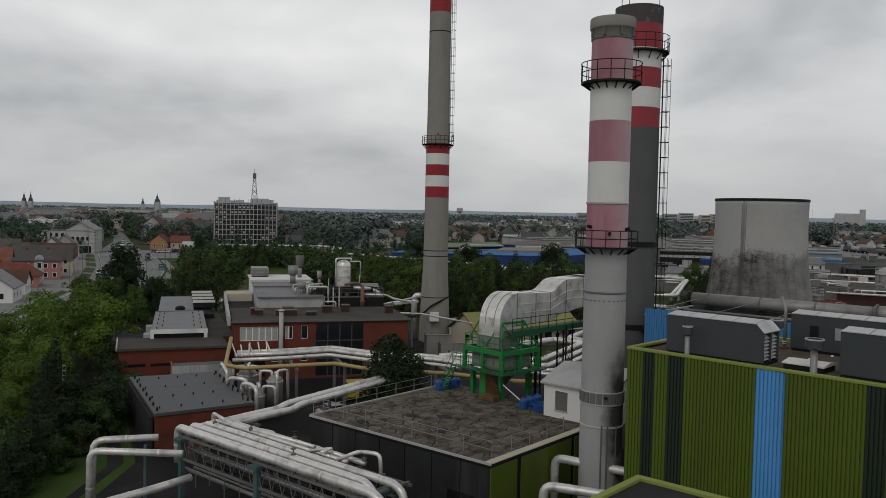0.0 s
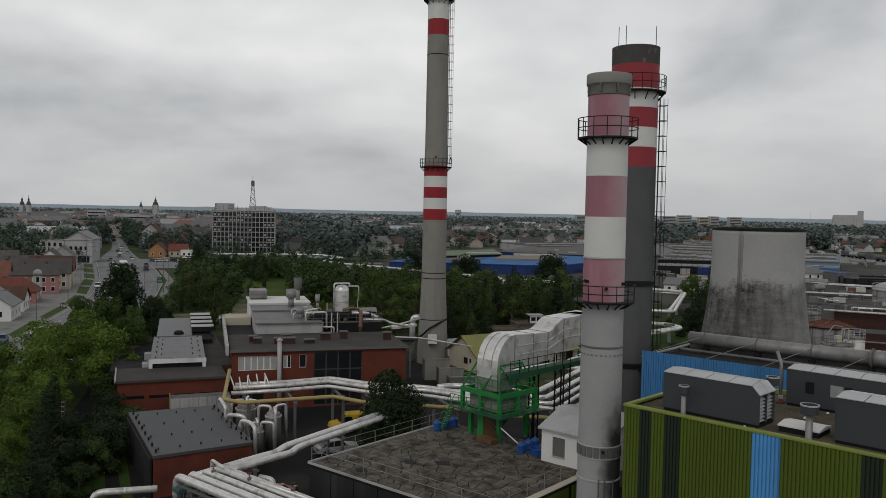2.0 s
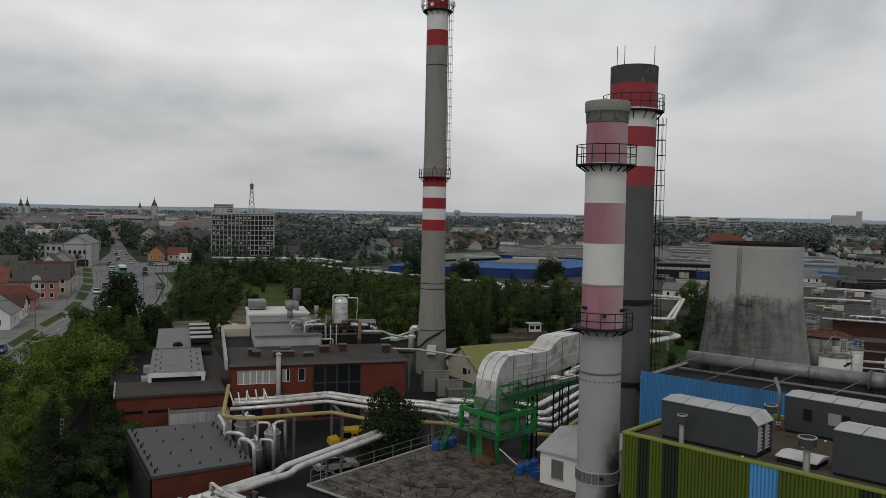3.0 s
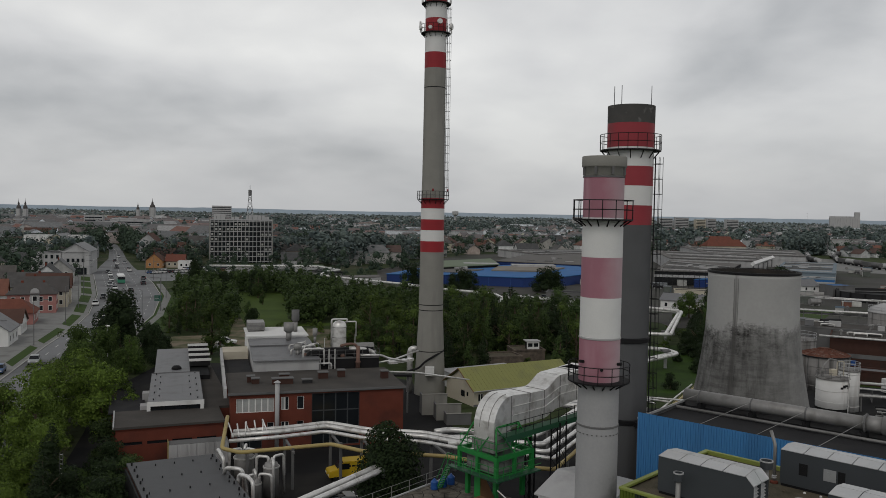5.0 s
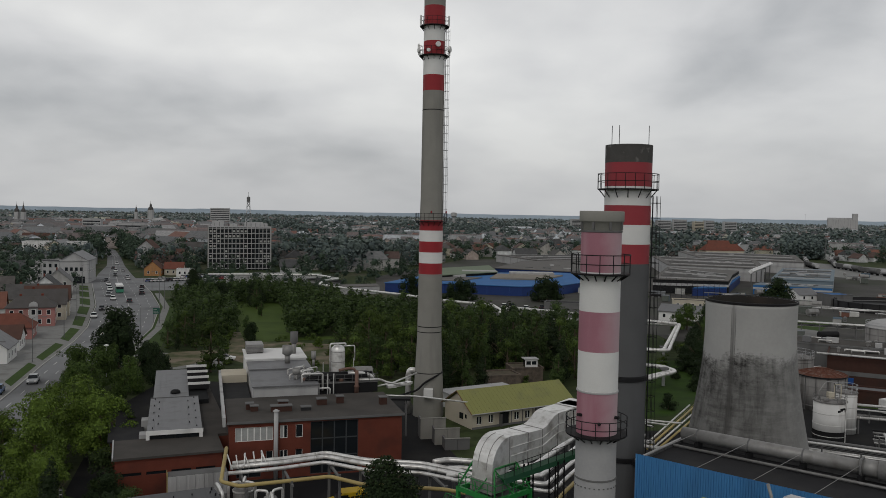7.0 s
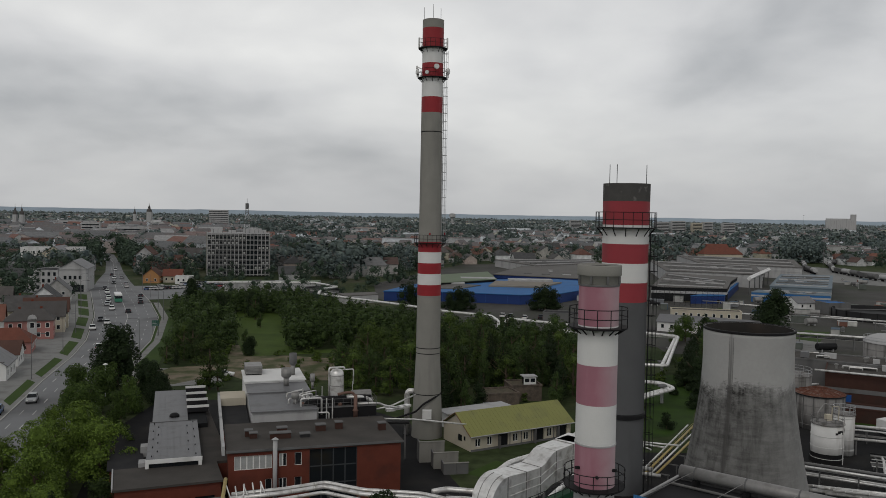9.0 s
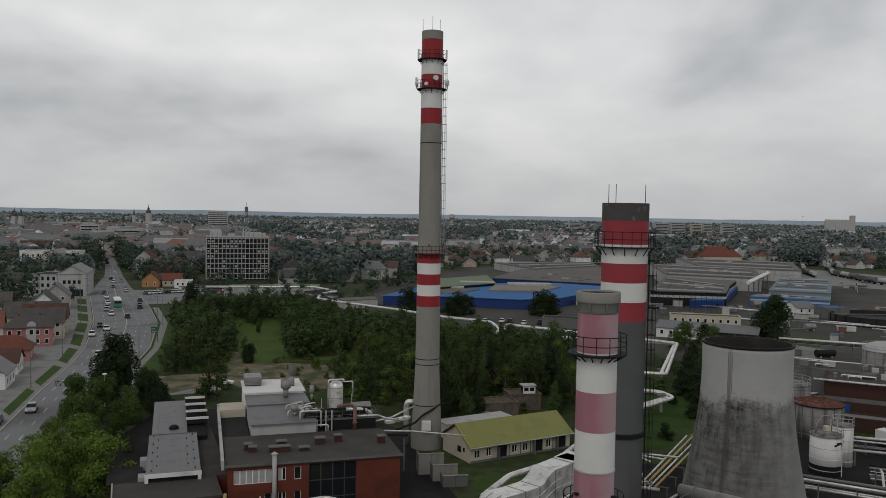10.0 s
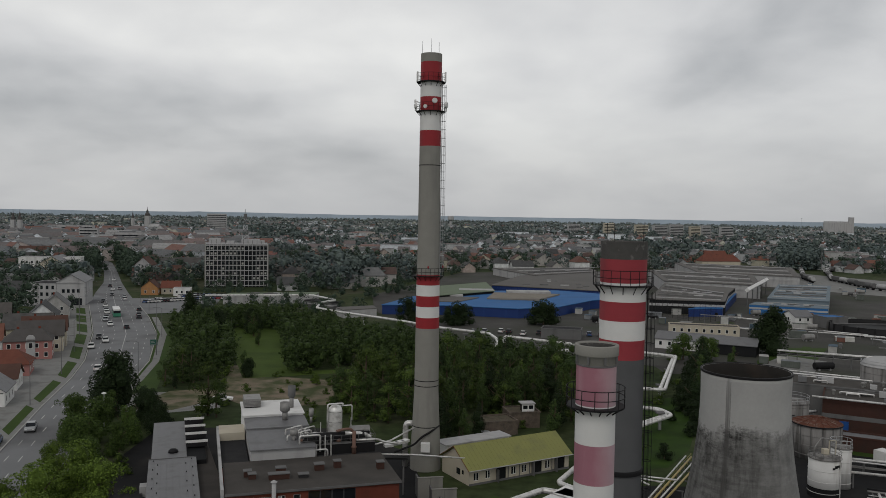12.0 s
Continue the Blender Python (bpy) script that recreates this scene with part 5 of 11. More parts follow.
def lattice(x, y, z0, z1, w, material, label):
    ob = thing("lattice_tower", pose(x, y, z0, 0, 0, DA), label, "lattice tower", "lattice legs")
    for a in (0, w):
        for b in (0, w):
            part("leg", box(B(), a - 0.05, b - 0.05, 0, a + 0.05, b + 0.05, z1 - z0), material, ob)
    h = z1 - z0
    n = max(2, round(h / 1.1))
    for k in range(n):
        za, zb = k * h / n, (k + 1) * h / n
        for (a, b), (c, d) in (((0, 0), (w, 0)), ((w, 0), (w, w)), ((w, w), (0, w)), ((0, w), (0, 0))):
            part("lacing", rod(B(), (a, b, za), (c, d, zb), 0.025, 4), material, ob)
    return ob


lattice(8.0, 66.4, 0, 10.7, 0.55, M_black, "dark steel lattice leg under the walkway")
lattice(10.6, 67.6, 0, 10.7, 0.9, M_black, "dark steel lattice leg under the duct")

# ---- pipe racks ----


def pipe_run(name, runs, r, material, label, group, m=None, bend=0.5, joints=2.4):
    """One insulated pipe with its joint bands."""
    ob = thing(name, m or pose(0, 0, 0), label, "pipe", group)
    part("barrel", tube(B(), runs, r, 14, bend), material, ob, "", True)
    k0 = None
    for p, q in zip(runs, runs[1:]):
        p, q = Vector(p), Vector(q)
        n = int((q - p).length / joints)
        rot = (q - p).to_track_quat("Z", "Y").to_matrix().to_4x4()
        for k in range(n):
            mm = Matrix.Translation(p + (q - p) * (k + 0.5) / n) @ rot
            if k0 is None:
                k0 = part("joint_band", lathe(B(), [(r * 1.0, -0.06), (r * 1.06, -0.05), (r * 1.06, 0.05), (r * 1.0, 0.06)], 14, caps=False), material, ob)
                k0.matrix_local = mm
            else:
                again("joint_band", k0.data, ob, mm)
    return ob


M_rustpaint = mat("rusty_brown_paint", (0.17, 0.105, 0.085), var=0.3, scale=1.2, stain=(0.06, 0.035, 0.025), amount=0.5)
G1 = "insulated pipes on the long rack"
for y, r, x0, z, xe, zend in ((-4.05, 0.17, -4.0, 5.0, 9.8, 5.0), (-4.75, 0.15, -4.5, 5.05, 9.0, 5.05), (-5.5, 0.24, -4.6, 5.0, 13.6, 2.4), (-6.42, 0.26, -4.8, 5.0, 12.2, 2.2), (-7.35, 0.28, -5.0, 5.0, 13.8, 1.8)):
    pts = [(x0, y, z), (xe, y, z)]
    if zend < 4:
        pts += [(xe + 0.7, y, z - 0.4), (xe + 0.8, y, zend)]
    if y < -5.0:
        pts = [(x0, y, 2.6)] + pts
    pipe_run("insulated_pipe", pts, r, M_clad, "pale sheet-insulated heating pipe on a steel rack", G1, flat_m, 0.55)
pipe_run("insulated_pipe", [(-5.6, -4.2, 3.2), (-5.6, -4.2, 5.3), (-3.0, -4.6, 5.15), (6.0, -4.7, 5.35)], 0.12, M_clad, "thin pale pipe above the rack", G1, flat_m, 0.3)
pipe_run("insulated_pipe", [(8.4, -5.0, 5.1), (9.6, -4.4, 5.75), (10.9, -3.9, 5.75), (11.0, -3.9, 4.2)], 0.12, M_clad, "thin pale bent pipe above the rack", G1, flat_m, 0.4)
pipe_run("insulated_pipe", [(6.0, -5.2, 5.2), (7.2, -4.3, 5.4), (7.3, -5.3, 5.4)], 0.1, M_clad, "short pale valve branch on the rack", G1, flat_m, 0.2)

rack = thing("pipe_rack", flat_m, "teal and grey steel truss rack under the heating pipes", "pipe rack")
for y in (-7.5, -4.0):
    part("chord", box(B(), -4.6, y - 0.07, 4.45, 13.5, y + 0.07, 4.6), M_conc_dark, rack, "dark grey chord")
    part("chord", box(B(), -4.6, y - 0.07, 2.95, 13.5, y + 0.07, 3.1), M_conc_dark, rack, "dark grey chord")
    z0 = None
    for k in range(18):
        x = -4.6 + k * 1.0
        if z0 is None:
            z0 = part("web", rod(B(), (0, 0, 0), (0.5, 0, 1.4), 0.028, 4), M_conc_dark, rack)
            z0.matrix_local = pose(x, y, 3.05)
            z1 = part("web", rod(B(), (0.5, 0, 1.4), (1.0, 0, 0), 0.028, 4), M_conc_dark, rack)
            z1.matrix_local = pose(x, y, 3.05)
        else:
            again("web", z0.data, rack, pose(x, y, 3.05))
            again("web", z1.data, rack, pose(x, y, 3.05))
for k in range(10):
    part("cross_beam", box(B(), -4.4 + k * 1.95, -7.6, 4.6, -4.25 + k * 1.95, -3.9, 4.7), M_conc_dark, rack)
for x in (-4.3, 4.0, 12.6):
    for y in (-7.5, -4.0):
        part("column", box(B(), x - 0.17, y - 0.17, 0, x + 0.17, y + 0.17, 4.45), M_teal, rack, "teal painted column")
    part("head", box(B(), x - 0.4, -7.9, 4.2, x + 0.4, -3.7, 4.42), M_teal, rack, "teal painted head beam")
for z in (3.3, 2.3, 1.6):
    part("cable_tray", box(B(), -4.6, -6.2 + z * 0.2, z, 13.4, -5.6 + z * 0.2, z + 0.09), M_black, rack, "dark cable tray")

rv_ = random.Random(9)
for k in range(5):
    x, y = -3.4 + k * 3.2 + rv_.uniform(-0.4, 0.4), rv_.choice((-4.05, -4.75, -5.5, -6.42))
    ob = thing("shut_off_valve", flat_m @ pose(x, y, 5.1), "small grey shut-off valve on a heating pipe", "valve", "valves on the rack")
    part("body", lathe(B(), [(0.13, 0), (0.16, 0.1), (0.16, 0.22), (0.07, 0.26), (0.04, 0.28), (0.04, 0.5)], 10), M_conc_dark, ob)
    part("handwheel", lathe(B(), [(0.15, 0.48), (0.18, 0.5), (0.18, 0.53), (0.15, 0.55)], 14), M_black if k % 3 else M_rustpaint, ob)
for k in range(11):
    x = -4.2 + k * 1.6
    part("hanger", rod(B(), (x, -7.5, 3.0), (x, -7.5, 0.9 + (k % 3) * 0.5), 0.03, 4), M_conc_dark, rack)
    part("drop_post", box(B(), x - 0.05, -4.05, 0.2, x + 0.05, -3.95, 3.0), M_conc_dark, rack)
for y, z, r in ((-6.9, 3.55, 0.10), (-6.5, 3.5, 0.07), (-5.2, 3.55, 0.12), (-4.6, 3.5, 0.08), (-7.1, 2.2, 0.13), (-6.4, 2.1, 0.09), (-5.0, 2.4, 0.11)):
    pipe_run("service_pipe", [(-4.5, y, z), (13.3, y, z)], r, M_clad_dull, "thin dull service pipe inside the truss rack", "service pipes in the rack", flat_m, 0.2, 4.0)

G2 = "pipes beside the brick shed"
pipe_run("insulated_pipe", [(-18.2, 51.9, 5.0), (-22.0, 50.9, 5.0), (-22.1, 50.85, 0)], 0.22, M_clad, "grey insulated pipe bending down to the ground", G2, None, 0.7)
pipe_run("insulated_pipe", [(-15.8, 49.3, 4.75), (-21.6, 49.5, 4.75), (-21.65, 49.5, 0)], 0.22, M_clad, "grey insulated pipe bending down to the ground", G2, None, 0.7)
pipe_run("insulated_pipe", [(-15.6, 50.4, 2.9), (-17.2, 48.9, 2.7), (-19.6, 46.3, 2.6), (-21, 44, 2.6)], 0.26, M_clad, "grey insulated pipe running low across the yard", G2, None, 0.6)
part("support", box(B(), -18.6, 50.4, 0, -18.45, 50.55, 4.9), M_teal, thing("pipe_support", pose(0, 0, 0), "slim steel post under the pipes", "pipe support"))
G3 = "pipe pair crossing the yard"
pipe_run("insulated_pipe", [(-17.0, 55.5, 4.6), (-13.4, 60.3, 4.6), (-12.4, 61.5, 4.6), (-12.0, 63.3, 4.6), (-6.6, 72.0, 4.6), (-5.3, 74.1, 4.6), (-5.2, 74.5, 3.8)], 0.28, M_clad, "wide pale insulated pipe crossing the yard", G3, None, 0.5)
pipe_run("insulated_pipe", [(-16.2, 55.4, 4.55), (-12.4, 60.4, 4.55), (-11.3, 61.6, 4.55), (-11.0, 63.2, 4.55), (-6.1, 71.2, 4.55), (-4.8, 73.4, 4.55), (-4.7, 73.8, 3.8)], 0.27, M_clad, "wide pale insulated pipe crossing the yard", G3, None, 0.5)
for x, y in ((-13.9, 58.9), (-8.6, 67.9)):
    sup = thing("pipe_support", pose(x, y, 0, 0, 0, 57), "steel trestle under the yard pipes", "pipe support", "pipe trestles")
    for a in (-0.7, 0.9):
        part("post", box(B(), -0.1, a - 0.1, 0, 0.1, a + 0.1, 4.2), M_conc_dark, sup)
    part("beam", box(B(), -0.12, -1.0, 4.1, 0.12, 1.2, 4.26), M_conc_dark, sup)
G4 = "pipes in front of the brick building"
for dy, dz, r in ((0.0, 0.0, 0.24), (0.9, 0.15, 0.22), (-0.9, -0.35, 0.2)):
    pipe_run("insulated_pipe", [(-21.3, 83.3 + dy, 4.7 + dz), (-16.3, 85.2 + dy, 4.7 + dz), (-11.9, 87.6 + dy, 4.7 + dz), (-7.5, 85.6 + dy, 4.6 + dz), (-1.2, 85.3 + dy, 4.4 + dz), (2.4, 83.2 + dy, 4.4 + dz), (6.0, 80.2 + dy, 4.4 + dz)], r, M_clad, "pale insulated pipe on posts along the brick building", G4, None, 0.5)
pipe_run("gas_pipe", [(-22.2, 85.2, 6.2), (-21.4, 80.0, 4.3), (-19.3, 78.9, 4.25), (-15.0, 80.4, 4.3), (-10.7, 82.1, 4.3), (-7.3, 80.2, 4.2), (1.0, 79.6, 4.0), (7.0, 76.8, 4.0)], 0.2, M_ypipe, "yellow painted gas pipe on steel posts", G4, None, 0.4, 4.0)
for k in range(7):
    x = -21.0 + k * 0.55
    pipe_run("insulated_pipe", [(x, 82.9 + k * 0.25, 4.6), (x - 0.9 + 0.35 * (k % 3), 84.2 + k * 0.25, 5.9 - 0.2 * (k % 2)), (x - 1.0 + 0.35 * (k % 3), 84.8 + k * 0.25, 5.2)], 0.075, M_clad, "thin pale riser pipe", G4, None, 0.3)
for x, y in ((-19.5, 81.5), (-15.2, 82.8), (-10.6, 85), (-7, 83.2), (0.5, 82.2)):
    sup = thing("pipe_support", pose(x, y, 0, 0, 0, 20), "grey steel pipe trestle", "pipe support", "pipe trestles")
    for a in (-2.4, 2.6):
        part("post", box(B(), -0.13, a - 0.13, 0, 0.13, a + 0.13, 4.3), M_conc_dark, sup)
    part("beam", box(B(), -0.12, -3.0, 3.85, 0.12, 3.4, 4.05), M_conc_dark, sup)
G5 = "pipes beyond the filter frame"
for k, (dx, r) in enumerate(((0, 0.32), (1.5, 0.28), (2.7, 0.24), (3.7, 0.2))):
    pipe_run("insulated_pipe", [(0.0 + dx * 0.5, 87.5 - dx * 1.6, 4.3), (1.5 + dx, 88.4 - dx * 1.9, 4.3), (10.9 + dx * 0.2, 86.5 - dx * 2.2, 4.3), (17.4, 98.5 - dx * 2.4, 4.3), (20.9 + dx * 0.3, 105.0 - dx * 2.4, 4.3), (26 + dx * 0.3, 103 - dx * 2.4, 4.3)], r, M_clad, "pale insulated pipe between the halls", G5, None, 0.7)
for x, y in ((9.8, 100.6),):
    pipe_run("insulated_pipe", [(6.0, 93.0, 3.6), (9.8, 100.6, 3.6), (14.8, 105.3, 3.6), (19, 103.2, 3.6), (24, 100.5, 3.6)], 0.4, M_clad, "wide pale insulated pipe between the halls", G5, None, 0.8)
    pipe_run("insulated_pipe", [(22, 118, 3.2), (17.5, 109.5, 3.2), (19.5, 106.8, 3.2), (26, 104.5, 3.2)], 0.38, M_clad, "wide pale insulated pipe between the halls", G5, None, 0.8)
pipe_run("gas_pipe", [(7.0, 76.8, 4.0), (11.5, 76.0, 4.0), (17.5, 88.0, 4.0), (24, 97, 4.0)], 0.2, M_ypipe, "yellow painted gas pipe on steel posts", G5, None, 0.4, 4.0)
for x, y in ((4.5, 86), (11.5, 82.5), (15.5, 92.5), (20, 103)):
    sup = thing("pipe_support", pose(x, y, 0, 0, 0, 60), "grey steel pipe trestle", "pipe support", "pipe trestles")
    for a in (-2.4, 2.6):
        part("post", box(B(), -0.13, a - 0.13, 0, 0.13, a + 0.13, 3.9), M_conc_dark, sup)
    part("beam", box(B(), -0.12, -3.0, 3.75, 0.12, 3.4, 3.95), M_conc_dark, sup)
G6 = "pipes beside the pale chimney"
pipe_run("insulated_pipe", [(7.5, 51.0, 1.0), (7.5, 51.0, 4.5), (11.4, 48.4, 4.5), (14, 46.6, 4.5)], 0.27, M_clad, "pale insulated pipe bending down beside the chimney", G6, None, 0.6)
pipe_run("insulated_pipe", [(6.1, 45.6, 1.0), (6.1, 45.6, 4.5), (8.8, 44.5, 4.5), (13, 42.5, 4.5)], 0.27, M_clad, "pale insulated pipe bending down beside the chimney", G6, None, 0.6)

# ---- brick works building and its neighbours ----
BA = 16.0
bm_ = pose(-23.8, 92.6, 0, 0, 0, BA)
BW, BD, BH = 20.6, 12.0, 7.0
works = thing("brick_works", bm_, "red brick works building with a grey felt roof and tall glazing", "industrial building")
wins = [(0.65, 5.0, 4.6, 6.25), (5.8, 6.68, 4.75, 6.3), (7.05, 7.3, 4.75, 4.76), (7.65, 8.47, 4.75, 6.3), (4.2, 5.0, 2.1, 3.35), (5.8, 6.7, 2.1, 3.35), (7.65, 8.45, 2.1, 3.35), (9.4, 15.15, 0.2, 6.55), (0.8, 3.6, 0.3, 2.2)]
wins.pop(2)
part("wall", wall_holes(B(), 0, BW, 0, BH - 0.3, 0, 0.35, wins), M_brick, works, "red brick front wall")
part("wall", box(B(), 0, 0.35, 0, 0.35, BD, BH - 0.3), M_brick, works, "red brick side wall")
part("wall", box(B(), BW - 0.35, 0.35, 0, BW, BD, BH - 0.3), M_brick, works, "red brick side wall")
part("wall", box(B(), 0.35, BD - 0.35, 0, BW - 0.35, BD, BH - 0.3), M_brick, works, "red brick back wall")
part("interior", box(B(), 0.5, 1.2, 0, BW - 0.5, BD - 0.5, BH - 0.4), M_black, works, "dark interior")
part("roof", box(B(), -0.25, -0.25, BH - 0.3, BW + 0.25, BD + 0.1, BH), M_bitumen2, works, "brownish grey felt roof")
part("roof_edge", box(B(), -0.3, -0.31, BH - 0.22, BW + 0.3, -0.25, BH + 0.04), M_conc_dark, works, "dark sheet roof edge")


def window(parent, x0, x1, z0, z1, y, cols, rows=1, frame=None, glass=None, bar_w=0.06, depth=0.12, mixed=0.0, rnd=random.Random(3)):
    frame, glass = frame or M_frame, glass or M_glass
    w = bar_w
    bm = wall_holes(B(), x0, x1, z0, z1, y, y + 0.07, [(x0 + (x1 - x0) * i / cols + w, x0 + (x1 - x0) * (i + 1) / cols - w, z0 + (z1 - z0) * j / rows + w, z0 + (z1 - z0) * (j + 1) / rows - w) for i in range(cols) for j in range(rows)])
    win = part("window", bm, frame, parent, "white framed window" if frame is M_frame else "dark steel framed glazing")
    for i in range(cols):
        for j in range(rows):
            g = glass if rnd.random() >= mixed else M_glass_lit
            part("pane", box(B(), x0 + (x1 - x0) * i / cols + w, y + 0.02, z0 + (z1 - z0) * j / rows + w, x0 + (x1 - x0) * (i + 1) / cols - w, y + 0.045, z0 + (z1 - z0) * (j + 1) / rows - w), g, win)
    return win


window(works, 0.65, 5.0, 4.6, 6.25, 0.1, 6, 1, mixed=0.8)
for a, b, c, d in wins[1:6]:
    window(works, a, b, c, d, 0.1, 2 if b - a > 0.85 else 1, 1, mixed=0.2)
window(works, 9.4, 15.15, 0.2, 6.55, 0.12, 4, 3, M_frame_dark, bar_w=0.07)
window(works, 0.8, 3.6, 0.3, 2.2, 0.12, 2, 1, M_frame_dark)
part("flue_pipe", lathe(B(), [(0.26, 0.0), (0.26, 8.1)], 14), M_conc_pale, works, "pale exhaust pipe against the wall", True).matrix_local = pose(5.3, -0.45, 0)
part("flue_cap", lathe(B(), [(0.3, 8.1), (0.42, 8.16), (0.05, 8.4)], 14), M_conc_pale, works, "pale conical cap").matrix_local = pose(5.3, -0.45, 0)
M_stackbrick = mat("sooty_brown_brick", (0.058, 0.030, 0.024), var=0.3, scale=1.2, stain=(0.045, 0.03, 0.026), amount=0.5)
for x, y, w, d, h, ma in ((2.6, 6.0, 0.9, 0.9, 0.7, M_stackbrick), (3.1, 5.0, 0.9, 0.9, 0.6, M_stackbrick), (6.7, 6.2, 1.2, 0.9, 0.75, M_stackbrick), (6.3, 4.2, 2.5, 0.9, 0.65, M_stackbrick), (9.3, 4.1, 1.2, 0.8, 0.4, M_bitumen), (11.6, 6.6, 1.2, 1.0, 0.75, M_stackbrick), (14.0, 7.0, 0.9, 0.9, 0.85, M_stackbrick), (19.3, 5.2, 0.9, 0.9, 0.9, M_stackbrick)):
    ob = thing("roof_stack", bm_ @ pose(x, y, BH), "short brick ventilation stack on the felt roof", "roof stack", "brick roof stacks")
    part("stack_body", box(B(), -w / 2, -d / 2, 0, w / 2, d / 2, h), ma, ob)
    part("stack_cap", box(B(), -w / 2 - 0.08, -d / 2 - 0.08, h, w / 2 + 0.08, d / 2 + 0.08, h + 0.1), M_conc_dark, ob, "grey cap slab")

# process building behind, in three steps
pr = thing("process_building", bm_, "grey and white stepped process building behind the brick works", "industrial building")
part("wall", box(B(), 3.4, 12.3, 0, 11.9, 20.4, 8.3), M_conc_pale, pr, "pale grey rendered wall")
bm = B()
profile_x(bm, [(12.0, 8.3), (20.6, 8.75), (20.6, 8.9), (12.0, 8.45)], 3.2, 12.0)
part("roof", bm, M_metalroof, pr, "grey sheet roof")
part("wall", box(B(), 3.4, 20.6, 0, 11.9, 27.0, 8.9), M_conc_pale, pr, "white rendered wall")
part("roof", box(B(), 3.2, 20.6, 8.95, 12.1, 27.0, 9.1), M_metalroof, pr, "grey sheet roof")
part("wall", box(B(), 3.2, 27.0, 0, 12.0, 36.0, 9.3), M_whitewall, pr, "white rendered wall")
part("roof", box(B(), 3.0, 26.9, 9.3, 12.2, 36.2, 9.45), M_whitewall, pr, "white roof")
part("terrace_roof", box(B(), -0.4, 12.2, 6.3, 3.2, 29.0, 6.5), M_bitumen, pr, "dark felt roof")
part("terrace_wall", box(B(), -0.2, 12.3, 0, 3.1, 28.8, 6.3), M_brick, pr, "brick wall")
part("parapet", box(B(), -0.75, 0.2, 6.4, -0.4, 29.2, 7.5), M_conc_pale, pr, "pale parapet wall with a sheet edge")
part("parapet", box(B(), -0.4, 24.5, 6.5, 3.2, 29.2, 7.6), M_cream, pr, "cream plant enclosure")


def roof_box(m, w, d, h, material, label, category="roof unit", group="roof units"):
    ob = thing("roof_unit", m, label, category, group)
    bm = box(B(), 0, 0, 0.15, w, d, h)
    bmesh.ops.bevel(bm, geom=bm.edges[:], offset=0.05, segments=1, affect="EDGES")
    part("casing", bm, material, ob)
    part("base", box(B(), 0.1, 0.1, 0, w - 0.1, d - 0.1, 0.15), M_black, ob)
    for k in range(4):
        part("louvre_blade", box(B(), 0.1, -0.03, 0.35 + k * (h - 0.6) / 4, w - 0.1, 0.01, 0.42 + k * (h - 0.6) / 4), M_conc_dark, ob)
    return ob


roof_box(bm_ @ pose(3.4, 31.5, 9.45), 2.6, 3.6, 1.4, M_clad_dull, "grey sheet air handling unit on the white roof")
for x, y, z, r, h in ((9.0, 24.6, 9.1, 0.75, 2.6), (10.6, 30.6, 9.45, 0.6, 3.4), (12.6, 22.5, 8.9, 0.35, 2.2), (9.3, 15.2, 8.5, 0.55, 1.6)):
    ob = thing("roof_vent", bm_ @ pose(x, y, z), "grey round vent cowl on the process building", "roof vent", "process roof vents")
    part("pipe", lathe(B(), [(r * 0.55, 0), (r * 0.55, h * 0.5)], 14), M_clad_dull, ob, "", True)
    part("cowl", lathe(B(), [(r * 0.6, h * 0.45), (r, h * 0.55), (r, h), (r * 0.9, h), (r * 0.88, h * 0.6)], 18), M_clad_dull if h < 3 else M_conc_dark, ob, "wide grey cowl", True)
for k in range(8):
    x, y = 8.4 + (k % 4) * 0.9, 15.0 + (k // 4) * 2.6
    ob = pipe_run("insulated_pipe", [(x, y, 8.5), (x, y, 9.3 + 0.2 * (k % 3)), (x + 1.4, y + 0.5, 9.4 + 0.2 * (k % 3)), (x + 1.6, y + 1.3, 8.6)], 0.11, M_clad, "thin pale pipe on the process roof", "process roof pipes", bm_, 0.25)

# tank and steel platform on the works
px, py = -13.6, 111.7
tk = thing("tank", pose(px, py, 8.6), "pale upright pressure tank with domed ends on a steel platform", "tank")
bm = lathe(B(), [(0.02, 0.0), (0.75, 0.12), (0.95, 0.45), (0.97, 0.6), (0.97, 3.7), (0.9, 4.1), (0.6, 4.4), (0.02, 4.55)], 28, caps=False)
part("shell", bm, M_clad, tk, "pale sheet shell", True)
for k in range(4):
    a = radians(45 + 90 * k)
    part("leg", rod(B(), (0.8 * math.cos(a), 0.8 * math.sin(a), -1.0), (0.8 * math.cos(a), 0.8 * math.sin(a), 0.5), 0.09, 6), M_steel, tk)
for z in (0.7, 2.2, 3.6):
    part("hoop", lathe(B(), [(0.97, z - 0.04), (1.0, z - 0.03), (1.0, z + 0.03), (0.97, z + 0.04)], 28, caps=False), M_clad_dull, tk)
pf = thing("pipe_platform", pose(px, py, 6.9, 0, 0, BA), "steel platform crowded with pale pipework on the works roof", "steel platform")
for x in (-5.0, -2.2, 0.4, 2.8, 5.0):
    for y in (-1.8, 1.8):
        part("column", box(B(), x - 0.09, y - 0.09, -6.9 if y > 0 else -0.1, x + 0.09, y + 0.09, 1.3), M_conc_dark, pf)
part("deck", box(B(), -5.3, -2.0, 1.2, 5.3, 2.0, 1.32), M_conc_dark, pf, "dark grating deck")
part("side_board", box(B(), -5.3, -1.9, -0.2, 5.3, -1.7, 1.2), M_black, pf, "dark sheet screen")
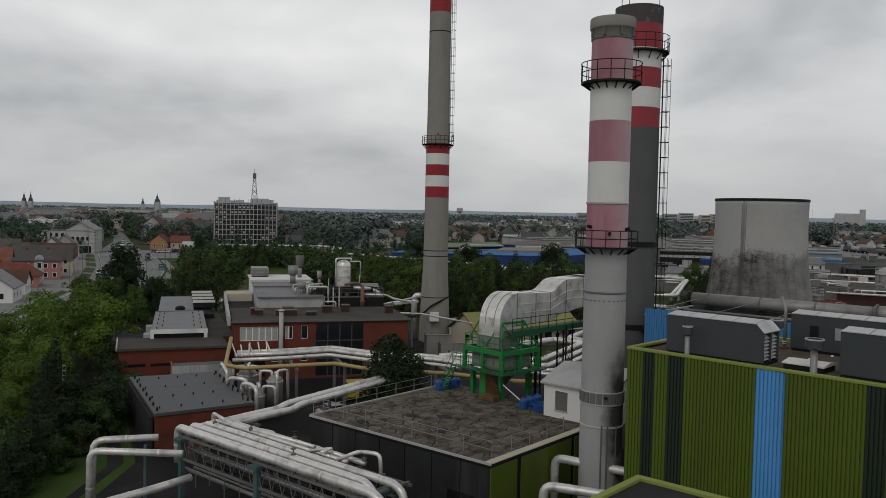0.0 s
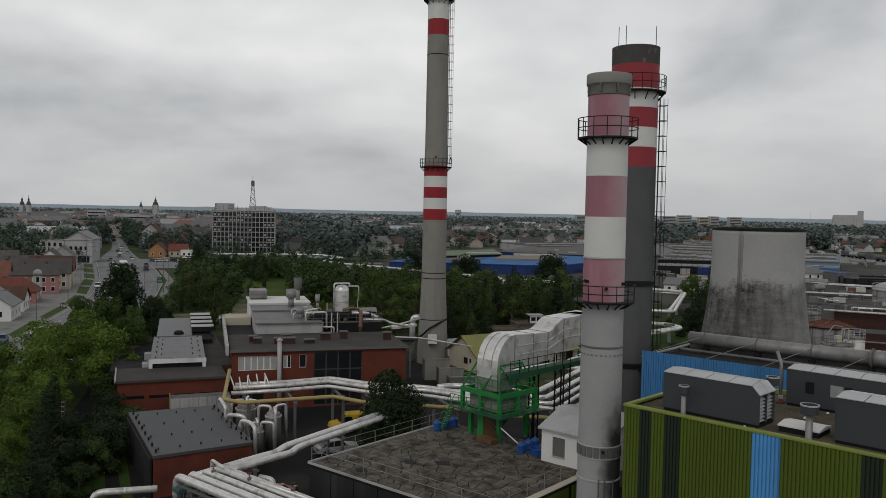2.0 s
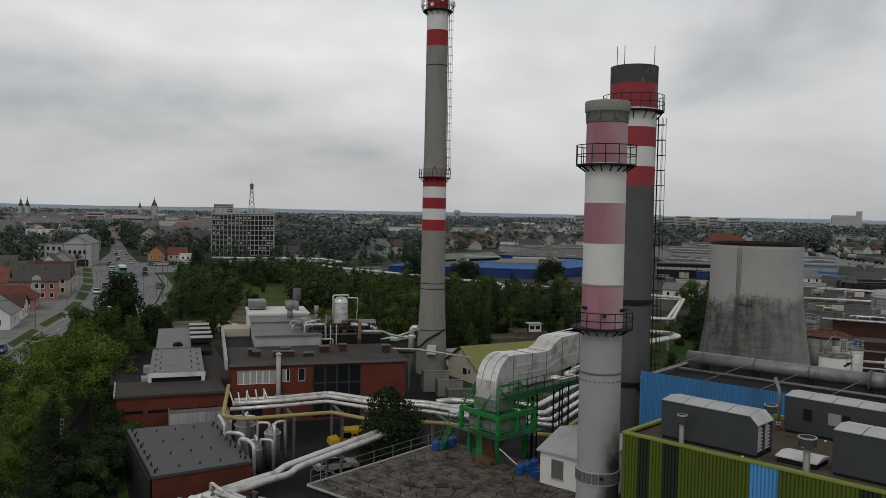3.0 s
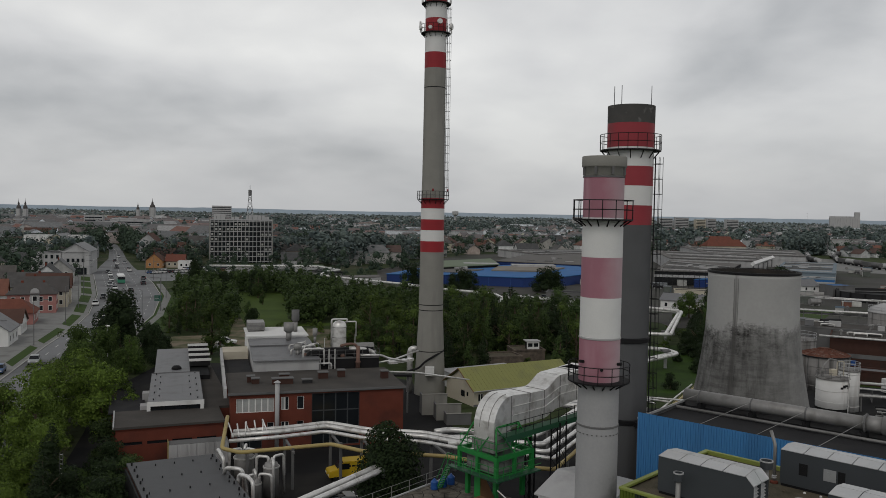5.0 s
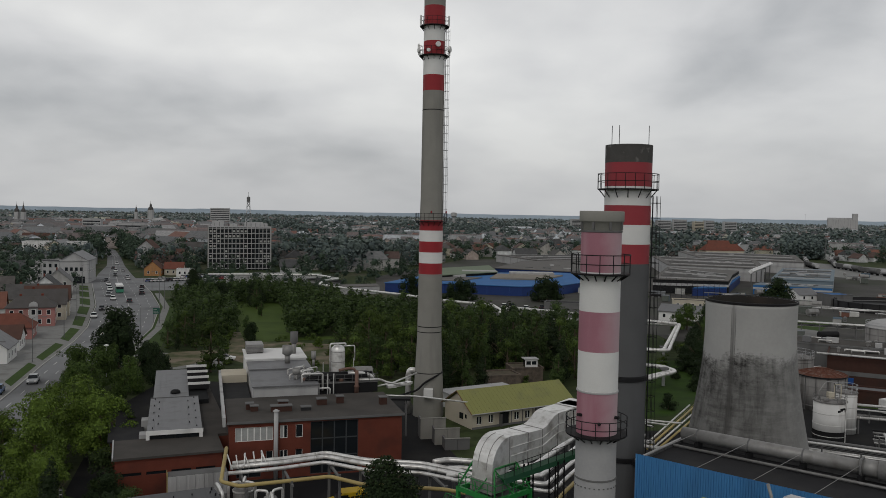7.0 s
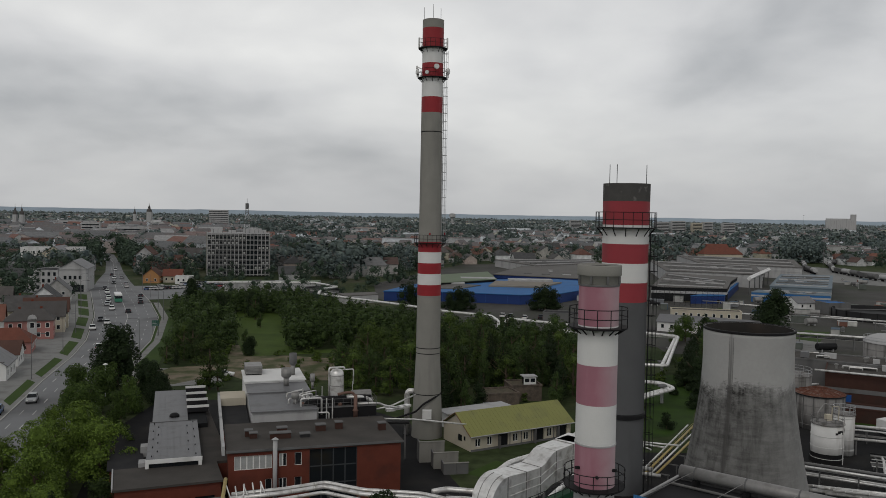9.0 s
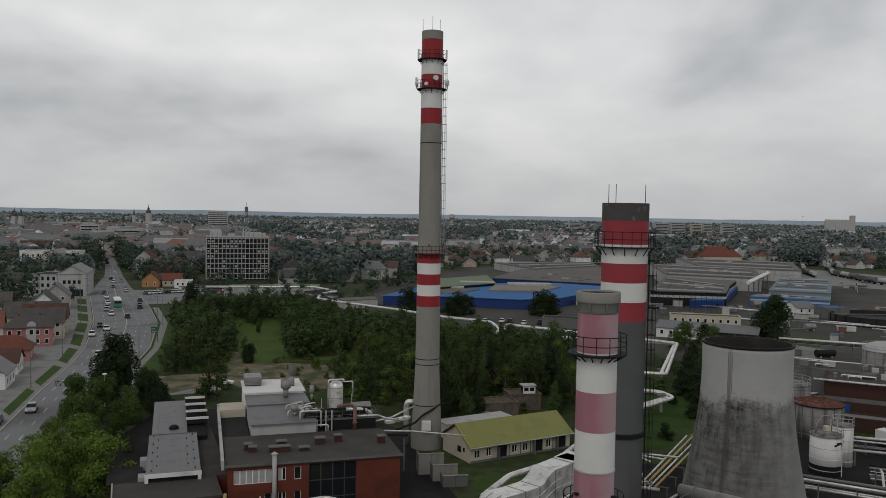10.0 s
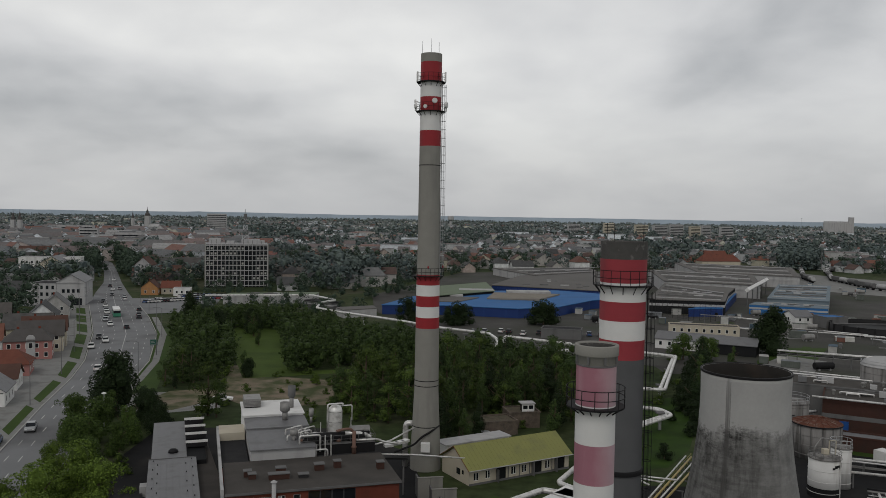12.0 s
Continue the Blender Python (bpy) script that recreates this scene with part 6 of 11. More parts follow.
part("machine", box(B(), -1.5, -1.0, -0.0, 4.5, 1.5, 1.1), M_black, pf, "dark machinery under the deck")
for z in (1.85, 2.4):
    part("handrail", tube(B(), [(5.3, 2, z), (5.3, -2, z), (-5.3, -2, z), (-5.3, 2, z)], 0.03, 5), M_conc_dark, pf)
for k in range(10):
    part("rail_post", rod(B(), (-5.3 + k * 1.178, -2, 1.3), (-5.3 + k * 1.178, -2, 2.4), 0.03, 5), M_conc_dark, pf)
for x, y in ((-5.2, -2.1), (-2.9, -2.15), (-1.7, -2.1), (-0.9, -2.15)):
    part("white_post", rod(B(), (x, y, -0.9), (x, y, 2.6 if x > -2.5 else 1.4), 0.09, 8), M_clad, pf, "white upright pipe")
for k in range(12):
    x = -4.8 + k * 0.85
    part("pump", lathe(B(), [(0.3, 0), (0.34, 0.2), (0.3, 0.5 + 0.2 * (k % 3)), (0.1, 0.7 + 0.2 * (k % 3))], 10), M_black if k % 3 else M_rustpaint, pf).matrix_local = pose(x, -1.2 + (k % 2) * 0.7, 1.3)
part("lying_vessel", rod(B(), (-3.8, -0.9, 2.0), (3.9, -0.9, 2.0), 0.62, 18), M_black, pf, "long dark lying vessel")
part("lying_vessel", rod(B(), (2.2, 0.8, 2.2), (5.0, 0.8, 2.2), 0.7, 18), M_clad_dull, pf, "short grey lying vessel")
part("pipework", tube(B(), [(-5.2, -2.2, 0.2), (-5.2, -2.2, 2.7), (-2.4, -2.2, 2.7), (-2.4, -2.2, 0.4)], 0.13, 8, 0.3), M_clad, pf, "white pipe frame", True)
part("pipework", tube(B(), [(-4.6, -2.3, 0.7), (-1.4, -2.3, 0.7), (-1.4, -2.3, -0.6)], 0.12, 8, 0.3), M_clad, pf, "", True)
part("pipework", tube(B(), [(2.6, -1.9, 1.6), (5.6, -1.8, 1.5), (6.6, -1.6, 1.0), (9.2, -1.2, 0.4)], 0.16, 8, 0.4), M_clad, pf, "", True)
part("rusty_column", lathe(B(), [(0.34, -0.9), (0.3, 0.6), (0.42, 0.7), (0.26, 0.9), (0.26, 2.9)], 12), M_rustpaint, pf, "rusty brown standpipe", True).matrix_local = pose(2.3, -2.1, 0)
rp = random.Random(5)
for k in range(26):
    x, y, z = rp.uniform(-5, 4.6), rp.uniform(-1.8, 1.6), 1.5 + rp.random() * 0.9
    r = rp.choice((0.07, 0.1, 0.14, 0.2))
    L = rp.uniform(0.8, 2.6)
    pts = [(x, y, 1.2), (x, y, z), (x + L * rp.choice((-1, 1)) * 0.7, y + rp.uniform(-0.5, 0.5), z), (x + L * rp.choice((-1, 1)) * 0.7, y + rp.uniform(-0.5, 0.5), z - rp.uniform(0.2, 1.0))]
    part("pipework", tube(B(), pts, r, 8, 0.25), rp.choice((M_clad, M_clad_dull, M_black, M_conc_dark, M_clad)), pf, "", True)
for x, h in ((-4.6, 3.4), (-1.9, 3.6), (0.9, 5.9), (2.4, 4.1), (-3.2, 2.6)):
    part("mast", rod(B(), (x, 1.0, 1.2), (x, 1.0, h), 0.06, 6), M_clad, pf)
part("pipework", tube(B(), [(-1.15, -0.4, 1.3), (-1.15, -0.4, 6.45), (1.0, -0.3, 6.45), (1.0, -0.3, 6.1)], 0.12, 8, 0.3), M_clad, pf, "", True)
part("pipework", tube(B(), [(1.2, -1.3, 2.5), (3.4, -1.2, 2.3), (4.6, -1.0, 1.9), (5.1, -0.6, 0.4)], 0.28, 10, 0.5), M_clad, pf, "wide pale bent pipe", True)
part("pipework", tube(B(), [(-0.1, -1.6, 2.9), (1.2, -1.7, 3.2), (2.2, -1.4, 3.0), (2.4, -1.2, 1.4)], 0.19, 10, 0.5), M_rustpaint, pf, "rusty brown elbow", True)
part("pipework", tube(B(), [(0.9, 0.2, 6.0), (2.4, 0.3, 6.0), (2.4, 0.3, 3.9)], 0.09, 8, 0.2), M_clad, pf, "", True)
for k in range(4):
    ob = solo("roof_crate", box(B(), 0, 0, 0, 1.3, 0.9, 0.35), M_clad, pose(-6.6 + k * 0.9, 112.2 + k * 0.7, 7.0, 0, 0, 20 + 13 * k), "pale metal crate lying on the works roof", "crate", "roof crates")

# low brick hall and grey sheds to the side
lm = pose(-34.3, 85.6, 0, 0, 0, 21)
low = thing("low_brick_hall", lm, "low red brick hall with a brown felt roof", "industrial building")
part("wall", wall_holes(B(), 0, 11.2, 0, 4.45, 0, 0.3, [(0.6 + k * 2.6, 2.7 + k * 2.6, 2.6, 2.95) for k in range(4)]), M_brick, low, "red brick wall with slit windows")
part("wall", box(B(), 0, 0.3, 0, 11.2, 7.0, 4.4), M_brick, low, "red brick body")
part("roof", box(B(), -0.2, -0.3, 4.45, 11.4, 7.1, 4.7), M_bitumen2, low, "brown felt roof")
part("roof_edge", box(B(), -0.3, -0.2, 4.5, -0.15, 7.1, 4.85), M_conc_pale, low, "pale sheet edge")
for k in range(4):
    part("pane", box(B(), 0.6 + k * 2.6, 0.1, 2.6, 2.7 + k * 2.6, 0.14, 2.95), M_glass, low)
part("side_roof", box(B(), 5.5, 7.1, 4.3, 13.0, 34, 4.6), M_bitumen2, low, "brown felt roof")
part("side_wall", box(B(), 6.0, 7.1, 0, 12.8, 33.8, 4.3), M_brick, low, "brick wall")
part("lean_to", box(B(), -0.6, 9.0, 0, 3.0, 15.5, 4.0), M_brick, low, "brick lean-to")
part("lean_to_roof", box(B(), -0.9, 8.8, 4.0, 3.2, 15.8, 4.15), M_bitumen, low, "dark felt roof")
pan = thing("panel_shed", pose(-28.2, 84.4, 0, 0, 0, 21), "pale corrugated container beside the low brick hall", "container")
part("front", ribbed(B(), 0, 6.2, 0.8, 3.2, 0.95, 0.06), M_conc_pale, pan, "pale ribbed sheet")
part("body", box(B(), 0.02, 0.02, 0, 6.18, 1.8, 3.2), M_conc_dark, pan, "pale sheet body")
part("end_panel", box(B(), -0.05, 0.1, 0.6, 0.0, 1.7, 3.45), M_ypipe, pan, "yellowish end panel")

gsm = pose(-33.4, 92.7, 0, 0, 0, 18)
gs = thing("grey_shed", gsm, "long shed with a grey sheet roof and white fascia", "industrial building")
part("wall", box(B(), 0.3, 0.3, 0, 5.9, 17.2, 5.3), M_darkwall, gs, "dark wall")
part("roof", box(B(), 0, 0, 5.45, 6.2, 17.4, 5.7), M_metalroof, gs, "grey sheet roof")
part("fascia", box(B(), -0.1, -0.1, 5.25, 6.3, 0.0, 5.75), M_whitewall, gs, "white fascia board")
for x in (-0.1, 5.85):
    part("fascia", box(B(), x, -0.1, 4.2, x + 0.4, 0.0, 5.25), M_whitewall, gs, "white fascia board")
for k in range(4):
    part("pane", box(B(), 0.5 + k * 1.35, 0.22, 4.3, 1.7 + k * 1.35, 0.3, 5.25), M_glass, gs)
part("roof", box(B(), 0.3, 17.4, 5.25, 5.0, 38.5, 5.5), M_metalroof, gs, "grey sheet roof")
part("wall", box(B(), 0.6, 17.4, 0, 7.6, 38.2, 5.2), M_darkwall, gs, "dark wall")
part("roof_seam", box(B(), -0.02, 17.3, 5.7, 6.22, 17.45, 5.78), M_conc_dark, gs, "dark seam")
for k in range(4):
    part("skylight_fin", box(B(), 4.9, 22.5 + k * 4.5, 6.25, 8.0, 22.65 + k * 4.5, 6.6), M_whitewall, gs, "white roof fin")
    bm = profile_x(B(), [(23.3 + k * 4.5, 5.4), (26.6 + k * 4.5, 5.4), (23.3 + k * 4.5, 6.4)], 5.0, 7.9)
    part("skylight_slope", bm, M_bitumen, gs, "grey sloping roof light")
for k in range(1, 8):
    part("sheet_seam", box(B(), k * 0.775 - 0.02, 0.05, 5.7, k * 0.775 + 0.02, 17.3, 5.735), M_metalroof, gs)
for k in range(1, 6):
    part("sheet_seam", box(B(), 0.3 + k * 0.78, 17.45, 5.5, 0.34 + k * 0.78, 38.4, 5.535), M_metalroof, gs)
st = None
for i in range(9):
    for x in (1.2, 4.8) if i % 2 else (0.6, 5.6):
        mm = pose(x, 1.2 + i * 1.9, 5.7)
        if st is None:
            st = part("roof_stud", lathe(B(), [(0.06, 0), (0.06, 0.16), (0.03, 0.2)], 6), M_black, gs)
            st.matrix_local = mm
        else:
            again("roof_stud", st.data, gs, mm)
for y, h in ((1.5, 0.9), (8.5, 0.8)):
    part("side_duct", box(B(), -0.9, y, 3.6, 0.1, y + 1.6, 4.7 + h * 0.3), M_conc_pale, gs, "pale side duct")
d = thing("roof_light", gsm @ pose(3.2, 21.0, 5.5), "small dark domed roof light", "roof light")
part("dome", lathe(B(), [(0.7, 0), (0.65, 0.3), (0.4, 0.5), (0.02, 0.55)], 12), M_black, d, "", True)

# brick shed near the pipe rack
SH = [(-22.65, 63.6), (-15.7, 68.1), (-22.4, 80.8), (-29.9, 77.2)]
sh = thing("brick_shed", pose(0, 0, 0), "brick shed with a grey sheet roof", "shed")
part("wall", prism(B(), [(x * 0.985 - 0.34, y * 0.985 + 1.08) for x, y in SH], 0, 3.25), M_brick, sh, "red brick wall")
part("roof", prism(B(), SH, 3.25, 3.5), M_darksheet, sh, "dark grey sheet roof")
for i in range(5):
    for j in range(4):
        u, v = 0.08 + i * 0.21, 0.1 + j * 0.26
        a = [SH[0][k] + (SH[1][k] - SH[0][k]) * u for k in (0, 1)]
        b = [SH[3][k] + (SH[2][k] - SH[3][k]) * u for k in (0, 1)]
        mm = pose(a[0] + (b[0] - a[0]) * v, a[1] + (b[1] - a[1]) * v, 3.5)
        again("roof_stud", st.data, sh, mm)
for side in (0, 1):
    for k in range(8):
        a, b = (SH[0], SH[3]) if side == 0 else (SH[1], SH[2])
        v = 0.06 + k * 0.125
        u = 0.045 if side == 0 else -0.045
        mm = pose(a[0] + (b[0] - a[0]) * v + u * (SH[1][0] - SH[0][0]), a[1] + (b[1] - a[1]) * v + u * (SH[1][1] - SH[0][1]), 3.5) @ Matrix.Scale(1.5, 4)
        again("roof_stud", st.data, sh, mm)
part("sheet_wall", box(B(), -0.1, 0.2, 0, 0.06, 14.8, 3.2), M_panel, sh, "dark streaked sheet side wall").matrix_local = pose(-22.75, 63.5, 0, 0, 0, 28)

# vessels beside the shed
for x, y, r, h, cone in ((-19.3, 80.6, 1.0, 3.3, True), (-15.9, 77.4, 0.75, 3.4, False), (-16.9, 75.4, 0.5, 2.4, False)):
    ob = thing("vessel", pose(x, y, 0), "upright insulated vessel with bent pipes", "tank", "insulated vessels")
    prof = [(r, 0.3), (r, h), (r * 0.8, h + 0.35), (0.05, h + 0.6)] if not cone else [(r * 0.4, 0.4), (r, 1.4), (r, h), (r * 0.8, h + 0.4), (0.05, h + 0.7)]
    part("shell", lathe(B(), prof, 24), M_clad_dull, ob, "dull sheet shell", True)
    part("rim", lathe(B(), [(r, h - 0.1), (r * 1.08, h - 0.08), (r * 1.08, h + 0.05), (r, h + 0.07)], 24, caps=False), M_clad, ob)
    for k in range(3):
        a = k * 2.1 + x
        part("bent_pipe", tube(B(), [(0.3 * math.cos(a), 0.3 * math.sin(a), h + 0.3), (0.3 * math.cos(a), 0.3 * math.sin(a), h + 0.9), (1.5 * math.cos(a), 1.5 * math.sin(a), h + 0.9), (1.6 * math.cos(a), 1.6 * math.sin(a), 0.4)], 0.14, 10, 0.4), M_clad, ob, "pale bent pipe", True)
    for k in range(4):
        a = k * math.pi / 2
        part("leg", rod(B(), (r * 0.8 * math.cos(a), r * 0.8 * math.sin(a), 0), (r * 0.8 * math.cos(a), r * 0.8 * math.sin(a), 1.6), 0.07, 5), M_conc_dark, ob)
pipe_run("insulated_pipe", [(-18.0, 73.0, 3.0), (-18.0, 73.0, 4.0), (-17.0, 72.0, 4.2), (-16.2, 71.0, 4.0), (-16.2, 71.0, 0.0)], 0.18, M_clad, "pale bent pipe beside the shed", "vessel pipes", None, 0.5)
pipe_run("insulated_pipe", [(-19.8, 74.8, 3.4), (-19.4, 74.0, 4.3), (-17.8, 73.6, 4.3), (-17.2, 74.2, 0.0)], 0.18, M_clad, "pale bent pipe beside the shed", "vessel pipes", None, 0.5)
pipe_run("insulated_pipe", [(-21.6, 79.0, 4.4), (-21.0, 77.2, 5.0), (-20.2, 76.2, 4.4), (-20.2, 76.2, 0.0)], 0.16, M_clad, "pale bent pipe beside the shed", "vessel pipes", None, 0.4)
pipe_run("insulated_pipe", [(-12.9, 58.2, 3.8), (-11.8, 57.6, 3.8), (-11.6, 57.4, 0.0)], 0.2, M_clad, "pale bent pipe below the yard pipes", "vessel pipes", None, 0.4)

# workshop with the olive yellow roof
ym = pose(5.6, 116.9, 0, 0, 0, 29.5)
ws = thing("workshop", ym, "long cream workshop with an olive yellow gabled sheet roof", "workshop")
YL, YD, YH, YR = 18.6, 8.0, 2.55, 5.0
holes = [(0.75, 1.65, 0.65, 1.85), (2.85, 3.7, 0.7, 1.95), (7.5, 8.4, 0.65, 1.85), (9.5, 10.4, 0.65, 1.85), (13.95, 14.85, 0.6, 1.9)]
doors = [(4.8, 6.6, 0.0, 2.05), (11.35, 13.3, 0.0, 2.3), (15.8, 17.8, 0.0, 2.3)]
part("wall", wall_holes(B(), 0, YL, 0.0, YH, 0, 0.3, holes + doors), M_cream, ws, "cream rendered wall")
bm = profile_x(B(), [(0.3, 0), (YD, 0), (YD, YH), (YD / 2, YR - 0.15), (0.3, YH + 0.05)], 0, YL)
part("wall", bm, M_cream, ws, "cream rendered gable walls")
part("plinth", box(B(), -0.05, -0.05, 0, YL + 0.05, 0.0, 0.32), M_conc_dark, ws, "dark plinth")
for side in (0, 1):
    y0, y1 = (-0.55, YD / 2) if not side else (YD + 0.55, YD / 2)
    n = 28
    for k in range(n):
        xa, xb = -0.4 + k * (YL + 0.8) / n, -0.4 + (k + 1) * (YL + 0.8) / n - 0.02
        bm = B()
        vs = [(xa, y0, YH - 0.25), (xb, y0, YH - 0.25), (xb, y1, YR), (xa, y1, YR)]
        lo = [bm.verts.new(v) for v in vs]
        hi = [bm.verts.new((v[0], v[1], v[2] + 0.09)) for v in vs]
        for f in ((0, 3, 2, 1),):
            bm.faces.new([lo[i] for i in f])
        bm.faces.new(hi)
        for i in range(4):
            bm.faces.new((lo[i], lo[(i + 1) % 4], hi[(i + 1) % 4], hi[i]))
        bmesh.ops.recalc_face_normals(bm, faces=bm.faces[:])
        part("roof_sheet", bm, M_yroof, ws)
part("verge", tube(B(), [(-0.42, -0.55, YH - 0.2), (-0.42, YD / 2, YR + 0.05), (-0.42, YD + 0.55, YH - 0.2)], 0.07, 5), M_chute, ws, "brown verge board")
part("gutter", tube(B(), [(-0.4, -0.62, YH - 0.2), (YL + 0.4, -0.62, YH - 0.2)], 0.08, 6), M_conc_pale, ws, "pale gutter")
for a, b, c, d in holes:
    window(ws, a, b, c, d, 0.08, 2, 1)
for a, b, c, d in doors:
    # dark panel stands in for the shade inside each open doorway
    dr = part("door", box(B(), a, 0.18, c, b, 0.24, d), M_darkwall, ws, "dark panel in place of the shaded doorway, with double doors")
    part("door_leaf", box(B(), a - 0.05, -0.75, 0.02, a + 0.02, 0.1, d - 0.08), M_conc_dark, dr, "grey open door leaf")
for x in (6.9, 9.0, 10.9, 15.2):
    part("downpipe", rod(B(), (x, -0.08, 0.1), (x, -0.08, YH - 0.2), 0.06, 6), M_conc_dark, ws)
win = part("window", box(B(), -0.06, 2.6, 1.0, 0.0, 3.6, 1.9), M_glass, ws, "small gable window")
part("window", box(B(), -0.06, 1.6, 1.3, 0.0, 2.0, 1.9), M_glass, ws, "small gable window")
back = thing("white_shed", pose(2.4, 129.4, 0, 0, 0, 30), "low white-roofed shed behind the workshop", "shed")
part("wall", box(B(), 0, 0, 0, 12.4, 3.0, 2.4), M_whitewall, back, "white wall")
part("roof", box(B(), -0.3, -0.3, 2.4, 12.7, 3.3, 2.6), M_conc_pale, back, "pale sheet roof")
# stepped concrete screen walls at the foot of the tall chimney
for x, y, w, h in ((-1.9, 111.5, 3.6, 2.9), (0.1, 108.8, 3.5, 2.2), (1.5, 106.4, 3.4, 1.5)):
    ob = thing("screen_wall", pose(x, y, 0, 0, 0, 10), "weathered grey concrete screen wall in the yard", "wall", "screen walls")
    for k in range(2):
        part("wall_panel", box(B(), k * w / 2 + 0.02, 0.03 * k, 0, (k + 1) * w / 2 - 0.02, 0.2 + 0.03 * k, h), M_concrete if h > 1.8 else M_conc_dark, ob)
    part("coping", box(B(), -0.06, -0.05, h, w + 0.06, 0.3, h + 0.08), M_concrete, ob)
    part("return_wall", box(B(), 0.0, 0.25, 0, 0.2, 2.2, h - 0.05), M_conc_dark, ob)
breech = thing("flue", pose(-1.0, 125.5, 0), "dark pipe bridge and pale flue elbow at the tall chimney", "flue")
part("elbow", tube(B(), [(-1.8, 0.5, 6.9), (-3.0, 0.7, 6.9), (-3.2, 0.7, 6.2), (-3.2, 0.7, 0.0)], 0.45, 14, 0.7), M_clad, breech, "pale elbow", True)
part("bridge", box(B(), -9.0, -13.0, 5.2, -2.4, -11.8, 5.45), M_black, breech, "dark pipe bridge")
part("box", box(B(), -0.7, -3.3, 3.4, 0.7, -2.2, 4.7), M_whitewall, breech, "white box on the shaft")
part("hose", tube(B(), [(2.1, -0.6, 6.9), (0.9, -2.2, 6.4), (-0.6, -2.6, 5.6), (-1.7, -2.9, 4.5), (-4.6, -6.0, 4.2)], 0.16, 8, 0.5), M_black, breech, "black hose", True)
part("pipework", tube(B(), [(-8, -12.4, 5.8), (-1.8, -11.8, 5.6), (7.0, -6.2, 3.4)], 0.13, 8), M_clad, breech, "thin pale pipe", True)
part("pipework", tube(B(), [(-9, -11.4, 6.4), (-5, -10.4, 7.2), (-1.8, -4, 7.4)], 0.13, 8, 0.4), M_clad, breech, "thin pale pipe", True)
for x in (-3.0, -6.0, -8.6):
    part("post", box(B(), x - 0.12, -12.6, 0, x + 0.12, -12.3, 5.3), M_conc_dark, breech)

# ---- buildings round the works ----


def tint(name, cols, rough=0.8, island=False, bump=0.1):
    """A material that takes one of several given colours, piece by piece."""
    ma = bpy.data.materials.new(name)
    ma.use_nodes = True
    nd, ln = ma.node_tree.nodes, ma.node_tree.links
    p = nd["Principled BSDF"]
    p.inputs["Roughness"].default_value = rough
    p.inputs["Specular IOR Level"].default_value = 0.12
    src = nd.new("ShaderNodeNewGeometry").outputs["Random Per Island"] if island else nd.new("ShaderNodeObjectInfo").outputs["Random"]
    r = nd.new("ShaderNodeValToRGB")
    r.color_ramp.interpolation = "CONSTANT"
    e = r.color_ramp.elements
    e[0].color = (*cols[0], 1)
    e[1].position, e[1].color = 1 / len(cols), (*cols[1], 1)
    for i, c in enumerate(cols[2:], 2):
        e.new(i / len(cols)).color = (*c, 1)
    ln.new(src, r.inputs[0])
    tc = nd.new("ShaderNodeTexCoord")
    n = nd.new("ShaderNodeTexNoise")
    n.inputs["Scale"].default_value, n.inputs["Detail"].default_value = 0.6, 6
    ln.new(tc.outputs["Object"], n.inputs["Vector"])
    mm = nd.new("ShaderNodeMath")
    mm.operation = "MULTIPLY_ADD"
    ln.new(n.outputs["Fac"], mm.inputs[0])
    mm.inputs[1].default_value, mm.inputs[2].default_value = 1.0, 0.68
    s = nd.new("ShaderNodeVectorMath")
    s.operation = "SCALE"
    ln.new(r.outputs[0], s.inputs[0])
    ln.new(mm.outputs[0], s.inputs["Scale"])
    ln.new(s.outputs[0], p.inputs["Base Color"])
    return ma


WALLS = [(0.31, 0.30, 0.28), (0.50, 0.51, 0.51), (0.28, 0.275, 0.265), (0.38, 0.36, 0.29), (0.24, 0.245, 0.245), (0.56, 0.57, 0.57), (0.32, 0.27, 0.24), (0.40, 0.405, 0.405)]
ROOFS = [(0.085, 0.058, 0.051), (0.072, 0.062, 0.058), (0.062, 0.063, 0.064), (0.105, 0.056, 0.045), (0.082, 0.076, 0.072), (0.052, 0.052, 0.053), (0.125, 0.127, 0.128), (0.08, 0.055, 0.049), (0.15, 0.07, 0.052), (0.072, 0.070, 0.069)]
M_hwall = tint("house_render", WALLS)
M_hroof = tint("house_roof_tiles", ROOFS)
# house colours lifted and blued to carry the distance haze
M_fwall = tint("hazed_distant_render", [(1.15 * a, 1.2 * b, 1.27 * c) for a, b, c in WALLS], island=True)
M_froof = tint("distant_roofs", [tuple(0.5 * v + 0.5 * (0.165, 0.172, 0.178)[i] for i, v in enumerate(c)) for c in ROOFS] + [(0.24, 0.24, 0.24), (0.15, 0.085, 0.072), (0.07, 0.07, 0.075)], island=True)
M_pinkwall = mat("pink_render", (0.34, 0.165, 0.15), var=0.16, stain=(0.21, 0.11, 0.10), amount=0.3, streak=True)
M_browntile = mat("brown_roof_tiles", (0.092, 0.052, 0.042), var=0.3, scale=0.7, fine=8, bump=0.5, stain=(0.075, 0.045, 0.038), amount=0.45)
M_redtile = mat("red_roof_tiles", (0.15, 0.058, 0.042), var=0.3, scale=0.7, fine=8, bump=0.5, stain=(0.10, 0.05, 0.04), amount=0.45)
M_greytile = mat("grey_roof_tiles", (0.085, 0.08, 0.078), var=0.25, scale=0.7, fine=8, bump=0.5, stain=(0.06, 0.055, 0.05), amount=0.45)
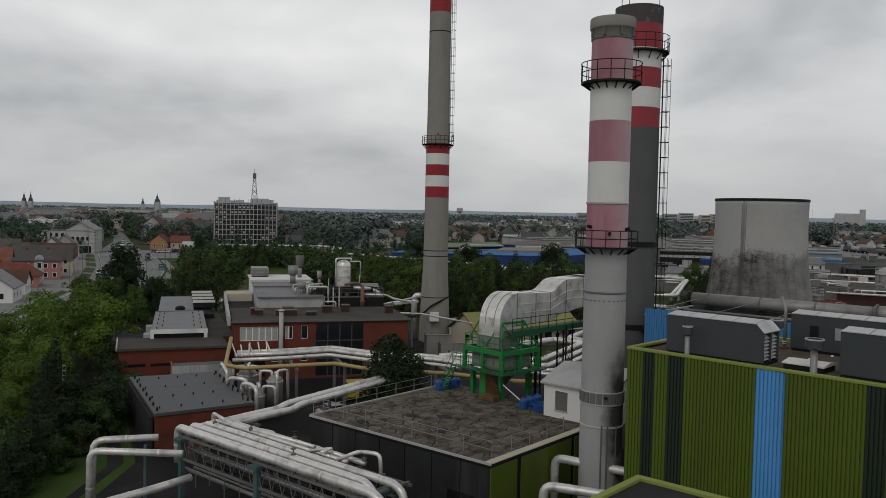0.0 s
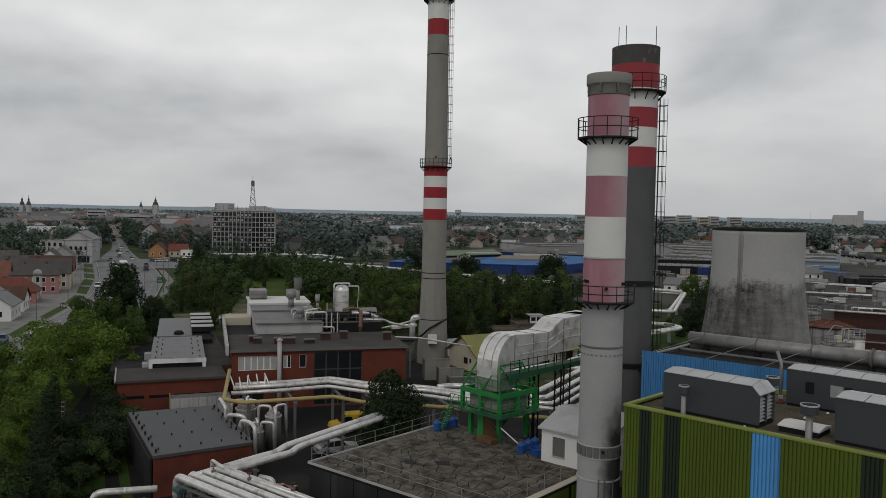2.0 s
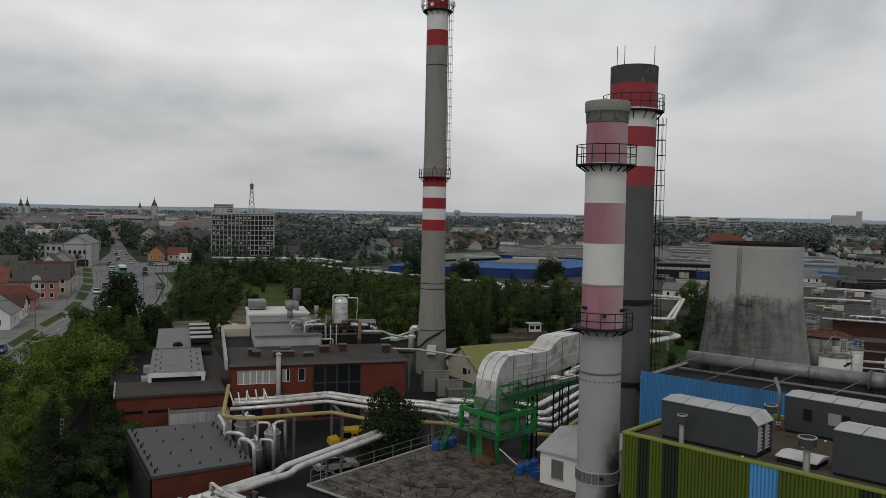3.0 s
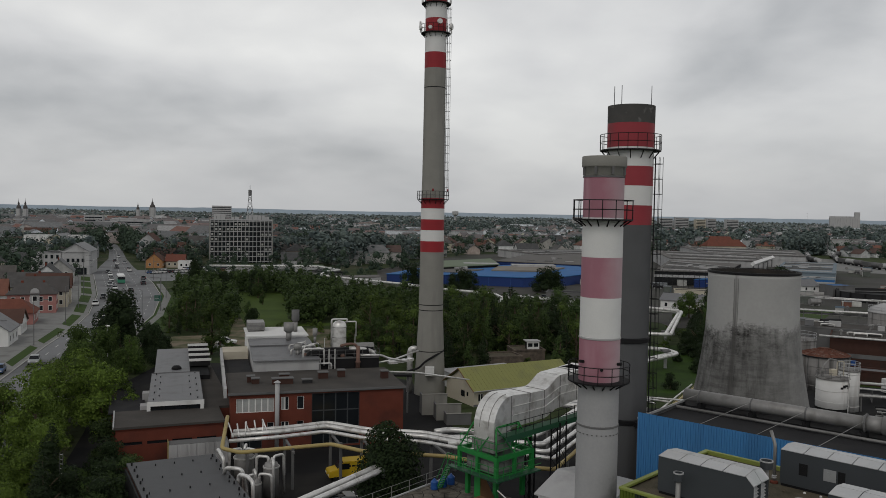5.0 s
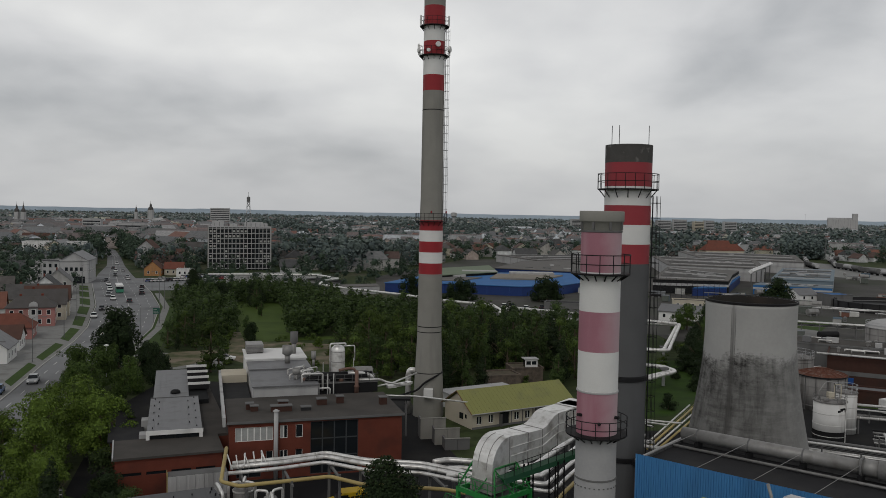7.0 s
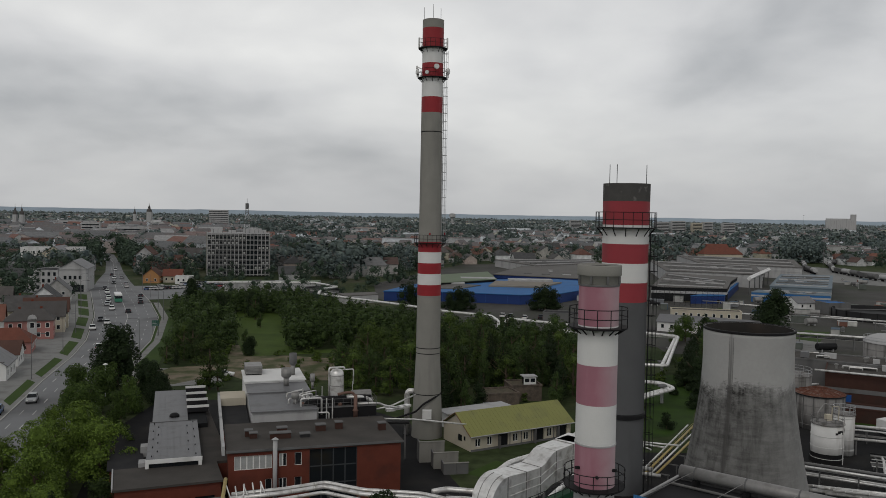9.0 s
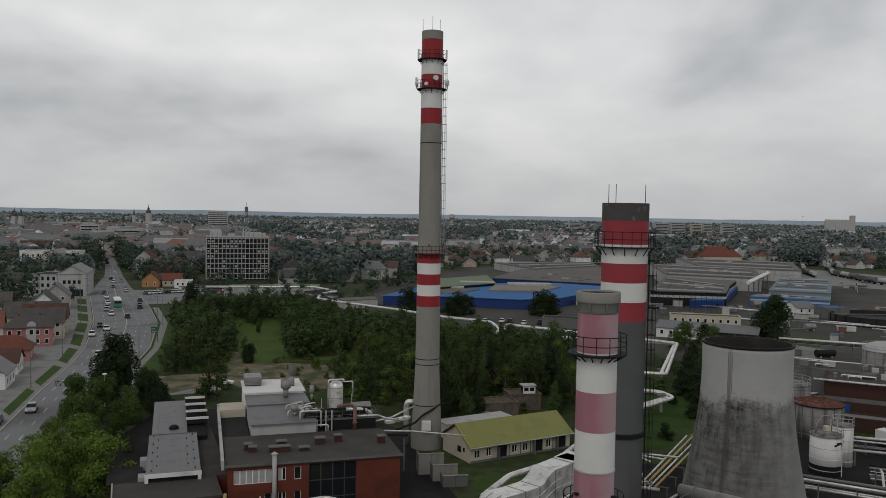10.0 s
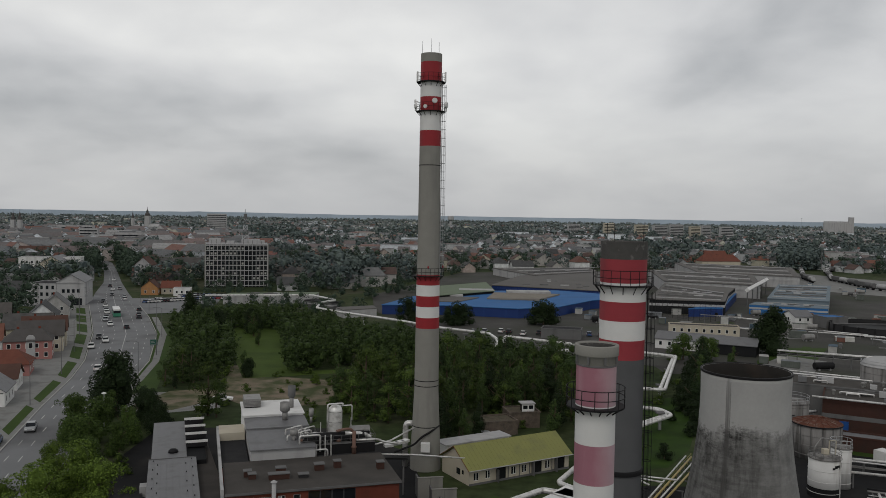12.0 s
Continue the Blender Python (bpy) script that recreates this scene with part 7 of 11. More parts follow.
M_mallblue = mat("deep_blue_sheet", (0.010, 0.034, 0.15), rough=0.5, var=0.08, scale=0.2)
M_mallroof = mat("mid_blue_sheet_roof", (0.030, 0.125, 0.32), rough=0.7, var=0.16, scale=0.1, spec=0.12, stain=(0.03, 0.09, 0.2), amount=0.35, stain_scale=0.08)
M_tandeck = mat("tan_gravel_deck", (0.22, 0.20, 0.17), var=0.35, scale=0.08, fine=0.8, stain=(0.12, 0.11, 0.10), amount=0.5, stain_scale=0.08)
M_greenroof = mat("grey_green_roof", (0.15, 0.185, 0.13), var=0.12, scale=0.1)
M_greyroof = mat("grey_hall_roof", (0.125, 0.12, 0.114), var=0.2, scale=0.06, stain=(0.12, 0.115, 0.11), amount=0.5, stain_scale=0.05)
M_pale_blue_roof = mat("blue_grey_roof", (0.16, 0.20, 0.23), var=0.15, scale=0.06, stain=(0.14, 0.16, 0.17), amount=0.4, stain_scale=0.05)
M_worksground = mat("works_concrete_ground", (0.066, 0.064, 0.06), var=0.6, scale=0.12, fine=1.2, stain=(0.032, 0.042, 0.022), amount=0.55, stain_scale=0.03)
M_rust = mat("rusty_sheet", (0.105, 0.042, 0.028), var=0.6, scale=1.6, stain=(0.20, 0.17, 0.15), amount=0.45, stain_scale=1.3)


def two_mat(name, bm_a, ma, bm_b, mb):
    """One mesh in two materials: the first body, then the second."""
    me = bpy.data.meshes.new(name)
    k = len(bm_a.faces)
    tmp = bpy.data.meshes.new("tmp")
    bm_b.to_mesh(tmp)
    bm_b.free()
    bm_a.from_mesh(tmp)
    bpy.data.meshes.remove(tmp)
    bm_a.faces.ensure_lookup_table()
    for i, f in enumerate(bm_a.faces):
        f.material_index = 0 if i < k else 1
    bm_a.to_mesh(me)
    bm_a.free()
    me.materials.append(ma)
    me.materials.append(mb)
    return me


def window_mesh(w, h, fr=None, gl=None, t=0.09):
    a = B()
    ring = lambda k, y: [a.verts.new(p) for p in ((-w / 2 + k, y, k), (w / 2 - k, y, k), (w / 2 - k, y, h - k), (-w / 2 + k, y, h - k))]
    o, f, i = ring(0, 0.03), ring(0, -0.06), ring(t, -0.06)
    j = ring(t, 0.0)
    for p, q in ((o, f), (f, i), (i, j)):
        for n in range(4):
            a.faces.new((p[n], p[(n + 1) % 4], q[(n + 1) % 4], q[n]))
    b = B()
    b.faces.new([b.verts.new(p) for p in ((-w / 2 + t, -0.012, t), (w / 2 - t, -0.012, t), (w / 2 - t, -0.012, h - t), (-w / 2 + t, -0.012, h - t))])
    return two_mat("window", a, fr or M_frame, b, gl or M_glass)


WIN = window_mesh(1.1, 1.5)
WIN_S = window_mesh(1.0, 1.3)
WIN_W = window_mesh(2.2, 1.5)
WIN_D = window_mesh(1.1, 1.5, M_frame_dark)


def facade(parent, x0, x1, z0, rows, storey, cols, me, y=0.0, rot=0, skip=()):
    """Windows of one front, each an object on a shared mesh; rot turns the front about the thing's axis."""
    for j in range(rows):
        for i in range(cols):
            if (i, j) in skip:
                continue
            x = x0 + (x1 - x0) * (i + 0.5) / cols
            again("window", me, parent, pose(0, 0, 0, 0, 0, rot) @ pose(x, y, z0 + j * storey))


def block(m, w, d, h, wall, roof, label, category="building", group="", rows=0, cols=0, storey=3.0, sill=1.0, me=None, side=0, parapet=0.3, name="building", bands=False):
    """A flat-roofed building whose front runs along local x."""
    ob = thing(name, m, label, category, group)
    part("wall", box(B(), 0, 0, 0, w, d, h), wall, ob)
    part("roof", box(B(), 0.2, 0.2, h, w - 0.2, d - 0.2, h + 0.06), roof, ob)
    for c in ((-0.1, -0.1, h, w + 0.1, 0.2, h + parapet), (-0.1, d - 0.2, h, w + 0.1, d + 0.1, h + parapet), (-0.1, 0.2, h, 0.2, d - 0.2, h + parapet), (w - 0.2, 0.2, h, w + 0.1, d - 0.2, h + parapet)):
        part("parapet", box(B(), *c), wall, ob)
    if bands:
        for j in range(rows):
            part("window_band", box(B(), 0.6, -0.05, sill + j * storey, w - 0.6, 0.05, sill + 1.4 + j * storey), M_glass, ob, "dark band of windows")
        return ob
    if rows:
        facade(ob, 0.4, w - 0.4, sill, rows, storey, cols, me or WIN)
    for i in range(side):
        for j in range(rows):
            again("window", me or WIN, ob, pose(w, d * (i + 0.5) / side, sill + j * storey, 0, 0, 90))
            again("window", me or WIN, ob, pose(0, d * (i + 0.5) / side, sill + j * storey, 0, 0, -90))
    return ob


def gable_parts(w, d, h, r, over=0.4, hip=0.0):
    """Walls and roof of a house; the ridge runs along local x."""
    a = profile_x(B(), [(0, 0), (d, 0), (d, h), (d / 2, h + (r - 0.12) * (1 if not hip else 0.05)), (0, h)], 0, w)
    b = B()
    k = over / (d / 2) * r
    e = [(-over, -over, h - k), (w + over, -over, h - k), (w + over, d + over, h - k), (-over, d + over, h - k)]
    g = [(-over + hip, d / 2, h + r), (w + over - hip, d / 2, h + r)]
    t = 0.16
    lo = [b.verts.new(p) for p in e + g]
    hi = [b.verts.new((p[0], p[1], p[2] + t)) for p in e + g]
    for f in ((0, 1, 5, 4), (2, 3, 4, 5), (1, 2, 5), (3, 0, 4)):
        if len(f) == 3 and not hip:
            continue
        b.faces.new([hi[i] for i in f])
        b.faces.new([lo[i] for i in f[::-1]])
    for i, j in ((0, 1), (2, 3)) + (((1, 2), (3, 0)) if hip else ((1, 5), (5, 2), (3, 4), (4, 0))):
        b.faces.new((lo[i], lo[j], hi[j], hi[i]))
    bmesh.ops.recalc_face_normals(b, faces=b.faces[:])
    return a, b


def house(m, w, d, h, r, wall, roof, label, rows=1, cols=3, hip=0.0, side=2, storey=2.9, sill=0.9, chim=1, group="", gable_win=True, category="house"):
    ob = thing("house", m, label, category, group)
    a, b = gable_parts(w, d, h, r, 0.4, hip)
    part("wall", a, wall, ob)
    rf = part("roof", b, roof, ob)
    facade(ob, 0.3, w - 0.3, sill, rows, storey, cols, WIN_S)
    for j in range(rows):
        for i in range(side):
            again("window", WIN_S, ob, pose(w, d * (i + 0.5) / side, sill + j * storey, 0, 0, 90))
            again("window", WIN_S, ob, pose(0, d * (i + 0.5) / side, sill + j * storey, 0, 0, -90))
    if gable_win and not hip:
        again("window", WIN_S, ob, pose(w, d / 2, h + 0.3, 0, 0, 90))
    for k in range(chim):
        x = w * (0.25 + 0.45 * k)
        part("chimney", box(B(), x, d / 2 + 0.2, h + r * 0.4, x + 0.6, d / 2 + 0.7, h + r + 0.7), M_brick, rf, "brick chimney stack")
    return ob


# street side
house(pose(-111.6, 209.0, 0, 0, 0, 22), 11.5, 8.0, 5.2, 2.4, M_pinkwall, M_greytile, "two-storey pink rendered house with a grey hipped roof", 2, 5, 3.0, 2, 2.4, 0.7, 2)
cg = thing("gable_bay", pose(-106.6, 211.0, 0, 0, 0, 22), "pale stepped gable bay on the pink house front", "gable")
part("wall", prism(B(), [(0, -0.15), (2.2, -0.15), (2.2, 0.3), (0, 0.3)], 0, 5.5), M_conc_pale, cg, "pale bay wall")
bm = rod(B(), (1.1, -0.15, 5.5), (1.1, 0.3, 5.5), 1.1, 16)
part("arch", bm, M_conc_pale, cg, "rounded gable top")
again("window", WIN, cg, pose(1.1, -0.16, 3.1))
house(pose(-114.0, 220.8, 0, 0, 0, 22), 11.5, 6.6, 4.8, 3.6, M_cream, M_greytile, "cream gabled town house with a dark tiled roof", 2, 4, 0, 2, 2.5, 0.9, 1)
house(pose(-116.8, 229.0, 0, 0, 0, 22), 11.5, 6.6, 5.0, 3.6, M_cream, M_browntile, "cream gabled town house beside the road", 2, 4, 0, 2, 2.5, 0.9, 1)
house(pose(-107.0, 187.0, 0, 0, 0, 20), 12.0, 8.5, 3.0, 2.7, M_pinkwall, M_redtile, "single-storey house with a brown tiled hipped roof", 1, 4, 3.5, 3, 2.9, 0.9, 1)
house(pose(-101.2, 172.0, 0, 0, 0, 18), 11.0, 7.5, 2.8, 2.4, M_whitewall, M_browntile, "low white house with a brown tiled roof", 1, 3, 0, 3, 2.9, 0.8, 1)
house(pose(-85.5, 160.5, 0, 0, 0, 107), 9.5, 8.0, 3.2, 2.9, M_whitewall, M_metalroof, "low white house with a pale sheet roof beside the pavement", 1, 3, 0, 2, 2.9, 0.8, 0)
for x, y, a, w, d, h, r, lab in ((-128, 214, 24, 12, 9, 4, 3.8, "brown roofed house behind the street front"), (-126, 236, 20, 13, 9, 4.4, 3.8, "grey roofed house behind the street front"), (-134, 190, 22, 12, 9, 3.8, 3.4, "red roofed house behind the street front"), (-122, 262, 112, 14, 9, 5, 4, "town house with a steep tiled roof"), (-143, 228, 20, 14, 9, 4.6, 4, "old town house with a dark tiled roof"), (-131, 290, 112, 13, 9, 5, 4, "town house with a tiled roof beside the road"), (-152, 262, 24, 13, 9, 4, 4, "low house with a weathered tiled roof"), (-150, 205, 30, 12, 9, 4, 4, "low house with a red tiled roof")):
    house(pose(x, y, 0, 0, 0, a), w, d, h, r, M_hwall, M_hroof, lab, 1 if h < 5 else 2, 4, 0, 2, 2.6, 0.9, 1, "town houses")

# school with a pediment hall
block(pose(-167.4, 332.6, 0, 0, 0, -2), 12.5, 16, 8.7, M_conc_pale, M_bitumen, "pale three-storey school wing with a flat roof", "school", "", 3, 5, 2.8, 1.0, WIN_D, 3)
ped = house(pose(-154.6, 331.9, 0, 0, 0, 14) @ pose(10.5, 0, 0, 0, 0, 90), 20, 10.5, 9.6, 3.2, M_conc_pale, M_metalroof, "pale hall with a broad gabled pediment front", 1, 5, 0, 0, 3, 4.5, 0, "", False, "hall")
for i in range(4):
    again("window", WIN_D, ped, pose(0, 2.4 + i * 1.9, 5.2, 0, 0, -90))
part("entrance", box(B(), -0.15, 1.0, 0, 0.0, 9.5, 2.9), M_glass, ped, "dark glazed entrance")
part("cornice", box(B(), -0.35, -0.3, 9.3, 0.1, 10.8, 9.75), M_conc_pale, ped, "pale cornice")
block(pose(-245, 478, 0, 0, 0, 14), 34, 12, 10.5, M_whitewall, M_metalroof, "long white block with a stepped roof edge", "building", "", 3, 12, 3.0, 1.2, WIN, 3)
house(pose(-215, 470, 0, 0, 0, 100), 24, 13, 8, 4, M_cream, M_metalroof, "large hall with a pale gabled roof", 2, 8, 0, 3, 3.4, 1.2, 0)

# office tower
om = pose(-118.6, 419, 0, 0, 0, 15.5)
ot = thing("office_tower", om, "ten-storey concrete office tower with ribbed window bays", "office tower")
OW, OD, NR, SZ = 32.0, 13.0, 8, 2.62
part("core", box(B(), 0.4, 0.45, 0, OW - 0.4, OD - 0.4, 22.9), M_glass, ot, "dark glazed core")
for j in range(NR + 1):
    part("floor_band", box(B(), 0, 0, j * SZ + 0.75, OW, OD, j * SZ + 1.1), M_conc_pale, ot, "pale concrete spandrel band")
part("top_band", box(B(), -0.05, -0.05, 22.4, OW + 0.05, OD + 0.05, 23.0), M_conc_pale, ot, "grey concrete roof band")
part("end_wall", box(B(), -0.25, -0.1, 0, 0.25, OD + 0.1, 23.2), M_concrete, ot, "grey end wall")
part("end_wall", box(B(), OW - 0.25, -0.1, 0, OW + 0.25, OD + 0.1, 23.2), M_concrete, ot, "grey end wall")
fin = None
for i in range(17):
    mm = pose(0.3 + i * (OW - 0.6) / 16, -0.28, 0.4)
    if fin is None:
        fin = part("rib", box(B(), -0.13, 0, 0, 0.13, 0.55, 22.4), M_conc_pale, ot, "pale concrete rib")
        fin.matrix_local = mm
    else:
        again("rib", fin.data, ot, mm)
rw = random.Random(8)
wl_mesh = window_mesh(1.0, 1.1, M_concrete, M_glass_lit, 0.06)
wd_mesh = window_mesh(1.55, 1.4, M_conc_dark, M_glass, 0.12)
for i in range(16):
    for j in range(NR):
        if 9 < i < 13 and rw.random() < 0.8:
            continue
        again("window", wl_mesh if rw.random() < 0.26 else wd_mesh, ot, pose(0.3 + (i + 0.5) * (OW - 0.6) / 16, 0.05, j * SZ + 1.5 + 0.0))
for x, y, w, d, h in ((2, 3, 6, 6, 2.6), (11, 4, 4, 5, 1.2), (20, 3, 8, 6, 2.2), (28, 4, 2.4, 3, 1.6)):
    part("roof_housing", box(B(), x, y, 23.0, x + w, y + d, 23.0 + h), M_conc_pale, ot, "pale roof housing")
for k in range(14):
    part("roof_mast", rod(B(), (1 + k * 2.3, 0.4, 23), (1 + k * 2.3, 0.4, 24.2 + (k % 3) * 0.5), 0.08, 5), M_black, ot)
mast = thing("radio_mast", om @ pose(20.5, 6.0, 24.9), "dull grey steel lattice radio mast on the office roof", "mast")
for k in range(5):
    bm = B()
    w0, w1 = 1.5 - 0.22 * k, 1.28 - 0.22 * k
    z0, z1 = k * 2.6, (k + 1) * 2.6
    ca = [(w0 * u, w0 * v, z0) for u, v in ((-1, -1), (1, -1), (1, 1), (-1, 1))]
    cb = [(w1 * u, w1 * v, z1) for u, v in ((-1, -1), (1, -1), (1, 1), (-1, 1))]
    for i in range(4):
        rod(bm, ca[i], cb[i], 0.14, 5)
        rod(bm, ca[i], cb[(i + 1) % 4], 0.09, 4)
        rod(bm, cb[i], ca[(i + 1) % 4], 0.09, 4)
    part("lattice_section", bm, M_conc_dark if k % 2 else M_steel, mast, "dull grey lattice section" if k % 2 else "pale lattice section")
part("antenna_head", lathe(B(), [(0.9, 10.6), (0.9, 13.6), (0.3, 13.8)], 8), M_conc_dark, mast, "grey antenna cluster")
part("tip", rod(B(), (0, 0, 13), (0, 0, 16.2), 0.14, 6), M_steel, mast)
part("plinth", box(B(), -2, -2, -1.9, 2, 2, 0), M_conc_pale, mast, "pale plinth housing")

# shopping halls
bh = thing("blue_warehouse", pose(0, 0, 0), "deep blue sheet warehouse with a mid blue roof", "warehouse")
part("wall", prism(B(), [(-20.2, 319), (7, 320), (33.3, 312.5), (50, 321), (68, 347), (92, 368), (60, 392), (8, 380), (-10, 350)], 0, 3.65), M_mallblue, bh, "deep blue sheet wall")
part("roof", prism(B(), [(-20.6, 318.7), (7, 319.6), (33.3, 312.1), (50.3, 320.6), (68.4, 346.8), (92.4, 368), (60, 392.4), (8, 380.4), (-10.4, 350)], 3.65, 3.9), M_mallroof, bh, "mid blue sheet roof")
part("roof_deck", prism(B(), [(23, 345), (45, 342), (58, 368), (28, 371)], 3.9, 4.5), M_tandeck, bh, "pale tan gravel roof deck")
part("roof_deck", prism(B(), [(-8, 333), (10, 331), (20, 350), (2, 356)], 3.9, 4.2), M_greyroof, bh, "grey roof deck")
for x, y, w, d, h in ((34, 368, 20, 8, 1.4), (12, 372, 16, 8, 1.4), (4, 352, 9, 4, 1.0)):
    part("roof_housing", box(B(), x, y, 3.9, x + w, y + d, 3.9 + h), M_conc_pale, bh, "pale roof housing")
for k in range(6):
    x0 = -14 + k * 8.5
    y0 = 319.3 if x0 < 7 else 320 - 0.285 * (x0 - 7)
    part("wall_joint", box(B(), x0, y0 - 0.1, 0.1, x0 + 0.12, y0 + 0.4, 3.6), M_bluepl, bh)
gh = thing("green_roofed_hall", pose(0, 0, 0), "long hall with a flat grey-green roof", "hall")
part("wall", prism(B(), [(1, 346), (28, 372), (27, 418), (2, 390)], 0, 4.9), M_darkwall, gh)
part("roof", prism(B(), [(0.5, 345), (28.6, 371.6), (27.4, 419), (1.4, 391)], 4.9, 5.2), M_greenroof, gh, "grey-green sheet roof")
for poly, h, wa, ro, lab in (
        ([(30, 412), (80, 389), (110, 420), (107, 519), (52, 481)], 4.4, M_mallblue, M_greyroof, "wide blue walled warehouse with a grey roof"),
        ([(60, 480), (106, 520), (108, 560), (40, 540)], 4.8, M_conc_pale, M_greyroof, "wide pale warehouse with a grey roof"),
        ([(91, 337), (121, 332), (136, 369), (150, 398), (121, 420)], 6.0, M_darkwall, M_greyroof, "dark hall with saw-toothed grey roof"),
        ([(122, 424), (165, 404), (191, 479), (138, 516)], 7.0, M_conc_pale, M_greyroof, "huge pale warehouse with a flat grey roof"),
        ([(104, 326), (119, 329), (150, 396), (140, 392), (118, 341)], 3.4, M_mallblue, M_mallroof, "low blue sheet loading front"),
        ([(145, 347), (167, 337), (207, 417), (181, 420)], 6.2, M_pale_blue_roof, M_pale_blue_roof, "long hall with a pale blue-grey sheet roof"),
        ([(134, 339), (161.5, 326.5), (166.5, 336.5), (141, 349)], 4.2, M_mallroof, M_pale_blue_roof, "lower hall with a blue-grey roof"),
        ([(165, 500), (215, 470), (250, 560), (180, 600)], 7.0, M_conc_pale, M_greyroof, "pale warehouse with a grey roof"),
        ([(195, 300), (225, 290), (260, 360), (230, 372)], 5.0, M_conc_dark, M_greyroof, "grey goods shed beside the railway"),
        ([(-90, 345), (-52, 355), (-52, 366), (-90, 357)], 3.8, M_conc_pale, M_greenroof, "long low building with a flat mossy roof"),
        ([(-54, 336), (-41, 326), (-38, 331), (-50, 342)], 3.5, M_conc_dark, M_bitumen, "low grey utility building"),
        ([(-34, 305), (-22, 313), (-24, 322), (-38, 314)], 3.2, M_conc_pale, M_greyroof, "low pale store beside the blue warehouse")):
    ob = thing("warehouse", pose(0, 0, 0), lab, "warehouse", "warehouses")
    part("wall", prism(B(), poly, 0, h - 0.3), wa, ob)
    cx, cy = sum(p[0] for p in poly) / len(poly), sum(p[1] for p in poly) / len(poly)
    part("roof", prism(B(), [(cx + (x - cx) * 1.01, cy + (y - cy) * 1.01) for x, y in poly], h - 0.3, h), ro, ob)
    part("wall_band", prism(B(), [(cx + (x - cx) * 1.004, cy + (y - cy) * 1.004) for x, y in poly], h * 0.55, h * 0.72), M_conc_pale if wa is not M_mallblue else M_mallblue, ob)
    ru = random.Random(int(cx * 7 + cy))
    if h > 4.5 and len(poly) < 6:
        q0, q1, q2, q3 = [Vector((*p, h)) for p in (poly[0], poly[1], poly[2], poly[-1])]
        for k in range(7):
            v = (k + 0.7) / 7.6
            a, b = q0.lerp(q3, v), q1.lerp(q2, v)
            a, b = a.lerp(b, 0.06), a.lerp(b, 0.94)
            ang = math.degrees(math.atan2(b.y - a.y, b.x - a.x))
            part("roof_ridge", box(B(), 0, -0.35, 0, (b - a).length, 0.35, 0.3 + 0.25 * (k % 2)), M_conc_dark if k % 3 else M_conc_pale, ob).matrix_local = pose(a.x, a.y, h, 0, 0, ang)
    for k in range(int(6 + len(poly))):
        u, v = ru.uniform(0.2, 0.8), ru.uniform(0.2, 0.8)
        p0, p1, p2, p3 = poly[0], poly[1], poly[2], poly[-1]
        x = (p0[0] * (1 - u) + p1[0] * u) * (1 - v) + (p3[0] * (1 - u) + p2[0] * u) * v
        y = (p0[1] * (1 - u) + p1[1] * u) * (1 - v) + (p3[1] * (1 - u) + p2[1] * u) * v
        s = ru.uniform(0.8, 2.2)
        if h > 3.6:
            part("roof_light", box(B(), x - s, y - s * 0.5, h, x + s, y + s * 0.5, h + ru.uniform(0.15, 0.5)), ru.choice((M_conc_pale, M_conc_dark, M_conc_dark)), ob)
sk = thing("conveyor_gallery", pose(0, 0, 0), "long white enclosed conveyor gallery between warehouses", "conveyor")
part("gallery", tube(B(), [(143, 365, 7.8), (180, 432.5, 7.8)], 1.1, 4), M_whitewall, sk, "white sheet gallery")
for k in range(5):
    part("trestle", box(B(), 144 + k * 8.75 - 0.3, 366.8 + k * 16 - 0.3, 0, 144 + k * 8.75 + 0.1, 366.8 + k * 16 + 0.1, 7.2), M_conc_dark, sk)
# open steel frames in front of the saw-toothed hall
for x, y in ((93, 318), (100, 313), (108, 311)):
    lattice(x, y, 0, 7.5, 4.5, M_black, "dark open steel frame beside the hall")

# sheds on the far side of the cooling tower
block(pose(81.5, 275.6, 0, 0, 0, -13), 23, 6, 3.2, M_cream, M_bitumen2, "long low cream building with small windows", "building", "", 1, 9, 3, 1.1, WIN_S)
block(pose(35.5, 263, 0, 0, 0, -14), 13, 7, 3.0, M_conc_dark, M_bitumen, "low grey building with a dark flat roof by the wood", "building")
house(pose(68.6, 246.5, 0, 0, 0, -27), 19.5, 11, 3.0, 1.6, M_whitewall, M_metalroof, "long white shed with a grey low gabled roof", 1, 7, 0, 2, 3, 1.0, 0)
# closed walls in a dark colour replace the shade of the open front
house(pose(83.0, 236.5, 0, 0, 0, -27), 12, 11, 3.2, 1.6, M_darkwall, M_metalroof, "grey-roofed shed, dark walls standing in for its shaded open front", 0, 3, 0, 2, 3, 1.0, 0, "", False)
house(pose(137.5, 303, 0, 0, 0, 12), 7.5, 8, 3.4, 2.0, M_whitewall, M_metalroof, "small white house beside the works", 1, 2, 0, 1, 3, 1.6, 0)
block(pose(146, 296, 0, 0, 0, 10), 9, 8, 4.0, M_conc_dark, M_mallroof, "shed with a bright blue roof", "shed")
# ruined sheds by the wood
M_oldwall = mat("crumbling_brick_wall", (0.13, 0.105, 0.085), var=0.5, scale=1.2, fine=6, bump=0.5, stain=(0.05, 0.045, 0.04), amount=0.6, stain_scale=0.9)
block(pose(9.5, 143.5, 0, 0, 0, 18), 6.5, 5, 2.4, M_oldwall, M_gravel, "weathered flat-roofed concrete hut by the wood", "hut")
block(pose(14.5, 149.5, 0, 0, 0, 10), 6.0, 5, 2.8, M_oldwall, M_gravel, "weathered concrete hut beside the trees", "hut")
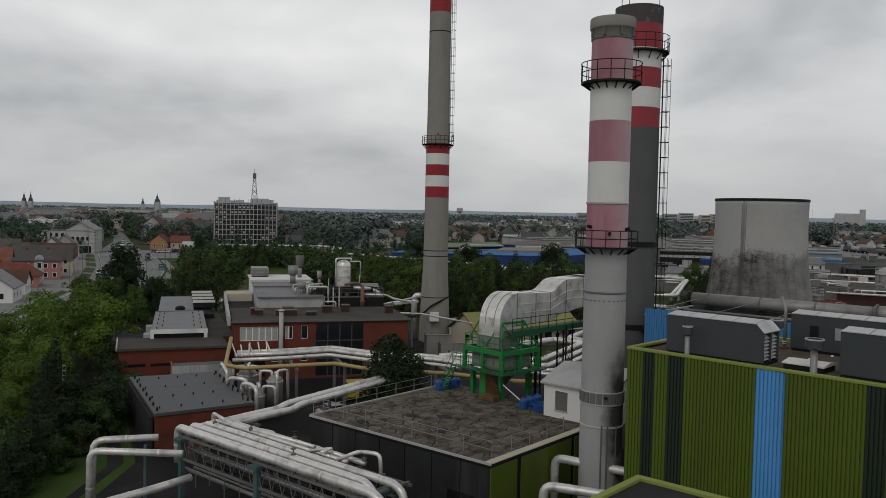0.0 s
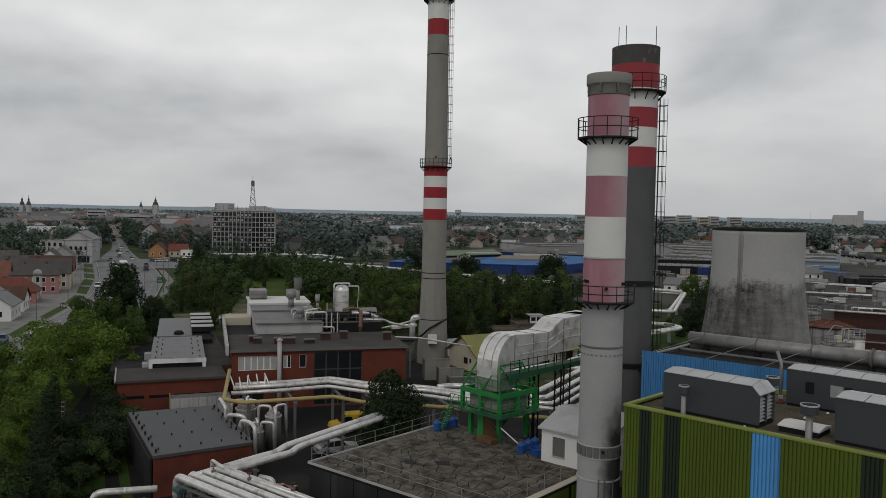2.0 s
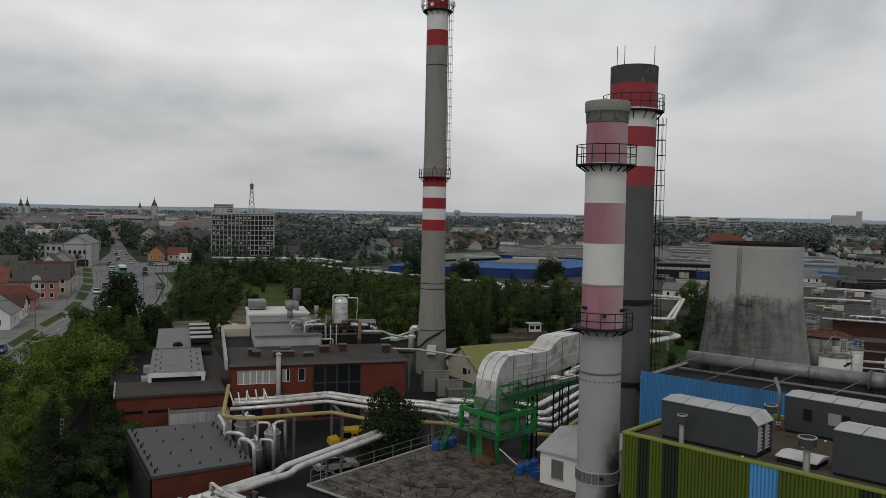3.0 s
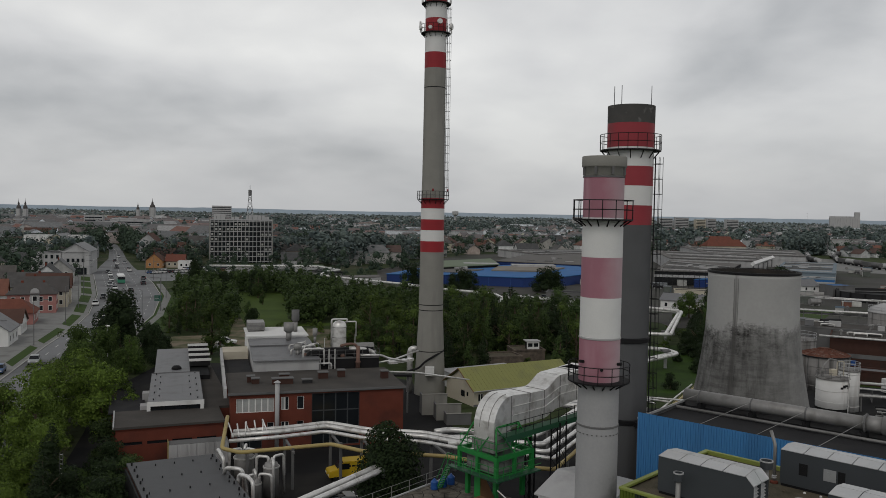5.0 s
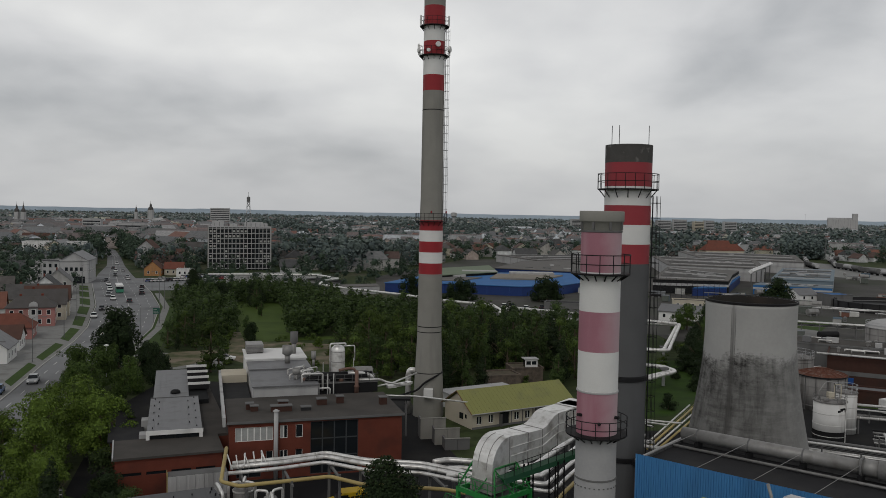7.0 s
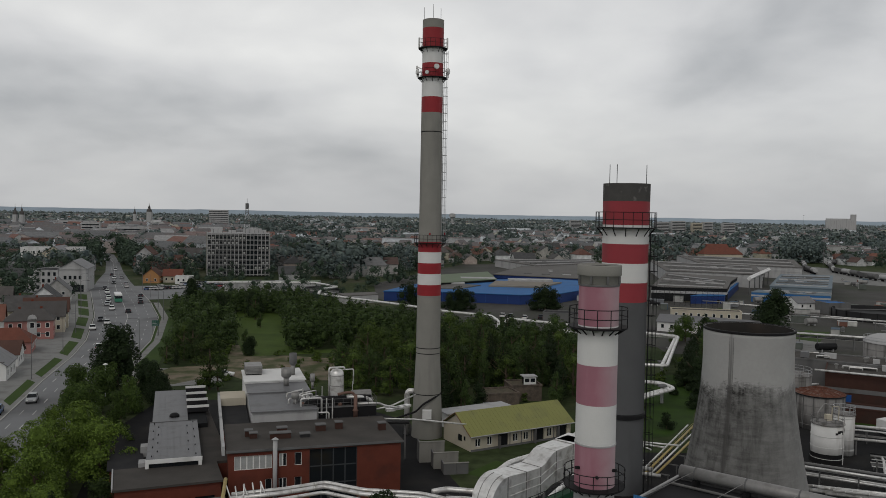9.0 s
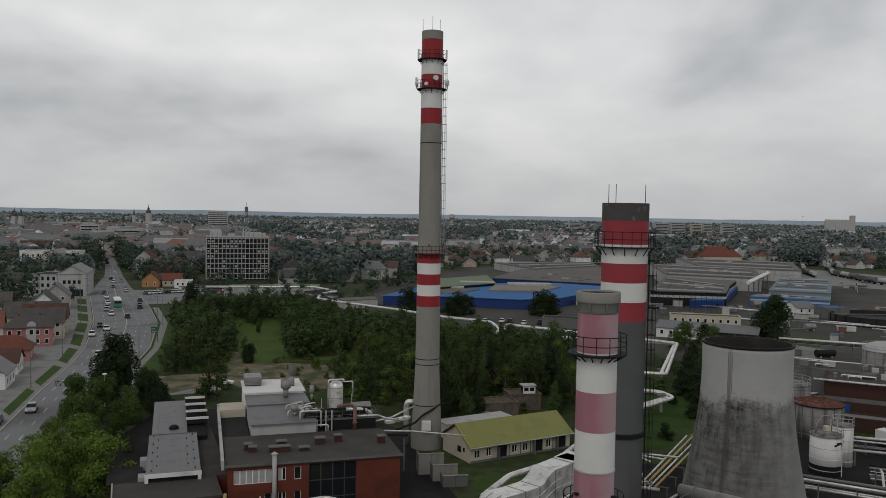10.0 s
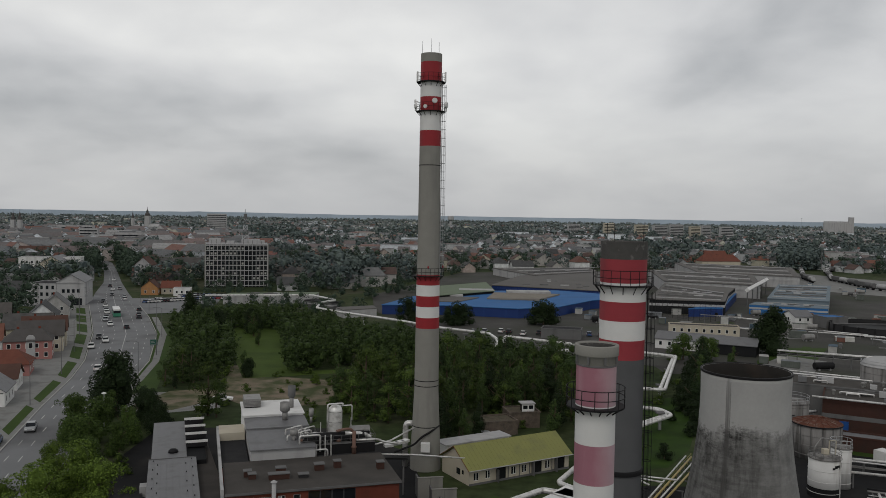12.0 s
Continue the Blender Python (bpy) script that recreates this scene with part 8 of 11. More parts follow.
cab = thing("lookout_cabin", pose(17.0, 150.5, 2.85, 0, 0, 10), "small glazed cabin on the roof of a concrete hut", "cabin")
part("frame", wall_holes(B(), 0, 2.4, 0, 1.6, 0, 0.12, [(0.2, 1.1, 0.6, 1.3), (1.3, 2.2, 0.6, 1.3)]), M_whitewall, cab)
part("pane", box(B(), 0.12, 0.13, 0.1, 2.28, 1.8, 1.55), M_glass, cab)
part("roof", box(B(), -0.2, -0.2, 1.6, 2.6, 2.1, 1.75), M_conc_pale, cab)

# tanks and silos
def silo(x, y, r, h, wall, roof, label, cone=0.8, dome=False, stairs=True, rail=True):
    ob = thing("storage_tank", pose(x, y, 0), label, "storage tank", "storage tanks")
    part("shell", lathe(B(), [(r, 0), (r, h)], 40), wall, ob, "", True)
    prof = [(r + 0.12, h), (r + 0.12, h + 0.15)] + ([(r * math.cos(radians(w)), h + 0.15 + cone * math.sin(radians(w))) for w in (15, 35, 55, 75, 89)] if dome else [(0.3, h + cone), (0.02, h + cone + 0.05)])
    part("roof", lathe(B(), prof, 24), roof, ob)
    for k in range(max(2, round(h / 1.6))):
        z = (k + 0.5) * 1.6
        if z < h:
            part("hoop", lathe(B(), [(r, z - 0.05), (r + 0.04, z - 0.04), (r + 0.04, z + 0.04), (r, z + 0.05)], 40, caps=False), wall, ob)
    if stairs:
        pts = [((r + 0.5) * math.cos(radians(-150 + k * 9)), (r + 0.5) * math.sin(radians(-150 + k * 9)), 0.4 + k * h / 16) for k in range(17)]
        part("stair_rail", tube(B(), [(a, b, c + 1.0) for a, b, c in pts], 0.05, 5), M_steel, ob)
        part("stair_string", tube(B(), pts, 0.12, 5), M_conc_dark, ob)
    if not rail:
        return ob
    n = 24
    for z in (0.55, 1.1):
        part("handrail", tube(B(), [(r * 1.0 * math.cos(2 * math.pi * k / n), r * math.sin(2 * math.pi * k / n), h + 0.15 + z) for k in range(n + 1)], 0.035, 5), M_steel, ob)
    for k in range(12):
        a = 2 * math.pi * k / 12
        part("rail_post", rod(B(), (r * math.cos(a), r * math.sin(a), h), (r * math.cos(a), r * math.sin(a), h + 1.25), 0.03, 4), M_steel, ob)
    return ob


M_tankwhite = mat("white_tank_paint", (0.58, 0.58, 0.57), var=0.15, scale=0.6, stain=(0.25, 0.21, 0.18), amount=0.35, stain_scale=0.6, streak=True)
M_tankgrey = mat("streaked_grey_tank", (0.20, 0.195, 0.19), var=0.3, scale=0.6, stain=(0.05, 0.046, 0.042), amount=0.62, stain_scale=1.1, streak=True)
t1 = silo(57.2, 115.0, 2.2, 5.6, M_tankwhite, M_tankgrey, "white steel storage tank with rust streaks", 0.5, False, False, False)
part("base_ring", lathe(B(), [(2.23, 0), (2.23, 1.5)], 40, caps=False), M_black, t1, "dark base band")
part("hatch_tower", box(B(), -0.4, -0.5, 5.9, 0.4, 0.3, 6.9), M_cream, t1, "cream hatch housing")
for k in range(12):
    part("rail_post", rod(B(), (2.2, 0, 5.6), (2.2, 0, 6.6), 0.03, 4), M_conc_dark, t1).matrix_local = pose(0, 0, 0, 0, 0, k * 30)
for z in (6.1, 6.6):
    part("handrail", tube(B(), [(2.2 * math.cos(radians(15 * k)), 2.2 * math.sin(radians(15 * k)), z) for k in range(25)], 0.03, 5), M_conc_dark, t1)
for k in range(7):
    part("paint_blister", box(B(), -0.2 - 0.05 * (k % 3), -0.02, 0, 0.2, 0.03, 0.3 + 0.12 * (k % 2)), M_black, t1, "black peeled patch").matrix_local = pose(0, 0, 0, 0, 0, 8 + k * 11) @ pose(0, -2.2, 4.4 + 0.15 * (k % 3))
part("feed_pipe", tube(B(), [(1.2, 1.0, 5.7), (1.2, 1.0, 8.0), (-0.3, 0.6, 8.3), (-1.6, -0.2, 7.2), (-1.7, -0.2, 5.7)], 0.09, 8, 0.3), M_clad_dull, t1, "bent grey feed pipe", True)
part("access_frame", box(box(box(B(), 0.9, 0.7, 5.6, 1.0, 0.8, 7.9), 1.9, 0.7, 5.6, 2.0, 0.8, 7.9), 0.9, 0.7, 7.8, 2.0, 0.8, 7.9), M_cream, t1, "cream access frame")
silo(61.6, 119.0, 1.5, 6.0, M_tankwhite, M_tankgrey, "narrow white tank close behind a wider one", 0.3, False, False)
part("ladder", box(B(), 1.4, -1.85, 0, 1.5, -1.75, 6.3), M_tankwhite, t1)
t2 = silo(65.6, 135.0, 3.9, 5.6, M_tankgrey, M_rust, "grey streaked tank with a rusty conical roof", 1.2, False, False, False)
for k in range(18):
    part("roof_rib", rod(B(), (3.95, 0, 5.78), (0.35, 0, 6.84), 0.05, 4), M_rust, t2).matrix_local = pose(0, 0, 0, 0, 0, k * 20)
part("eave_ring", lathe(B(), [(4.0, 5.52), (4.1, 5.55), (4.1, 5.7), (4.0, 5.73)], 40, caps=False), M_black, t2, "black eave ring")
for k in range(14):
    part("wall_stiffener", box(B(), 3.9, -0.05, 0, 3.99, 0.05, 5.5), M_conc_dark, t2).matrix_local = pose(0, 0, 0, 0, 0, k * 360 / 14)
silo(66.8, 148.5, 3.4, 6.2, M_tankgrey, M_tankgrey, "grey streaked tank with a railed roof", 0.4, False, False)
silo(99.5, 173.5, 5.4, 8.6, M_tankgrey, M_conc_pale, "large grey streaked tank with a pale domed roof", 1.8, True)
silo(53.4, 121.0, 1.4, 6.4, M_tankwhite, M_tankgrey, "slim white tank beside the rusty roofed tank", 0.4, False, False)
bt = thing("settling_tank", pose(159, 286, 0), "wide black open settling tank with a rim gangway", "settling tank")
part("wall", lathe(B(), [(15.2, 0), (15.2, 3.2), (14.9, 3.2), (14.9, 1.6)], 56, caps=False), M_black, bt, "black sheet wall", True)
part("water", lathe(B(), [(14.9, 1.62), (0.02, 1.62)], 56, caps=False), M_black, bt, "dark water")
part("gangway", box(B(), -15.5, -0.5, 3.2, 15.5, 0.5, 3.4), M_conc_dark, bt, "steel gangway")
for k in range(18):
    a = 2 * math.pi * k / 18
    part("wall_post", box(B(), 15.2, -0.15, 0, 15.5, 0.15, 3.3), M_black, bt).matrix_local = pose(0, 0, 0, 0, 0, math.degrees(a))

box_truck = thing("box_truck", pose(72.6, 128.6, 0, 0, 0, -62), "white box truck parked on the works lane", "truck")
part("cargo_box", box(B(), 0, -1.15, 0.95, 4.6, 1.15, 3.1), M_whitewall, box_truck, "white cargo box")
cabin = part("cab", profile_x(B(), [(-1.05, 0.45), (1.05, 0.45), (1.05, 1.6), (0.9, 2.3), (-0.9, 2.3), (-1.05, 1.6)], 4.7, 6.3), M_whitewall, box_truck, "white cab")
part("windscreen", box(B(), 6.3, -0.85, 1.4, 6.33, 0.85, 2.15), M_glass, cabin)
part("chassis", box(B(), 0, -0.5, 0.55, 6.2, 0.5, 0.92), M_black, box_truck, "dark chassis")
for x in (1.0, 5.4):
    for y in (-1.0, 0.78):
        part("wheel", rod(B(), (x, y, 0.45), (x, y + 0.22, 0.45), 0.45, 14), M_black, box_truck)

# brick store with grey flat roofs
st1 = block(pose(74.5, 151.5, 0, 0, 0, -28), 32, 12, 6.2, M_stackbrick, M_bitumen2, "dark red brick store with a flat roof and white pipe", "building", "", 1, 0)
part("band", box(B(), -0.08, -0.08, 2.6, 32, 0.0, 3.4), M_conc_dark, st1, "grey concrete band")
part("door", box(B(), 3.0, -0.1, 0.2, 4.6, 0.0, 2.2), M_bluepl, st1, "blue gate")
pipe_run("insulated_pipe", [(72.5, 151.6, 6.5), (92, 141.2, 6.5), (104, 135, 6.5)], 0.2, M_clad, "white pipe along the brick store", "store pipes", None, 0.4)
block(pose(72.0, 163.5, 0, 0, 0, -28), 34, 10, 6.6, M_conc_dark, M_bitumen2, "grey store with a brown stained flat roof", "building", "", 0, 0)
block(pose(70.5, 139.0, 0, 0, 0, -28), 32, 4.0, 2.3, M_stackbrick, M_metalroof, "low brick annex with a grey roof", "building")
# roof_clutter
rk = random.Random(61)
for base, w, d, z in ((pose(74.5, 151.5, 0, 0, 0, -28), 32, 12, 6.26), (pose(72.0, 163.5, 0, 0, 0, -28), 34, 10, 6.66)):
    for k in range(16):
        x, y = rk.uniform(1, w - 3), rk.uniform(1, d - 2)
        if k % 3 == 0:
            ob = thing("roof_unit", base @ pose(x, y, z), "grey sheet housing on a flat roof", "roof unit", "housings on the store roofs")
            part("casing", box(B(), 0, 0, 0.1, rk.uniform(0.8, 2.4), rk.uniform(0.8, 1.6), rk.uniform(0.6, 1.3)), rk.choice((M_metalroof, M_conc_dark, M_conc_pale)), ob)
            part("base", box(B(), 0.05, 0.05, 0, 0.7, 0.7, 0.1), M_black, ob)
        elif k % 3 == 1:
            ob = thing("roof_vent", base @ pose(x, y, z), "small grey vent pipe with a cowl", "roof vent", "store roof vents")
            part("pipe", lathe(B(), [(0.2, 0), (0.2, 0.7)], 10), M_clad_dull, ob)
            part("cowl", lathe(B(), [(0.36, 0.7), (0.36, 0.9), (0.1, 1.05)], 12), M_clad_dull, ob)
        else:
            L = rk.uniform(2, 6)
            pipe_run("insulated_pipe", [(x, y, 0.0), (x, y, 0.5), (x + L, y, 0.5), (x + L, y, 0.0)], 0.12, M_clad, "pale pipe across a store roof", "store pipes", base @ pose(0, 0, z), 0.2, 3)
GP = "pipes behind the cooling tower"
for k in range(6):
    pipe_run("insulated_pipe", [(44 + k * 0.7, 96 - k * 0.5, 2.5 + (k % 2) * 0.5), (62 + k * 1.0, 90 - k * 0.6, 2.5 + (k % 2) * 0.5)], 0.16, M_clad, "pale pipe on a low rack", GP, None, 0.4)
for k in range(7):
    x = 58 + k * 1.0
    pipe_run("insulated_pipe", [(x, 100.5 - k * 0.2, 0.3), (x + 2.2, 105.5 - k * 0.2, 3.0), (x + 2.8, 107, 3.0)], 0.17, M_clad, "white slanting pipe of a pipe bank", "slanting pipe bank", None, 0.3)
for z in (2.4, 4.0):
    ob = pipe_run("insulated_pipe", [(60, 117 + z, z), (92, 106 + z, z)], 0.2, M_clad, "pale pipe bridge beyond the tanks", GP, None, 0.3)
    for u in (0.1, 0.4, 0.7, 0.95):
        part("post", box(B(), 60 + 32 * u - 0.1, 117 + z - 11 * u - 0.1, 0, 60 + 32 * u + 0.1, 117 + z - 11 * u + 0.1, z), M_conc_dark, ob)
for k in range(5):
    pipe_run("insulated_pipe", [(80 + k * 1.4, 196 + k * 3, 1.4), (104 + k * 2.2, 176 + k * 4, 1.4)], 0.22, M_clad, "pale pipe lying across the grass", "pipes on the grass", None, 0.3)
sheet("works_ground", [(60, 205), (130, 205), (330, 330), (300, 520), (190, 620), (20, 560), (-30, 395), (-24, 330), (0, 262), (60, 215)], 0.012, M_worksground, "grey patched concrete and gravel of the works area", "yard")
sheet("lawn", [(84, 205), (100, 212), (124, 250), (112, 250), (92, 226)], 0.03, M_grass, "grass between the pipes and sheds", "lawn")
sheet("lawn", [(69, 139.5), (73, 141), (86, 134), (98, 127), (94, 123), (78, 132.5), (72.5, 135)], 0.031, M_grass, "grass beside the storage tanks", "lawn")
sheet("gravel_path", [(86, 214), (98, 206), (112, 226), (104, 236)], 0.035, M_pave, "pale gravel path", "path")

# zig-zag heating pipes by the wood and the long pipeline
GZ = "overland heating pipes"
for off, z in ((0.0, 3.6), (1.1, 3.6)):
    pipe_run("insulated_pipe", [(30, 218 + off * 1.2, z), (63.2 + off, 209.5 + off, z), (48.2 + off, 168.8, z), (38, 172 - off, z)], 0.38, M_clad, "white insulated pipe pair on posts by the wood", GZ, None, 1.2, 5)
    pipe_run("insulated_pipe", [(34, 161 - off, 2.6), (43.4 + off, 155.6, 2.6), (44.6 + off, 151.0, 2.6), (33 + off, 139.5, 2.6)], 0.38, M_clad, "white insulated pipe pair on posts by the wood", GZ, None, 1.2, 5)
pipe_run("insulated_pipe", [(-96, 339, 4.4), (-52, 346, 4.4), (-39.6, 328, 4.4), (-44.5, 318, 4.4), (-43.5, 300, 4.4), (-34, 289, 4.4), (-12.6, 269.2, 4.4), (2.4, 252, 4.4), (17, 241.5, 4.4), (18.5, 230, 4.4), (17.8, 224, 1.0)], 0.42, M_clad, "long white overland heating pipe on posts", GZ, None, 1.5, 9)
pipe_run("insulated_pipe", [(20.5, 230, 1.0), (21, 236.5, 4.4), (42.7, 220.5, 4.4), (62, 206, 4.4)], 0.42, M_clad, "long white overland heating pipe on posts", GZ, None, 1.5, 9)
for x, y in ((-70, 343), (-43, 309), (-24, 279.5), (-5, 260), (10, 246.5), (32, 228.5), (52, 213), (57, 193), (50, 175), (43, 150)):
    sup = thing("pipe_support", pose(x, y, 0), "short concrete post under the heating pipe", "pipe support", "pipeline posts")
    part("post", box(B(), -0.25, -0.25, 0, 0.25, 0.25, 3.4), M_conc_pale, sup)
    part("saddle", box(B(), -0.8, -0.8, 3.2, 0.8, 0.8, 3.5), M_conc_dark, sup)
# trestle and rails left of the cooling tower
for k in range(4):
    pipe_run("insulated_pipe", [(27.0 + k * 0.75, 103.5, 1.5), (41.2 + k * 0.75, 128.5 - k * 0.5, 1.5)], 0.13 + 0.03 * (k % 2), M_ypipe if k % 2 else M_clad, "pipe on a low trestle beside the cooling tower", GP, None, 0.3)
for k in range(6):
    ob = thing("pipe_support", pose(28.6 + k * 2.4, 105.0 + k * 4.25, 0, 0, 0, 60), "low steel trestle under the pipes by the cooling tower", "pipe support", "pipe trestles")
    for y in (0.2, -2.6):
        part("post", box(B(), -0.07, y - 0.07, 0, 0.07, y + 0.07, 1.3), M_conc_dark, ob)
    part("beam", box(B(), -0.08, -2.8, 1.2, 0.08, 0.4, 1.34), M_conc_dark, ob)
railing(pose(0, 0, 0), [(29.3, 107.4, 0.05), (42.8, 130.7, 0.05)], 1.25, 2.5, M_ypipe, "yellow guard rail beside the cooling tower", "yard rails")
for k in range(3):
    pipe_run("insulated_pipe", [(30.2, 116.7 - k * 1.1, 2.0), (35.8 - k * 2.4, 114.9 - k * 1.1, 2.0)], 0.13, M_clad, "pale pipe crossing the grass beside the cooling tower", GP, None, 0.3, 5)
sheet("lawn", [(28, 124), (38, 127), (45, 138), (56, 166), (60, 178), (47, 176), (38, 150)], 0.032, M_lawn, "lush bright green grass beside the cooling tower", "lawn")

# far landmarks
def steeple(x, y, h, w, label, wall=None):
    ob = thing("church", pose(x, y, 0), label, "church", "churches")
    part("tower", box(B(), -w, -w, 0, w, w, h * 0.62), wall or M_conc_pale, ob, "pale tower")
    part("spire", lathe(B(), [(w * 1.1, h * 0.62), (w * 1.0, h * 0.70), (w * 0.45, h * 0.76), (w * 0.5, h * 0.81), (w * 0.12, h * 0.88), (0.05, h)], 10), M_greytile, ob, "dark green-grey spire")
    part("nave", profile_x(B(), [(-w * 1.8, 0), (w * 1.8, 0), (w * 1.8, h * 0.18), (0, h * 0.30), (-w * 1.8, h * 0.18)], w, w * 5), wall or M_conc_pale, ob, "pale nave")


steeple(-539, 1525, 46, 4.6, "church with a tall dark spire over the town")
steeple(-557, 1500, 39, 2.6, "church with a slim dark spire")
steeple(-570, 1100, 38, 2.6, "church with twin dark spires")
steeple(-561, 1100, 38, 2.6, "church with twin dark spires")
wt = thing("water_tower", pose(54, 2620, 0), "pale water tower with a wide head", "water tower")
part("stem", lathe(B(), [(4, 0), (3.5, 20)], 20), M_conc_pale, wt)
part("head", lathe(B(), [(3.5, 19), (10, 24), (10, 34), (3, 36)], 24), M_conc_pale, wt, "wide head")
for x, y, w, d, h, a, lab, r, c in ((-372, 850, 18, 14, 19, 14, "white slab block above the roofs", 6, 5), (-348, 858, 44, 14, 15, 14, "long pale institute block with window bands", 4, 12), (-437, 1560, 36, 16, 34, 12, "tall pale slab block", 9, 8), (-640, 1010, 50, 16, 14, 20, "long pale apartment block", 4, 12), (-560, 1180, 60, 16, 15, 10, "long pale apartment block", 4, 14), (-250, 1050, 40, 14, 12, 5, "pale apartment block above the roofs", 3, 10),
                                  (-300, 720, 34, 14, 11, 22, "old pale town hall block", 3, 9), (-220, 640, 30, 13, 10, 18, "old pale town block", 3, 8), (150, 900, 60, 16, 9, -8, "long pale school block", 2, 14), (60, 760, 46, 14, 8, 4, "long pale block among trees", 2, 12)):
    block(pose(x, y, 0, 0, 0, a), w, d, h, M_hwall if "old" in lab else M_conc_pale, M_bitumen2, lab, "apartment block", "town blocks", r, c, h / (r + 0.3), 1.0, WIN_W, bands=y > 800)
for k, (x, y, w) in enumerate(((371, 1480, 23), (411, 1500, 25), (446, 1520, 25), (479, 1500, 18), (510, 1530, 17), (507, 1420, 21), (338, 1600, 20), (276, 1650, 23))):
    h = (27, 26, 28, 25)[k % 4]
    block(pose(x, y, 0, 0, 0, (0, 4, -3)[k % 3]), w, 14, h, M_conc_pale if k % 3 else M_cream, M_bitumen2, "pale prefabricated high-rise apartment block", "apartment block", "housing estate", 9, 6, h / 9.4, 0.9, WIN_W, bands=True)
house(pose(217, 648, 0, 0, 0, 8), 33, 12, 6, 5.0, M_cream, M_redtile, "long building with a red tiled roof behind the warehouses", 1, 10, 4.0, 2, 3, 1.2, 0, "", False, "building")
house(pose(232, 690, 0, 0, 0, 8), 22, 12, 8, 4.5, M_cream, M_redtile, "tall building with a red tiled roof among trees", 2, 7, 0, 2, 3, 1.2, 0, "", False, "building")
gr = thing("grain_silo", pose(1010, 2080, 0, 0, 0, -20), "pale grain silo block with a head tower", "silo")
part("storage_block", box(B(), 0, 0, 0, 70, 24, 34), M_conc_pale, gr)
part("head_tower", box(B(), 58, 4, 34, 70, 20, 50), M_conc_pale, gr, "head tower")
part("headhouse", box(B(), 0, 8, 34, 58, 16, 39), M_conc_pale, gr, "headhouse")
for x, y, h in ((960, 2100, 46), (300, 620, 22)):
    ob = thing("lattice_mast", pose(x, y, 0), "thin steel floodlight mast", "mast", "steel masts")
    part("pole", rod(B(), (0, 0, 0), (0, 0, h), 0.2, 6, 0.1), M_conc_dark, ob)
    part("head", box(B(), -1.6, -0.3, h - 1.0, 1.6, 0.3, h), M_steel, ob)

# railway wagons on the siding
def wagon(x, y, a, k):
    ob = thing("railway_wagon", pose(x, y, 0, 0, 0, a), "grey railway freight wagon on the siding", "railway wagon", "freight wagons")
    part("chassis", box(B(), -6, -1.3, 0.9, 6, 1.3, 1.2), M_black, ob)
    if k % 3:
        part("tank", rod(B(), (-5.6, 0, 2.6), (5.6, 0, 2.6), 1.4, 14), M_conc_pale if k % 2 else M_conc_dark, ob)
    else:
        part("hopper", profile_x(B(), [(-1.0, 1.2), (1.0, 1.2), (1.5, 3.6), (-1.5, 3.6)], -5.8, 5.8), M_conc_dark, ob)
    for xx in (-3.9, 3.9):
        part("wheelset", rod(B(), (xx, -0.75, 0.46), (xx, 0.75, 0.46), 0.46, 12), M_black, ob)


LINE_A, LINE_B = [(262, 440), (258, 470), (266, 535), (300, 612), (372, 710)], [(243, 512), (252, 545), (285, 622), (350, 716)]
for k in range(18):
    x, y, h = walk_line(LINE_A, 6 + k * 13.4)
    wagon(x, y, math.degrees(h), k)
for k in range(9):
    x, y, h = walk_line(LINE_B, 6 + k * 13.4)
    wagon(x, y, math.degrees(h), k + 1)
sheet("rail_yard", [(180, 500), (330, 330), (380, 360), (260, 640), (200, 620)], 0.02, M_pave, "pale ballast of the railway siding", "railway")

# older town fabric round the crossroads
for x, y, a, w, d, h, r, wa, ro, lab, rows, cols in (
        (-129.2, 378.3, 98, 10, 7.4, 3.6, 3.2, M_wood, M_browntile, "timber-fronted house with a brown gabled roof", 1, 3), (-129.0, 382.5, 10, 8.5, 8, 3.2, 2.8, M_cream, M_redtile, "low cream house with a red-brown roof", 1, 3), (-150.5, 431, 98, 14, 8.6, 10.5, 4.0, M_conc_pale, M_browntile, "tall narrow grey town house with a gable front", 3, 4),
        (-149.5, 437, 14, 12, 10, 6.0, 3.6, M_cream, M_browntile, "old town house with a brown mansard roof", 2, 4), (-150, 470, 10, 14, 10, 8, 4.2, M_cream, M_greytile, "old two-storey town house with a grey roof", 2, 5),
        (-285, 590, 15, 30, 12, 8, 4.0, M_conc_pale, M_browntile, "long old town house with a brown roof", 2, 9), (-178, 585, 12, 34, 13, 9.0, 3.5, M_conc_pale, M_greytile, "broad pale public building with a grey roof", 3, 10),
        (-300, 585, 18, 28, 14, 7.5, 4.5, M_cream, M_browntile, "wide old hall with a brown hipped roof", 2, 8), (-330, 540, 20, 26, 12, 7, 4, M_cream, M_browntile, "wide old town house with a brown roof", 2, 7)):
    house(pose(x, y, 0, 0, 0, a), w, d, h, r, wa, ro, lab, rows, cols, 0, 2, 2.8, 1.0, 1, "old town houses")
block(pose(-121.0, 375.5, 0, 0, 0, 10), 7.6, 6, 3.4, M_whitewall, M_metalroof, "small white flat-roofed kiosk building", "kiosk", "", 1, 3, 3, 1.2, WIN_S)
block(pose(-160, 612, 0, 0, 0, 4), 40, 12, 8.0, M_pinkwall, M_bitumen2, "long reddish block with rows of windows", "building", "", 2, 12, 3.2, 1.4, WIN, 2)

